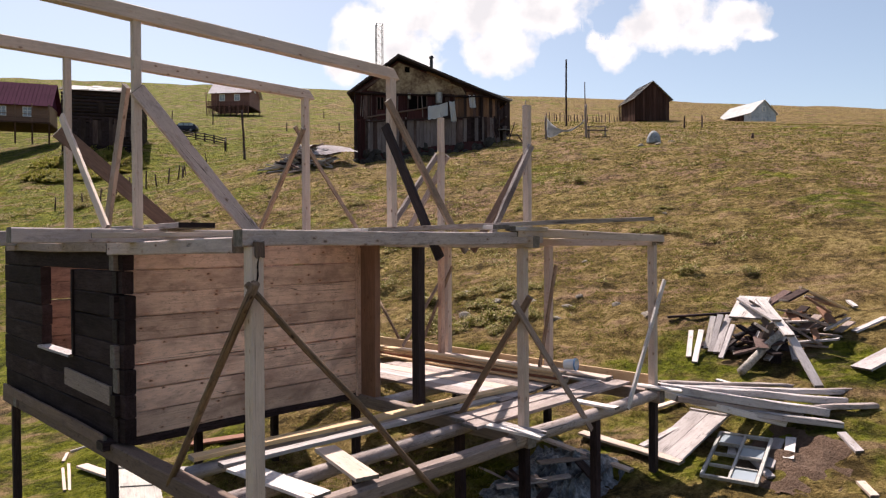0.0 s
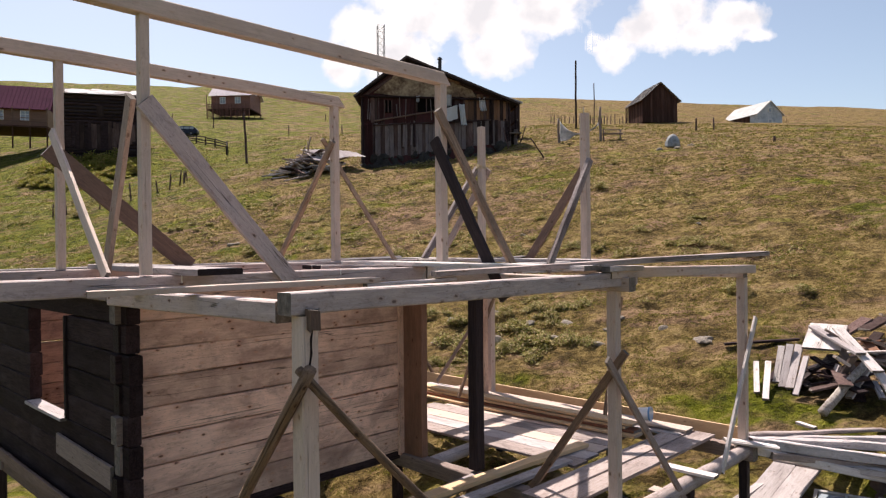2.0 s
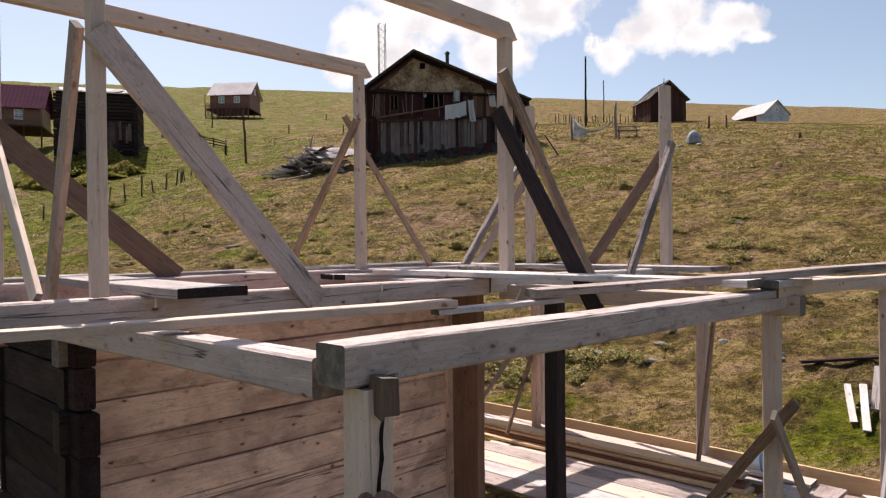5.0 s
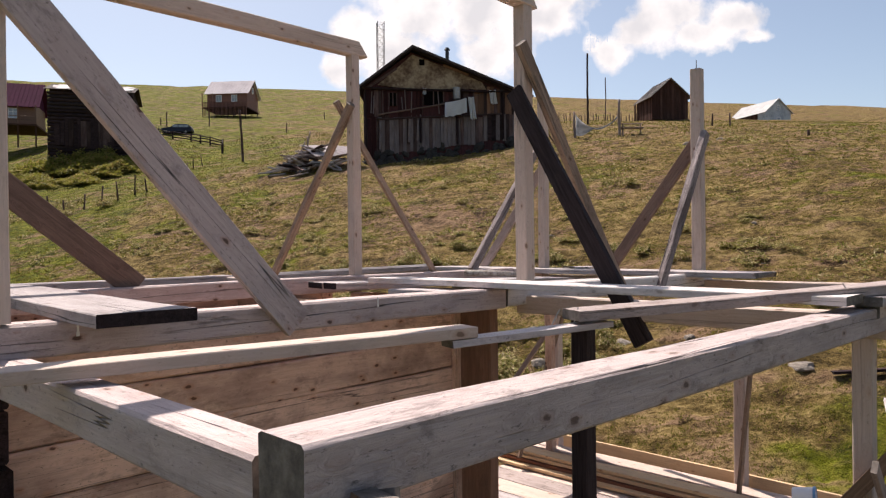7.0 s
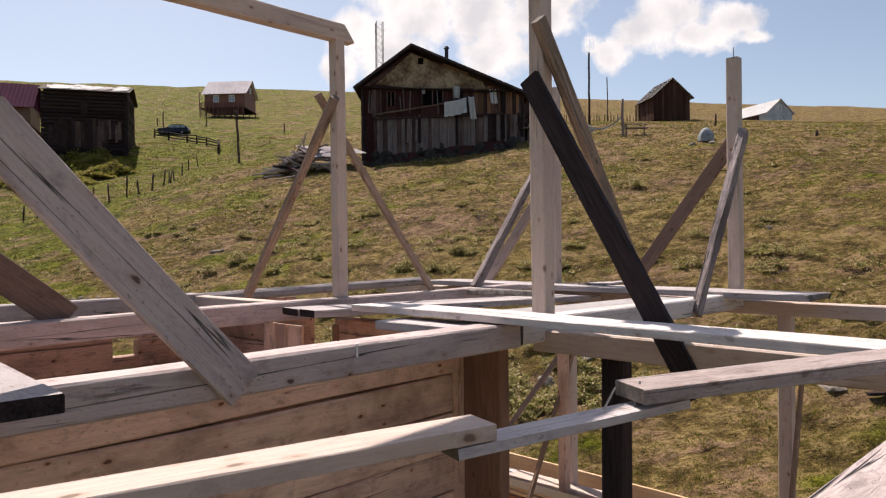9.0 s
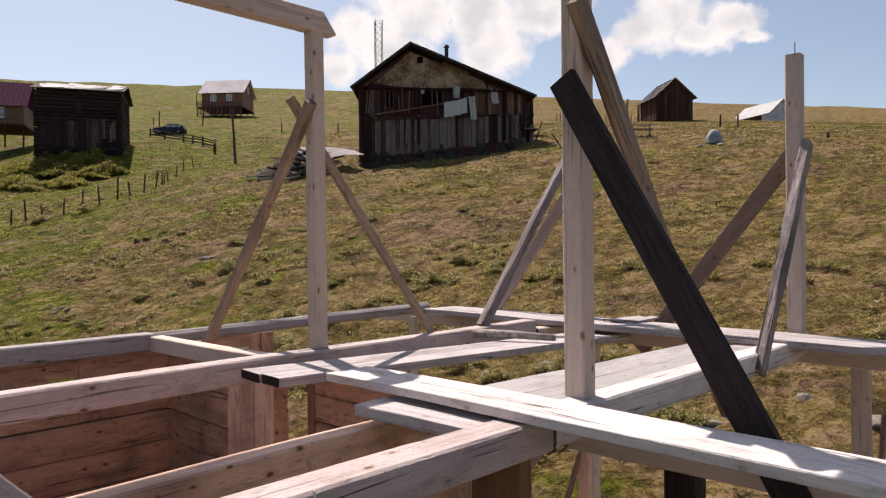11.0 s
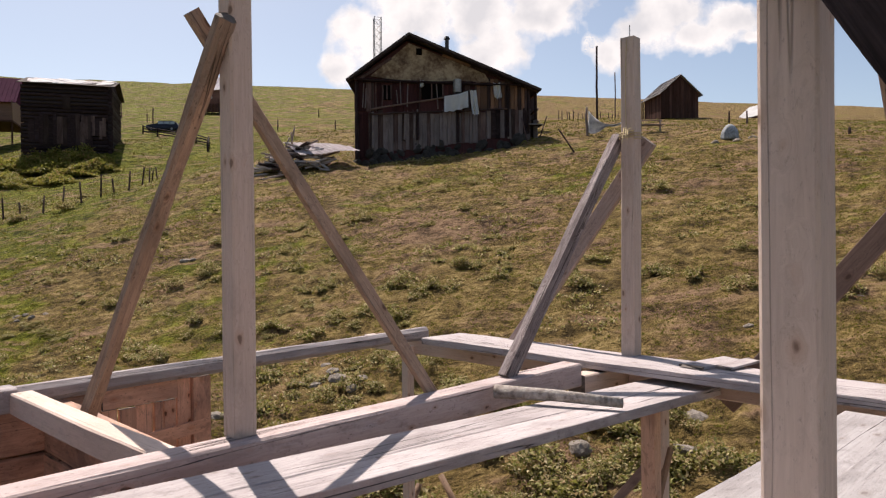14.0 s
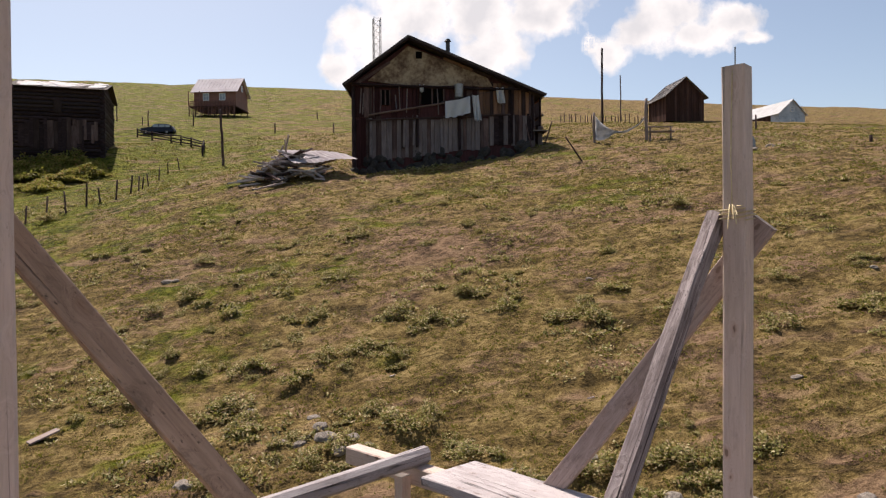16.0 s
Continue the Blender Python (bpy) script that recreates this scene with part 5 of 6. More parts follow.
# blackened log barn with a patched roof
x, y = world_xy(69.0, -34.2)
LB = pose(x, y, 14.3, 0, 0, -46 + 18)
logbarn = thing("log_barn", LB, "blackened log barn with a pale patched tin roof", "barn")
LONGSIDE, DEPTH = 7.7, 7.0
bm = bmesh.new()
gable_prism(bm, LONGSIDE, DEPTH, -2.6, 5.2, 6.3)
part("core", bm, OLDLOG, logbarn)
courses(logbarn, LONGSIDE, DEPTH, -2.4, 5.1, 0.38, 0.2)
roof_sheets(logbarn, LONGSIDE, DEPTH, 5.25, 6.4, 0.5, ROOFOLD)
for k in range(46):
    bm = bmesh.new()
    s, wx = rng.uniform(0.0, 0.8), rng.uniform(0.7, 1.6)
    rise = (6.4 - 5.25) / 3.5
    cx, yy = rng.uniform(-LONGSIDE, -0.8), -0.5 + 4.0 * s
    zz = 5.25 - rise * 0.5 + rise * 4.0 * s + 0.09
    dy = rng.uniform(0.6, 1.3)
    add_slab(bm, [(cx, yy, zz), (cx + wx, yy, zz + rng.uniform(0, 0.08)), (cx + wx, yy + dy, zz + rise * dy), (cx, yy + dy, zz + rise * dy + rng.uniform(0, 0.1))], 0.03)
    part("roof_patch", bm, rng.choice((TIN, TIN, GREY)), logbarn, "pale patch on the roof")
boards(logbarn, (OLDBOARD, OLDLOG, OLDLOG), -7.3, -1.6, -0.2, -0.6, 1.9, 0.45, 0.06, ragged=0.5)
boards(logbarn, (OLDBOARD, OLDBOARD, OLDLOG), -2.6, -0.3, -0.22, 0.2, 1.9, 0.35, 0.05, ragged=0.45)
bm = bmesh.new()
add_box(bm, (-4.25, -0.28, 2.7), (-3.55, -0.2, 3.9))
part("shutter", bm, OLDBOARD, logbarn, "faded window shutter")


# poles, mast, fences
def standing(name, u, v, tall, r, label, material=OLDBOARD, tilt=0.0, category="pole", group="", top=None):
    x, y = world_xy(u, v)
    z = ground_z(x, y)
    a = Vector((x, y, z - 0.15))
    b = Vector((x + tilt * 0.69, y - tilt * 0.72, z + tall))
    return tagged(pole(name, a, b, r, r * 0.8, material, wave=r * 0.3), label, category, group)


standing("utility_pole", 64.6, -20.9, 5.2, 0.13, "dark wooden utility pole leaning in the grass", tilt=-0.25)
standing("utility_pole", 57.0, 12.5, 6.4, 0.10, "tall thin wooden pole on the slope")
standing("utility_pole", 62.0, 15.3, 4.2, 0.06, "thin wooden pole on the slope")

x, y = world_xy(140, -13.4)
mast = thing("lattice_mast", pose(x, y, 34, 0, 0, -30), "thin steel lattice radio mast behind the house", "mast")
for k in range(4):
    cx, cy = ((-0.7, -0.7), (0.7, -0.7), (0.7, 0.7), (-0.7, 0.7))[k]
    nx, ny = ((-0.7, -0.7), (0.7, -0.7), (0.7, 0.7), (-0.7, 0.7))[(k + 1) % 4]
    timber("leg", full(mast) @ Vector((cx, cy, 0)), full(mast) @ Vector((cx, cy, 15.6)), 0.11, 0.11, STEEL, mast, up=(0, 1, 0))
    for j in range(11):
        z = j * 1.4
        timber("strut", full(mast) @ Vector((cx, cy, z)), full(mast) @ Vector((nx, ny, z + 1.4)), 0.06, 0.06, STEEL, mast, up=(0, 1, 0.2))
        timber("strut", full(mast) @ Vector((cx, cy, z + 1.4)), full(mast) @ Vector((nx, ny, z + 1.4)), 0.05, 0.05, STEEL, mast, up=(0, 1, 0.2))

wires = thing("pasture_fence", on_slope(38, -22), "line of crooked fence posts with sagging wire in the dip", "fence")
LINE = ((38.0, -26.4), (37.3, -25.1), (36.9, -23.9), (37.3, -22.9), (37.5, -21.9), (38.0, -21.1), (38.8, -20.4), (39.0, -19.7), (39.5, -19.1), (41.5, -19.2), (44.5, -20.0), (48.0, -21.3), (52.0, -22.5), (57.0, -23.8), (62.0, -25.0), (65.5, -25.3))
last = None
for k, (u, v) in enumerate(LINE):
    x, y = world_xy(u, v)
    z = ground_z(x, y)
    top = Vector((x + rng.uniform(-0.15, 0.15), y + rng.uniform(-0.15, 0.15), z + rng.uniform(0.8, 1.25)))
    pole("fence_post", (x, y, z - 0.2), top, 0.055, 0.045, OLDBOARD, wires)
    if last is not None and k < 12:
        pole("wire", last - Vector((0, 0, 0.25)), top - Vector((0, 0, 0.25)), 0.008, 0.008, WIRE, wires, sides=4)
    last = top

rails = thing("pole_fence", on_slope(71, -29), "low fence of dark horizontal poles", "fence")
spots = [(86.0, -38.2), (83.4, -35.3), (80.8, -32.0), (79.0, -30.2), (77.2, -28.4), (74.6, -26.1), (71.2, -25.1)]
tops = []
for u, v in spots:
    x, y = world_xy(u, v)
    z = ground_z(x, y)
    pole("fence_post", (x, y, z - 0.2), (x, y, z + 1.1), 0.1, 0.09, OLDLOG, rails)
    tops.append(Vector((x, y, z)))
for a, b in zip(tops, tops[1:]):
    for h in (0.3, 0.65, 0.95):
        pole("fence_rail", a + Vector((0, 0, h)), b + Vector((0, 0, h + rng.uniform(-0.1, 0.1))), 0.07, 0.06, OLDLOG, rails)

for k, (u, v, tall) in enumerate(((95.6, -34.7, 1.6), (96.1, -41.1, 2.2), (99.6, -43.4, 1.2), (88.5, -21.8, 1.3), (117, -21.5, 1.2), (107, -50.5, 2.4), (60.5, 25.1, 1.3), (63.2, 27.9, 1.3), (34.7, 20.6, 0.35), (86.5, -14.0, 1.2), (92, -9, 1.2))):
    standing("fence_post", u, v, tall, 0.09, "lone wooden fence post in the pasture", category="fence post", group="lone fence posts")
stock = thing("picket_fence", on_slope(108, 24), "row of old uneven fence stakes near the skyline", "fence")
for k in range(26):
    u, v = 108 + 0.1 * k + rng.uniform(-0.3, 0.3), 18.0 + 0.62 * k + rng.uniform(-0.2, 0.2)
    x, y = world_xy(u, v)
    z = ground_z(x, y)
    pole("stake", (x, y, z - 0.2), (x + rng.uniform(-0.15, 0.15), y, z + rng.uniform(0.8, 1.7)), 0.08, 0.06, OLDBOARD, stock, sides=6)

# bench with a tall post, and a net slung between two posts
bench = thing("bench", on_slope(39, 11.5), "weathered wooden bench beside a post", "bench")
for xx in (-0.55, 0.6):
    timber("leg", full(bench) @ Vector((xx, 0, -0.1)), full(bench) @ Vector((xx, 0, 0.75)), 0.08, 0.08, DUSK, bench, up=(0, 1, 0))
for zz, yy in ((0.45, -0.15), (0.45, 0.1), (0.75, 0.15)):
    timber("slat", full(bench) @ Vector((-0.7, yy, zz)), full(bench) @ Vector((0.75, yy, zz)), 0.16, 0.05, DUSK, bench)
standing("wooden_post", 39.0, 10.74, 2.35, 0.1, "thick weathered wooden post", DUSK, category="post")
standing("wooden_post", 40.0, 8.04, 1.75, 0.08, "weathered wooden post holding a net", DUSK, category="post")
bm = bmesh.new()
A, B = Vector((*world_xy(40.0, 8.1), 11.2)), Vector((*world_xy(39.2, 10.7), 11.0))
nx, nz = 16, 5
g = []
for i in range(nx + 1):
    s = i / nx
    p = A.lerp(B, s)
    sag = 1.15 * math.sin(math.pi * min(1, s * 1.0)) ** 0.8
    drop = 1.25 * max(0, 1 - s * 2.4) + 0.12
    g.append([bm.verts.new((p.x + 0.06 * math.sin(i + j), p.y, p.z - sag * 0.75 - drop * j / nz)) for j in range(nz + 1)])
for i in range(nx):
    for j in range(nz):
        bm.faces.new((g[i][j], g[i + 1][j], g[i + 1][j + 1], g[i][j + 1]))
bmesh.ops.solidify(bm, geom=bm.faces[:], thickness=0.02)
tagged(new("hammock", mesh_of("hammock", bm, NET, smooth=True)), "grey net hammock sagging between two posts", "hammock")

# tarp-covered heap, ringed with stones
bm = bmesh.new()
bmesh.ops.create_icosphere(bm, subdivisions=4, radius=1.0)
for q in bm.verts:
    c = q.co
    fold = 1 + 0.08 * noise.noise(c * 3) + 0.04 * math.sin(9 * math.atan2(c.y, c.x)) * (1 - max(0, c.z))
    q.co = Vector((c.x * 0.42 * fold, c.y * 0.42 * fold, max(-0.1, c.z * 0.7)))
heap = new("tarp_mound", mesh_of("tarp_mound", bm, MOUND, smooth=True))
heap.matrix_basis = on_slope(33.6, 13.9, 0.0)
tagged(heap, "dome-shaped heap under a blue-grey tarp on the slope", "heap")


def rock_mesh(seed, size):
    r = random.Random(seed)
    bm = bmesh.new()
    bmesh.ops.create_icosphere(bm, subdivisions=2, radius=size)
    off = Vector((r.uniform(0, 50), r.uniform(0, 50), 0))
    for q in bm.verts:
        q.co *= 1 + 0.35 * noise.noise(q.co * (1.3 / size) + off) + 0.12 * noise.noise(q.co * (3.5 / size) + off)
        q.co.z *= 0.65
    return mesh_of("rock", bm, STONE)


ROCKS = [rock_mesh(k, 1.0) for k in range(5)]


def rock(u, v, size):
    x, y = world_xy(u, v)
    ob = new("rock", ROCKS[rng.randrange(5)])
    ob.matrix_basis = Matrix.LocRotScale((x, y, ground_z(x, y) - size * 0.08), Euler((rng.uniform(-0.3, 0.3), rng.uniform(-0.3, 0.3), rng.uniform(0, 6))), (size * rng.uniform(0.9, 1.4), size, size * rng.uniform(0.8, 1.1)))
    return tagged(ob, "grey field stone half sunk in the turf", "rock", "stones in the pasture")


for u, v, s in ((12.1, -2.7, 0.17), (12.45, -3.15, 0.12), (12.05, -2.25, 0.14), (11.6, -2.4, 0.12), (11.8, -2.0, 0.11), (13.9, -4.5, 0.16), (23.4, -9.8, 0.2), (23.2, -9.5, 0.12), (11.2, -4.8, 0.16), (13.1, -3.1, 0.16),
                (7.0, 5.8, 0.2), (8.2, 4.0, 0.14), (8.3, 2.7, 0.17), (7.9, 5.2, 0.12), (8.7, 1.3, 0.2), (10.5, 1.4, 0.15), (12.2, -3.2, 0.14), (12.6, -2.9, 0.13), (12.3, -3.5, 0.11), (9.3, 2.2, 0.14), (9.0, 3.1, 0.18), (9.4, 0.6, 0.16),
                (10.3, 0.2, 0.14), (33.0, 12.9, 0.25), (33.2, 14.9, 0.28), (32.8, 13.9, 0.2), (33.4, 15.6, 0.2), (16.0, 9.0, 0.1), (12.0, 5.2, 0.08), (18, 3, 0.1), (7.6, 3.6, 0.15), (8.8, 4.4, 0.12), (19.8, -13.4, 0.1), (19.6, -13.1, 0.12), (19.8, -12.8, 0.09), (20.0, -13.8, 0.12), (19.5, -13.5, 0.08)):
    rock(u, v, s)

# collapsed shed: a heap of old boards half under a roof sheet
for k in range(95):
    u, v = rng.gauss(36.9, 0.6), rng.gauss(-8.8, 0.95)
    x, y = world_xy(u, v)
    h = 0.05 + 1.15 * max(0, 1 - ((v + 8.6) / 2.3) ** 2 - ((u - 37.2) / 2.0) ** 2) * rng.random() ** 0.7
    d = Vector((*world_xy(rng.uniform(-0.7, 0.7), rng.choice((-1, 1)) * rng.uniform(0.4, 1.2)), rng.uniform(-0.35, 0.35)))
    ln = rng.uniform(0.35, 0.95)
    a = Vector((x, y, ground_z(x, y) + h + abs(d.z) * ln * 0.5))
    tagged(timber("ruin_board", a - d * ln, a + d * ln, rng.uniform(0.16, 0.36), 0.08, rng.choice((GREY, OLDBOARD, DUSK, GREY, GREY))), "old broken board in a collapsed shed", "board", "boards of a collapsed shed")
bm = bmesh.new()
rows = []
for k in range(45):
    x0, lift = -1.6 + 3.2 * k / 44, 0.018 * math.sin(k * math.pi / 2)
    rows.append([bm.verts.new((x0 - 0.9 * j / 4, -1.0 + 2.2 * j / 4, 0.35 + lift + 0.12 * (x0 + 1.6) * (1 - j / 4) + 1.0 * j / 4 + 0.08 * noise.noise((x0, j, 0)))) for j in range(5)])
for r0, r1 in zip(rows, rows[1:]):
    for j in range(4):
        bm.faces.new((r0[j], r1[j], r1[j + 1], r0[j + 1]))
bmesh.ops.solidify(bm, geom=bm.faces[:], thickness=0.02)
sheet_ob = new("fallen_roof_sheet", mesh_of("fallen_roof_sheet", bm, TINPINK))
sheet_ob.matrix_basis = on_slope(37.2, -6.9, 0.1, 14)
tagged(sheet_ob, "fallen pinkish roof sheet lying on a board heap", "roof sheet")
for dv, tall, ti in ((-10.0, 1.9, 0.9), (-9.3, 2.4, 0.5), (-8.9, 2.1, -0.1)):
    standing("leaning_pole", 37.2, dv, tall, 0.05, "thin grey pole sticking out of rubble", DUSK, ti, "pole")
for u, v, tall, ti in ((42.8, 5.6, 1.3, 0.5), (40.5, 4.6, 1.4, -0.4), (34.5, 6.3, 1.2, -0.9)):
    standing("crooked_stick", u, v, tall, 0.045, "crooked stick standing in the turf", OLDBOARD, ti, "stick")

# car parked on the far meadow
CAR = on_slope(88.5, -36.6, -0.12, 6) @ Matrix.Diagonal((0.88, 0.88, 0.76, 1))
car = thing("car", CAR, "dark blue estate car parked in the meadow", "car")
side_line = [(-2.25, 0.35), (2.2, 0.35), (2.3, 0.75), (2.2, 1.05), (1.95, 1.45), (1.5, 1.68), (-0.2, 1.7), (-0.85, 1.15), (-2.1, 0.98), (-2.3, 0.7)]
bm = bmesh.new()
l0, l1 = [bm.verts.new((x, -0.85, z)) for x, z in side_line], [bm.verts.new((x, 0.85, z)) for x, z in side_line]
bm.faces.new(l0[::-1]), bm.faces.new(l1)
for k in range(len(side_line)):
    bm.faces.new((l0[k], l0[(k + 1) % 10], l1[(k + 1) % 10], l1[k]))
bmesh.ops.recalc_face_normals(bm, faces=bm.faces)
bmesh.ops.bevel(bm, geom=bm.edges[:], offset=0.07, segments=2, affect="EDGES")
part("body", bm, CARPAINT, car, smooth=False)
for x0, x1 in ((-0.55, 0.25), (0.35, 1.1), (1.2, 1.8)):
    bm = bmesh.new()
    add_box(bm, (x0, -0.875, 1.12), (x1, -0.845, 1.55))
    part("side_window", bm, PANE, car)
for xx in (-1.45, 1.4):
    for yy in (-0.8, 0.8):
        bm = bmesh.new()
        bmesh.ops.create_cone(bm, cap_ends=True, segments=18, radius1=0.34, radius2=0.34, depth=0.22)
        wheel = part("wheel", bm, RUBBER, car, "", CAR @ pose(xx, yy, 0.32, 90))
        bm = bmesh.new()
        bmesh.ops.create_cone(bm, cap_ends=True, segments=14, radius1=0.2, radius2=0.18, depth=0.26)
        part("rim", bm, STEEL, wheel, "", CAR @ pose(xx, yy, 0.32, 90))
for yy in (-0.6, 0.6):
    bm = bmesh.new()
    add_box(bm, (-2.33, yy - 0.14, 0.68), (-2.2, yy + 0.14, 0.86))
    part("headlight", bm, PANE, car)


# ---- weeds and shrubs ----
WEEDS = [leaf_cluster(20 + k, 650, 0.36 + 0.06 * (k % 3), 0.34 + 0.07 * (k % 2), 0.085, LEAF) for k in range(6)]
SHRUBS = [leaf_cluster(60 + k, 1400, 1.15, 1.5, 0.22, SHRUB) for k in range(3)]


def weed(u, v, s, kind=WEEDS, label="low weed clump with pale green leaves", group="weed clumps"):
    x, y = world_xy(u, v)
    ob = new("bush", kind[rng.randrange(len(kind))])
    ob.matrix_basis = Matrix.LocRotScale((x, y, ground_z(x, y) - 0.04), Euler((0, 0, rng.uniform(0, 6.28))), (s * rng.uniform(0.85, 1.25), s, s * rng.uniform(0.75, 1.15)))
    return tagged(ob, label, "bush", group)


SPOTS = ((27.5, -13.6), (20.7, -9.9), (20.9, -8.3), (25.0, -9.1), (19.1, -6.4), (25.8, -7.2), (17.5, -4.9), (15.8, -5.2), (19.5, -4.4), (21.5, -3.9), (25.3, -3.6), (17.7, -1.9), (16.5, -1.4), (20.2, -0.9), (16.6, -0.6), (18.3, 0.0),
         (19.1, 0.6), (19.2, 1.4), (17.1, 0.9), (16.0, 2.0), (19.9, 3.5), (17.4, 3.5), (15.2, 3.5), (24.2, 7.1), (15.5, 5.1), (24.4, 11.1), (13.9, 5.9), (16.6, 8.8), (14.3, -5.2), (12.9, -4.5), (15.1, -7.7), (15.8, -2.8),
         (15.4, -2.0), (15.3, -3.5), (12.9, -2.4), (12.3, -1.2), (18.4, -4.0), (27.4, -11.6), (14.4, 8.2), (22.4, -7.2), (13.7, 8.2), (13.2, 12.8), (9.3, 8.3))
for u, v in SPOTS:
    for k in range(rng.choice((1, 1, 2, 3))):
        weed(u + rng.gauss(0, 0.3), v + rng.gauss(0, 0.4), rng.uniform(0.55, 1.0))
# smaller clumps in loose drifts over the lower slope
drift = 0
while drift < 150:
    u, v = rng.uniform(10.5, 31), rng.uniform(-15, 11)
    if noise.noise((u * 0.28, v * 0.28, 6.0)) + 0.5 * noise.noise((u * 0.9, v * 0.9, 1.0)) > (0.02 if v < 4 else 0.25):
        weed(u, v, rng.uniform(0.3, 0.68))
        drift += 1
# the thick patch below the house's far corner
for k in range(40):
    weed(rng.uniform(7.2, 10.4), rng.gauss(1.6, 1.2), rng.uniform(0.5, 0.95))
for k in range(14):
    weed(rng.uniform(10.5, 12.5), rng.uniform(-4.5, 0.5), rng.uniform(0.4, 0.8))
for k in range(56):
    near = k % 2
    weed(rng.uniform(57, 63) if near else rng.uniform(62.5, 66.5), rng.uniform(-43, -33), rng.uniform(0.6, 1.0) if near else rng.uniform(0.9, 1.5), SHRUBS, "rounded green shrub in the damp dip", "shrubs in the dip")
for k in range(14):
    weed(rng.uniform(36, 44), rng.uniform(-29, -21), rng.uniform(0.8, 1.5), WEEDS, "weedy clump along the fence", "weeds by the fence")


def weed_scatter(count, seed):
    """Small tussocks of short leaves over the slope, too many to tell apart."""
    g = np.random.default_rng(seed)
    r, a = 9 + 44 * g.random(count) ** 0.8, np.radians(-40 + 78 * g.random(count))
    u, v = -2 + r * np.cos(a), r * np.sin(a)
    keep = np.array([noise.noise((p * 0.22, q * 0.22, 5.0)) + 0.6 * noise.noise((p * 0.9, q * 0.9, 2.0)) + (0.06 if q < 3 else -0.12) > 0.22 for p, q in zip(u, v)])
    u, v, r = u[keep], v[keep], r[keep]
    x, y = 0.7193 * u + 0.6947 * v, 0.6947 * u - 0.7193 * v
    z = np.array([ground_z(p, q) for p, q in zip(x, y)])
    each = 26
    size = np.repeat(0.10 + 0.30 * g.random(len(x)) ** 1.8, each)
    x, y, z, r = (np.repeat(k, each) for k in (x, y, z, r))
    n = len(x)
    ph, rad = g.random(n) * math.tau, np.sqrt(g.random(n)) * size
    o = np.stack([x + rad * np.cos(ph), y + rad * np.sin(ph), z - 0.02 + size * 0.6 * g.random(n) * (1 - rad / size * 0.7)], -1)
    turn, pitch = g.random(n) * math.tau, g.normal(0.5, 0.5, n)
    ln, wd = 0.04 + 0.06 * g.random(n) + 0.001 * r, 0.011 + 0.011 * g.random(n) + 0.0004 * r
    d = np.stack([np.cos(turn) * np.cos(pitch), np.sin(turn) * np.cos(pitch), np.sin(pitch)], -1)
    s = np.stack([-np.sin(turn), np.cos(turn), g.normal(0, 0.4, n)], -1)
    mid = o + d * (ln * 0.5)[:, None]
    verts = np.stack([o, mid + s * wd[:, None], o + d * ln[:, None], mid - s * wd[:, None]], 1).reshape(-1, 3)
    ob = new("tussocks", bulk("tussocks", verts, np.arange(4 * n).reshape(-1, 4), LEAF))
    return tagged(ob, "small weedy tussocks scattered over the pasture", "tussock", kind="stuff")


weed_scatter(6000, 11)


# ---- timber lying about on the ground ----
def lying(name, a, b, w, h, material, label, group, lift=0.03, up=(0, 0, 1), **more):
    """A piece from a to b, given in plan, resting on the turf or on what lies there already."""
    la, lb = (lift, lift) if not isinstance(lift, tuple) else lift
    A, B = Vector((*a, ground_z(*a) + la)), Vector((*b, ground_z(*b) + lb))
    return tagged(timber(name, A, B, w, h, material, up=up, **more), label, "plank", group)


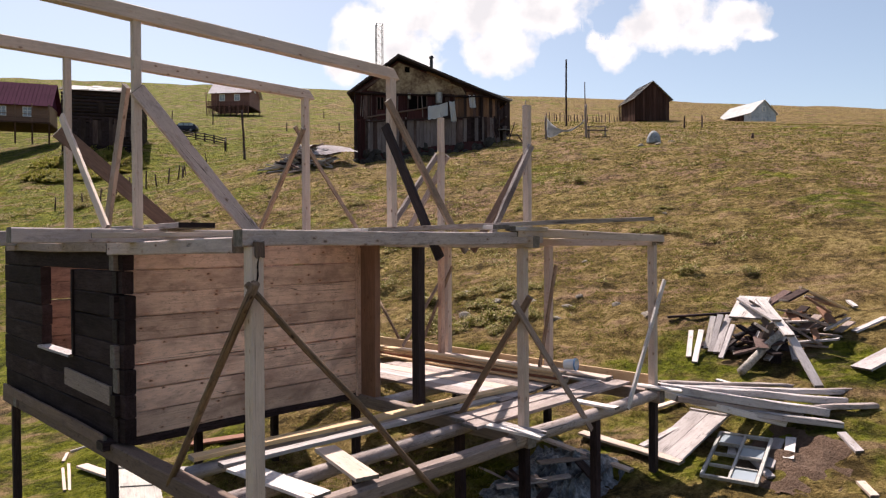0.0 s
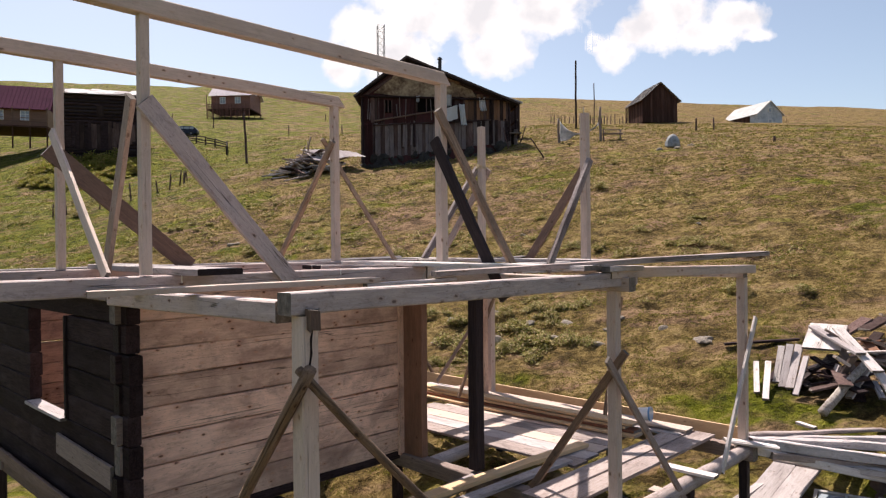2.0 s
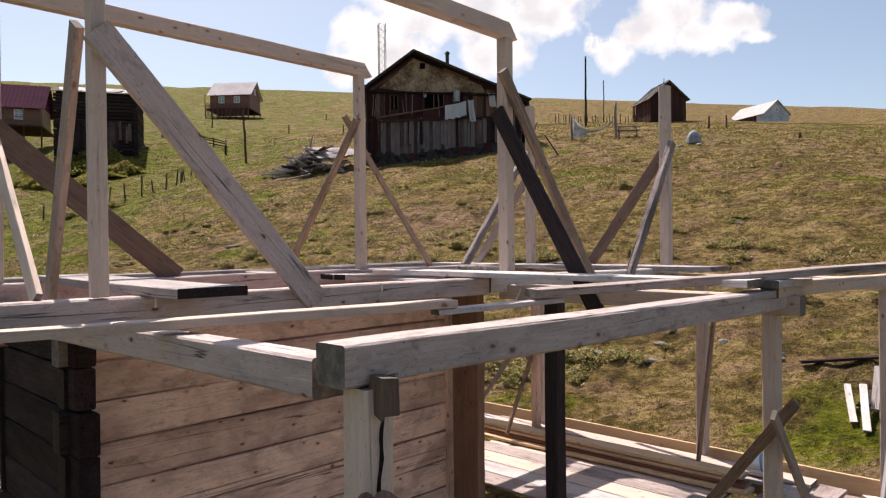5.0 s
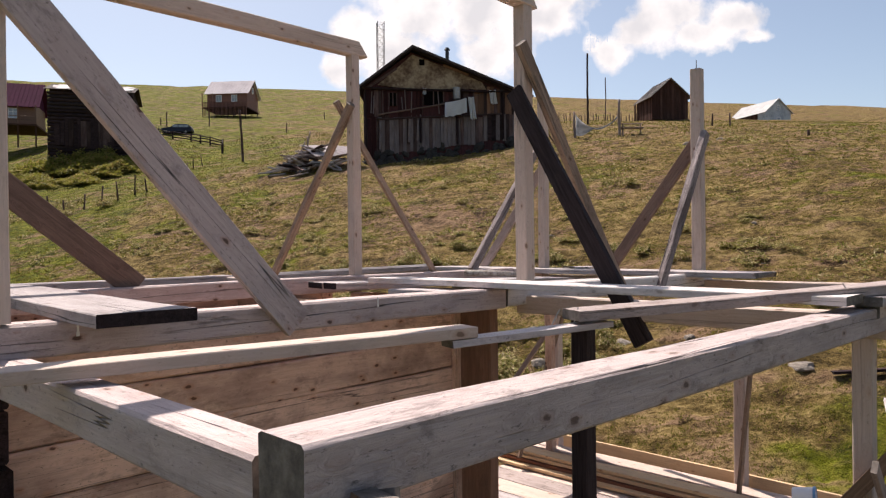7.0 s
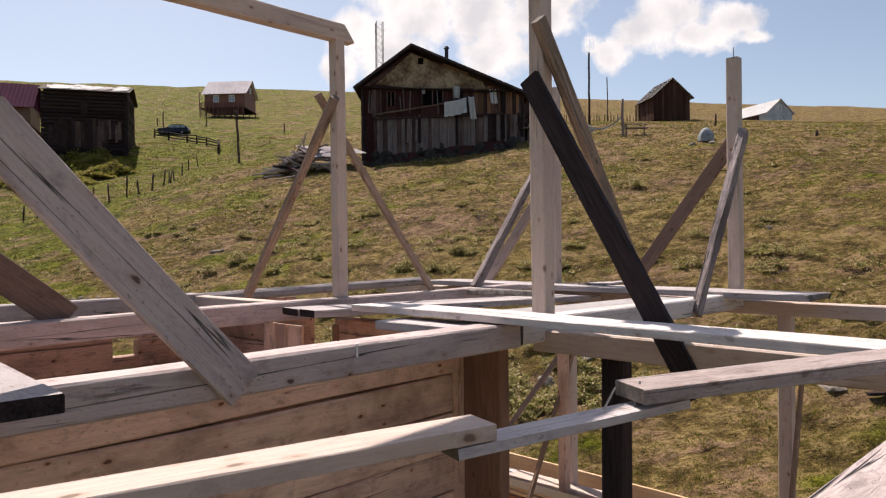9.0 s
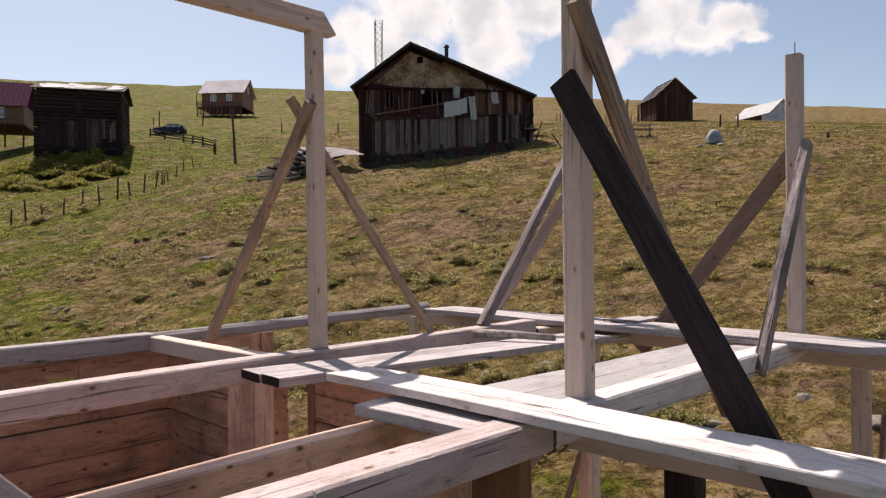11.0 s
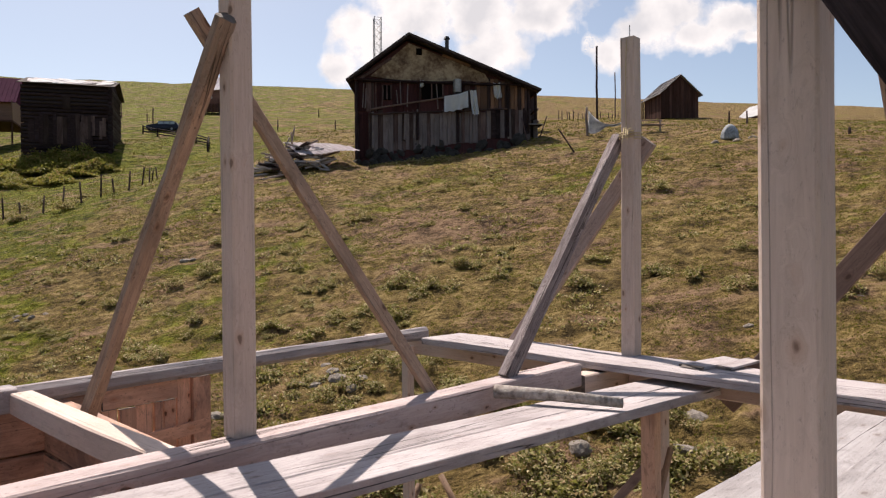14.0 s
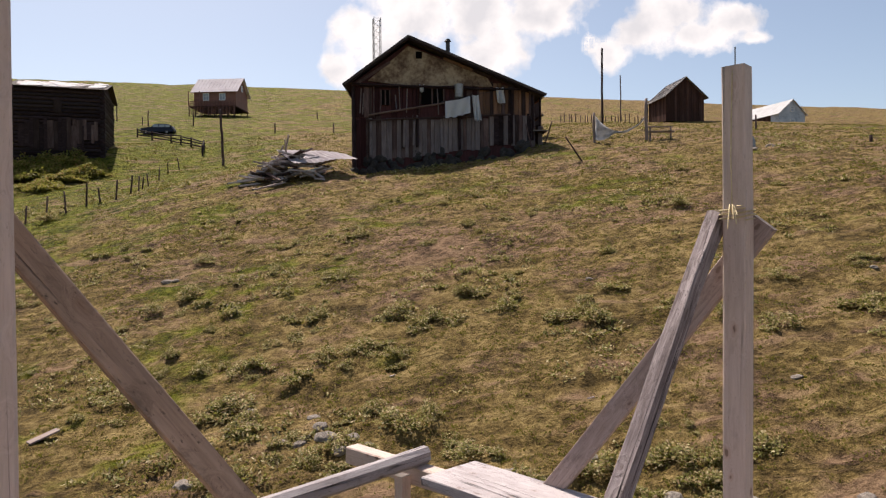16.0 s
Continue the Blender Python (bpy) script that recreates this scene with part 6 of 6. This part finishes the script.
HEAP = "old boards in the heap"
for a, b, w, m, l in (
        ((7.97, -0.86), (7.23, -1.13), 0.10, CHALK, (0.35, 0.05)),
        ((7.96, -1.09), (6.99, -1.37), 0.11, CHALK, (0.35, 0.05)),
        ((8.13, -1.29), (7.68, -1.32), 0.12, CHALK, (0.60, 0.10)),
        ((8.15, -1.44), (7.52, -1.49), 0.13, GREY, (0.65, 0.10)),
        ((8.32, -1.55), (7.41, -1.65), 0.14, GREY, (0.60, 0.10)),
        ((7.94, -1.78), (7.24, -1.80), 0.10, GREY, (0.60, 0.05)),
        ((8.55, -2.0), (7.88, -2.04), 0.64, CHALK, (0.98, 0.74)),
        ((8.37, -1.77), (7.57, -2.78), 0.20, GREY, (1.00, 0.90)),
        ((8.04, -2.07), (8.56, -3.31), 0.12, DUSK, (1.02, 0.20)),
        ((8.21, -2.23), (7.42, -3.07), 0.20, CHALK, (1.00, 0.72)),
        ((7.56, -2.99), (6.99, -3.70), 0.17, GREY, (0.70, 0.05)),
        ((8.69, -2.63), (9.25, -3.19), 0.18, DUSK, (0.70, 0.35)),
        ((8.46, -2.22), (8.82, -2.59), 0.35, OLDBOARD, (0.80, 1.05)),
        ((8.39, -2.62), (8.81, -2.89), 0.30, OLDBOARD, (1.00, 1.15)),
        ((8.99, -2.76), (9.92, -3.43), 0.08, PLY, (1.15, 0.50)),
        ((9.14, -2.79), (9.30, -3.27), 0.30, REDPINE, (0.90, 0.60)),
        ((9.31, -2.85), (9.96, -3.20), 0.25, DUSK, (0.85, 0.50)),
        ((7.54, -2.58), (8.09, -2.74), 0.13, GREY, (0.10, 0.40)),
        ((8.39, -2.78), (7.75, -3.06), 0.10, GREY, (0.10, 0.05)),
        ((7.62, -2.33), (7.77, -2.53), 0.20, CHALK, (0.80, 0.60)),
        ((8.84, 0.14), (9.74, -1.11), 0.13, OLDLOG, (0.10, 0.15)),
        ((9.94, -3.53), (10.83, -3.94), 0.14, GREY, (0.05, 0.08)),
        ((8.03, -4.10), (9.17, -4.59), 0.42, GREY, (0.05, 0.15)),
        ((6.38, -2.08), (6.29, -2.42), 0.10, CHALK, (0.10, 0.10)),
        ((11.57, -3.02), (11.17, -3.29), 0.10, CHALK, (0.05, 0.10)),
        ((8.38, -2.17), (8.02, -2.57), 0.14, DUSK, (0.70, 0.30)),
        ((7.81, -2.09), (7.81, -2.37), 0.16, OLDLOG, (0.40, 0.10)),
        ((7.86, -2.35), (7.76, -2.22), 0.16, GREY, (0.50, 0.10)),
        ((7.77, -2.61), (7.87, -2.35), 0.20, DUSK, (0.80, 0.20)),):
    lying("plank", a, b, w, 0.045, m, "weathered board tossed on the heap", HEAP, l, ragged=0.03)
# the low dark core of the heap, and the red-brown litter beside it
for cx, cy, sx, sy, count, high, stuff in ((8.0, -2.15, 0.26, 0.36, 26, 0.5, (OLDLOG, CHAR, OLDLOG, DUSK, OLDBOARD)), (9.35, -2.85, 0.42, 0.32, 26, 0.6, (REDPINE, DUSK, OLDBOARD, REDPINE, GREY, DUSK))):
    for k in range(count):
        c = Vector((rng.gauss(cx, sx), rng.gauss(cy, sy)))
        d = Vector((rng.gauss(0, 1), rng.gauss(0, 1))).normalized() * rng.uniform(0.2, 0.5)
        h = high * max(0.05, 1 - ((c.x - cx) / 1.1) ** 2 - ((c.y - cy) / 1.0) ** 2) * rng.uniform(0.1, 0.95)
        lying("plank", c - d, c + d, rng.uniform(0.1, 0.24), 0.04, rng.choice(stuff), "broken old board in the heap", HEAP, (max(0.03, h - rng.uniform(0, 0.25)), h + rng.uniform(0, 0.12)), ragged=0.05)
log = pole("birch_log", Vector((6.83, -2.35, ground_z(6.83, -2.35) + 0.07)), Vector((8.05, -2.73, ground_z(8.05, -2.73) + 0.5)), 0.085, 0.072, BARK)
tagged(log, "pale barked log leaning on the heap", "log", HEAP)

# long squared timbers from the deck's corner out over the grass
LONG = "long timbers beside the deck"
for a, b, w, h, m in (((3.0, -2.24, 0.06), (3.42, -2.78, -0.03), 0.17, 0.04, CHALK), ((3.12, -2.35, -0.02), (5.36, -3.62, -0.74), 0.15, 0.11, CHALK), ((3.35, -2.40, 0.0), (6.15, -4.04, -0.64), 0.16, 0.13, GREY),
                      ((3.6, -2.30, 0.0), (7.05, -3.25, -0.44), 0.10, 0.05, WANEY), ((3.7, -2.36, -0.06), (6.75, -4.18, -0.53), 0.15, 0.11, GREY), ((3.9, -2.32, -0.10), (7.1, -4.05, -0.44), 0.12, 0.08, GREY),
                      ((4.1, -2.42, -0.10), (5.85, -3.28, -0.33), 0.20, 0.045, CHALK), ((4.3, -2.85, -0.40), (5.95, -4.32, -0.76), 0.14, 0.10, GREY), ((3.5, -2.62, -0.16), (5.9, -3.72, -0.70), 0.13, 0.09, DUSK),
                      ((4.9, -2.75, -0.28), (7.3, -4.16, -0.42), 0.11, 0.07, WANEY), ((5.1, -3.2, -0.55), (6.9, -4.62, -0.55), 0.12, 0.09, WANEY), ((4.5, -2.35, -0.14), (6.4, -3.0, -0.36), 0.13, 0.05, GREY)):
    tagged(timber("squared_timber", a, b, w, h, m, wave=0.012, bevel=0.012, ragged=0.03), "long weathered squared timber sloping from the deck", "timber", LONG)

# a boarded panel, a window frame and odd boards
PANEL = pose(3.65, -2.3, ground_z(3.65, -2.3))
panel = thing("board_panel", PANEL, "old pale boarded panel lying in the grass", "panel")
for k in range(2):
    lo, hi = Vector((3.56, -2.235 - 0.325 * k, -1.13)), Vector((5.13, -2.32 - 0.33 * k, -0.72))
    timber("panel_board", lo, hi, 0.325, 0.035, GREY, panel, wave=0.0015)
for p, q in (((3.60, -2.07, -1.155), (3.60, -2.72, -1.155)), ((5.10, -2.14, -0.70), (5.10, -2.83, -0.70))):
    timber("batten", p, q, 0.06, 0.03, GREY, panel)

WIN = along((3.38, -3.5, ground_z(3.38, -3.5) + 0.1), (4.7, -3.25, ground_z(4.7, -3.25) + 0.16))
sash = thing("window_sash", WIN, "old white-painted window sash with broken panes lying tilted", "window frame")
for x0, x1, y0, y1 in ((0, 1.42, -0.4, -0.355), (0, 1.42, 0.355, 0.4), (0, 0.045, -0.355, 0.355), (1.375, 1.42, -0.355, 0.355), (0.045, 1.375, -0.018, 0.018),
                       (0.35, 0.374, -0.34, -0.025), (0.70, 0.724, -0.34, -0.025), (1.04, 1.064, -0.34, -0.025), (0.35, 0.374, 0.025, 0.34), (0.70, 0.724, 0.025, 0.34), (1.04, 1.064, 0.025, 0.34)):
    bm = bmesh.new()
    add_box(bm, (x0, y0, -0.025), (x1, y1, 0.025), 0.003)
    part("sash_bar", bm, OLDPAINT, sash)
for k, (x0, y0) in enumerate(((0.06, -0.34), (1.075, 0.025), (0.735, -0.34))):
    bm = bmesh.new()
    add_box(bm, (x0, y0, -0.004), (x0 + 0.29, y0 + 0.315, 0.0))
    part("pane", bm, PANE, sash, "grimy pane")

bm = bmesh.new()
bmesh.ops.create_grid(bm, x_segments=30, y_segments=24, size=1.0)
for q in bm.verts:
    c = q.co.copy()
    r = c.length + 0.25 * noise.noise(c * 2.5)
    w = Vector((4.62 + c.x * 1.0, -4.0 + c.y * 0.75, 0))
    q.co = Vector((w.x, w.y, ground_z(w.x, w.y) + 0.06 * max(0, 1 - r) - 0.12 * max(0, r - 0.9) + 0.05 * noise.noise(w * 3.0)))
bmesh.ops.delete(bm, geom=[f for f in bm.faces if (f.calc_center_median() - Vector((4.62, -4.0, f.calc_center_median().z))).length > 1.0 + 0.18 * noise.noise(f.calc_center_median() * 2.2)], context="FACES")
tagged(new("bare_soil", mesh_of("bare_soil", bm, SOIL, smooth=True)), "patch of freshly dug brown soil", "soil", kind="structure")

ODD = "odd boards in the grass"
for a, b, w, m in (((3.45, -0.95), (3.5, -2.75), 0.22, NEW), ((3.6, -2.0), (5.2, -2.35), 0.12, GREY), ((2.95, -0.55), (2.95, -2.2), 0.13, NEW), ((5.15, -3.62), (4.15, -3.78), 0.16, GREY), ((5.22, -3.78), (4.45, -3.98), 0.15, CHALK), ((4.95, -2.98), (4.2, -3.22), 0.13, CHALK), ((4.6, -3.1), (4.0, -3.9), 0.13, GREY),
                   ((5.6, -4.4), (5.25, -4.75), 0.14, GREY), ((4.4, -4.95), (4.1, -5.2), 0.12, NEW),
                   ((-2.47, 6.4), (-2.76, 5.36), 0.05, NEW), ((-2.35, 6.48), (-2.68, 5.36), 0.05, NEW), ((-2.14, 7.2), (-2.34, 6.81), 0.06, NEW), ((-1.6, 7.0), (-2.1, 7.2), 0.04, GREY), ((-2.22, 6.17), (-1.95, 4.9), 0.2, NEW), ((-1.82, 5.89), (-1.6, 4.3), 0.17, GREY), ((-1.5, 4.6), (-0.4, 3.2), 0.22, GREY), ((-0.6, 5.2), (0.3, 4.2), 0.3, RUST),
                   ((6.3, 6.6), (6.7, 6.2), 0.05, NEW), ((5.0, -1.5), (5.5, -1.8), 0.14, NEW)):
    lying("plank", a, b, w, 0.04, m, "old board lying in the grass", ODD, 0.06, ragged=0.02)
lying("plank", world_xy(13.5, -8.6), world_xy(13.9, -8.25), 0.22, 0.03, DUSK, "loose grey scrap of board in the grass", ODD, (0.04, 0.14))
for k in range(4):
    u, v = rng.uniform(8, 16), rng.uniform(-3, 8)
    x, y = world_xy(u, v)
    lying("chip", (x, y), (x + rng.uniform(-0.15, 0.15), y + rng.uniform(0.04, 0.12)), 0.035, 0.015, WANEY, "small pale wood chip in the grass", "wood chips", 0.03)

# heap of plastic sheet and rubbish below the deck
bm = bmesh.new()
bmesh.ops.create_grid(bm, x_segments=44, y_segments=30, size=1.0)
for q in bm.verts:
    c = q.co.copy()
    w = Vector((2.1 + c.x * 1.05, -1.35 + c.y * 0.75, 0))
    crumple = 0.13 * abs(noise.noise(c * 3.2)) + 0.08 * abs(noise.noise(c * 7.5))
    q.co = Vector((w.x, w.y, ground_z(w.x, w.y) + 0.02 + (0.05 + crumple) * max(0, 1 - c.length ** 2) + crumple - 0.15 * max(0, c.length - 0.85)))
tagged(new("plastic_sheet", mesh_of("plastic_sheet", bm, TARP)), "crumpled grey plastic sheet heaped under the deck", "plastic sheet")
for k in range(9):
    a = Vector((rng.uniform(0.6, 2.8), rng.uniform(-2.2, -0.4), 0))
    b = a + Vector((rng.uniform(-0.8, 0.8), rng.uniform(-0.8, 0.8), 0))
    lying("plank", a.xy, b.xy, 0.14, 0.03, rng.choice((GREY, DUSK, OLDLOG)), "dark board leaning under the deck", "boards under the deck", (rng.uniform(0.05, 0.3), rng.uniform(0.05, 0.4)))

# straw cord wound round the free post, with loose ends, and one run up to its top
cord = thing("cord", pose(3.205, 2.125, 4.02), "thin straw cord tied round the free post", "cord")


def cord_run(points, r=0.004):
    cu = bpy.data.curves.new("strand", "CURVE")
    cu.dimensions, cu.bevel_depth, cu.bevel_resolution = "3D", r, 1
    sp = cu.splines.new("POLY")
    sp.points.add(len(points) - 1)
    for q, c in zip(sp.points, points):
        q.co = (*c, 1)
    cu.materials.append(CORD)
    ob = new("strand", cu)
    ob.parent = cord
    return ob


for k in range(3):
    h, e = 0.02 * k - 0.01, 0.062
    cord_run([(-e, -e, h), (e, -e, h + 0.012), (e, e, h + 0.02), (-e, e, h + 0.008), (-e, -e, h + 0.018)])
for k in range(6):
    a = rng.uniform(2.2, 4.2)
    cord_run([(-0.06, 0.0, 0.02), (-0.06 + 0.05 * math.cos(a), 0.04 * math.sin(a), 0.02 + rng.uniform(0.0, 0.05)), (-0.06 + 0.09 * math.cos(a), 0.08 * math.sin(a), rng.uniform(-0.09, 0.06))], 0.003)
cord_run([(-0.063, 0.0, 0.02), (-0.066, 0.004, 0.3), (-0.064, 0.0, 0.55), (-0.05, 0.0, 0.735)], 0.003)
nail = tagged(timber("nail", (3.22, 2.14, 4.74), (3.22, 2.14, 4.86), 0.006, 0.006, STEEL, up=(0, 1, 0)), "long steel nail sticking up from post", "nail")
nail = tagged(timber("nail", (3.2, 0.0, 4.70), (3.2, 0.0, 4.80), 0.006, 0.006, STEEL, up=(0, 1, 0)), "long steel nail sticking up from post", "nail")

# long nails bent over at the plank ends
for x, y, z, dx, dy in ((-1.82, -1.53, 2.385, 0.02, -0.03), (-1.70, -1.57, 2.385, 0.035, 0.0), (-0.36, -2.38, 2.46, -0.02, 0.03), (0.12, -2.44, 2.45, 0.03, 0.02)):
    tagged(timber("nail", (x, y, z), (x + dx, y + dy, z + 0.07), 0.005, 0.005, STEEL, up=(0, 1, 0), wave=0.0), "bent steel nail standing out of plank", "nail", "bent nails")
# paint that ran down the beams' faces
for x, y, z, tall in ((-1.62, -0.0875, 2.435, 0.055), (-2.55, 2.158, 2.445, 0.07), (-0.9, 2.158, 2.448, 0.05), (-3.35, -0.0875, 2.44, 0.06)):
    bm = bmesh.new()
    add_box(bm, (x - 0.004, y - 0.0015, z - tall), (x + 0.004, y + 0.004, z), 0.0008)
    add_box(bm, (x - 0.0065, y - 0.002, z - tall - 0.008), (x + 0.0065, y + 0.004, z - tall + 0.012), 0.0008)
    part("paint_drip", bm, PAINT, house, "dried white drip")
# dark tar run down the porch post
bm = bmesh.new()
rows = []
for k in range(13):
    z, w = 2.22 - 0.034 * k, 0.0025 + 0.0045 * math.sin(math.pi * (k + 0.5) / 13) + 0.0015 * math.sin(k * 2.3)
    xx = -3.565 - 0.035 * (k / 12) ** 0.7 + 0.004 * math.sin(k * 1.3)
    rows.append([bm.verts.new((xx + sgn * w, yy, z)) for sgn in (-1, 1) for yy in (-2.355, -2.348)])
for r0, r1 in zip(rows, rows[1:]):
    for a, b in ((0, 2), (2, 3), (3, 1), (1, 0)):
        bm.faces.new((r0[a], r0[b], r1[b], r1[a]))
bm.faces.new([rows[0][k] for k in (0, 1, 3, 2)])
bm.faces.new([rows[-1][k] for k in (0, 2, 3, 1)])
bmesh.ops.recalc_face_normals(bm, faces=bm.faces)
part("tar_run", bm, OLDLOG, house, "dark run of tar on the post")

# a panelled door leaf thrown on the grass by the end wall
DX, DY = -1.98, 4.28
DOOR = along((DX - 0.25, DY - 0.75, ground_z(DX - 0.25, DY - 0.75) + 0.14), (DX + 0.25, DY + 0.75, ground_z(DX + 0.25, DY + 0.75) + 0.2), (0.1, -0.05, 1))
leaf = thing("old_door", DOOR, "old white panelled door leaf lying on the grass", "door")
bm = bmesh.new()
add_box(bm, (0, -0.36, -0.02), (1.6, 0.36, 0.01), 0.003)
part("slab", bm, OLDPAINT, leaf)
for x0, x1, y0, y1 in ((0, 0.12, -0.36, 0.36), (1.48, 1.6, -0.36, 0.36), (0.74, 0.86, -0.26, 0.26), (0.12, 1.48, -0.36, -0.26), (0.12, 1.48, 0.26, 0.36)):
    bm = bmesh.new()
    add_box(bm, (x0, y0, 0.013), (x1, y1, 0.03), 0.002)
    part("frame_rail", bm, OLDPAINT, leaf)
bm = bmesh.new()
add_box(bm, (0.76, 0.285, 0.03), (0.9, 0.315, 0.06), 0.003)
part("handle", bm, STEEL, leaf, "dull steel handle")


# ---- clouds: a far backdrop ----
def cloud(name, lobes, label):
    """A far sheet in the shape of a cumulus: lobes are (across, up, half width, half height) in metres at 3000 m."""
    m = bpy.data.materials.new(name)
    m.use_nodes = True
    nt = m.node_tree
    nt.nodes.remove(nt.nodes["Principled BSDF"])
    tc = nt.nodes.new("ShaderNodeTexCoord")
    pos = tc.outputs["Object"]
    big = node(nt, "ShaderNodeTexNoise", Scale=0.0075, Detail=8.0, Roughness=0.56)
    nt.links.new(pos, big.inputs["Vector"])
    sep = nt.nodes.new("ShaderNodeSeparateXYZ")
    nt.links.new(pos, sep.inputs[0])
    field = None
    for cx, cz, rx, rz in lobes:
        a = calc(nt, "MULTIPLY", calc(nt, "SUBTRACT", sep.outputs[0], cx), 1 / rx)
        b = calc(nt, "MULTIPLY", calc(nt, "SUBTRACT", sep.outputs[2], cz), 1 / rz)
        d = calc(nt, "SUBTRACT", 1.0, calc(nt, "SQRT", calc(nt, "ADD", calc(nt, "MULTIPLY", a, a), calc(nt, "MULTIPLY", b, b))))
        field = d if field is None else calc(nt, "SMOOTH_MAX", field, d)
    shape = calc(nt, "ADD", field, calc(nt, "MULTIPLY", calc(nt, "SUBTRACT", big.outputs["Fac"], 0.5), 1.7))
    alpha = ramp(nt, shape, [(0.0, (0, 0, 0)), (0.12, (0.3, 0.3, 0.3)), (0.42, (1, 1, 1))])
    fine = node(nt, "ShaderNodeTexNoise", Scale=0.0045, Detail=5.0, Roughness=0.5)
    nt.links.new(pos, fine.inputs["Vector"])
    colour = ramp(nt, calc(nt, "SUBTRACT", fine.outputs["Fac"], calc(nt, "MULTIPLY", shape, 0.12)), [(0.28, (0.70, 0.73, 0.78)), (0.5, (0.97, 0.98, 1.0))])
    glow = node(nt, "ShaderNodeEmission", Strength=CLOUD)
    nt.links.new(colour, glow.inputs["Color"])
    clear, both = nt.nodes.new("ShaderNodeBsdfTransparent"), nt.nodes.new("ShaderNodeMixShader")
    nt.links.new(alpha, both.inputs[0])
    nt.links.new(clear.outputs[0], both.inputs[1])
    nt.links.new(glow.outputs[0], both.inputs[2])
    nt.links.new(both.outputs[0], nt.nodes["Material Output"].inputs["Surface"])
    lo, hi = min(c[0] - 1.6 * c[2] for c in lobes), max(c[0] + 1.6 * c[2] for c in lobes)
    z0, z1 = min(c[1] - 1.6 * c[3] for c in lobes), max(c[1] + 1.6 * c[3] for c in lobes)
    bm = bmesh.new()
    step = 25.0
    made = {}

    def corner(i, j):
        if (i, j) not in made:
            made[i, j] = bm.verts.new((lo + i * step, 0, z0 + j * step))
        return made[i, j]

    for i in range(int((hi - lo) / step) + 1):
        for j in range(int((z1 - z0) / step) + 1):
            px, pz = lo + (i + 0.5) * step, z0 + (j + 0.5) * step
            if min(((px - c[0]) / c[2]) ** 2 + ((pz - c[1]) / c[3]) ** 2 for c in lobes) < 2.6:
                bm.faces.new((corner(i, j), corner(i + 1, j), corner(i + 1, j + 1), corner(i, j + 1)))
    ob = new("backdrop_" + name, mesh_of(name, bm, m))
    x, y = world_xy(3000, 0)
    ob.matrix_basis = pose(x, y, 0, 0, 0, -46.0)
    return tagged(ob, label, "cloud", kind="structure")


CLOUD = 0.66


def from_view(x, y, rx, ry):
    """Angles from the walk's middle, turned into metres at the backdrop."""
    k = 3000 / 1222
    return ((x - 784) * k, 3 + (433 - y) * k, rx * k, ry * k)


cloud("cloud_1", [from_view(*c) for c in ((640, 55, 60, 55), (605, 122, 40, 34), (690, 105, 95, 60), (740, 20, 110, 75), (850, 25, 120, 70), (880, 95, 75, 48), (965, 30, 80, 50), (1010, -10, 60, 40), (800, -90, 240, 70), (700, -60, 110, 60))], "large white cumulus cloud over the hill")
cloud("cloud_2", [from_view(*c) for c in ((1085, 95, 42, 36), (1140, 60, 60, 52), (1190, 25, 75, 45), (1240, 70, 70, 38), (1300, 45, 60, 42), (1335, 72, 40, 16), (1050, 85, 22, 22))], "smaller white cumulus cloud over the hill")
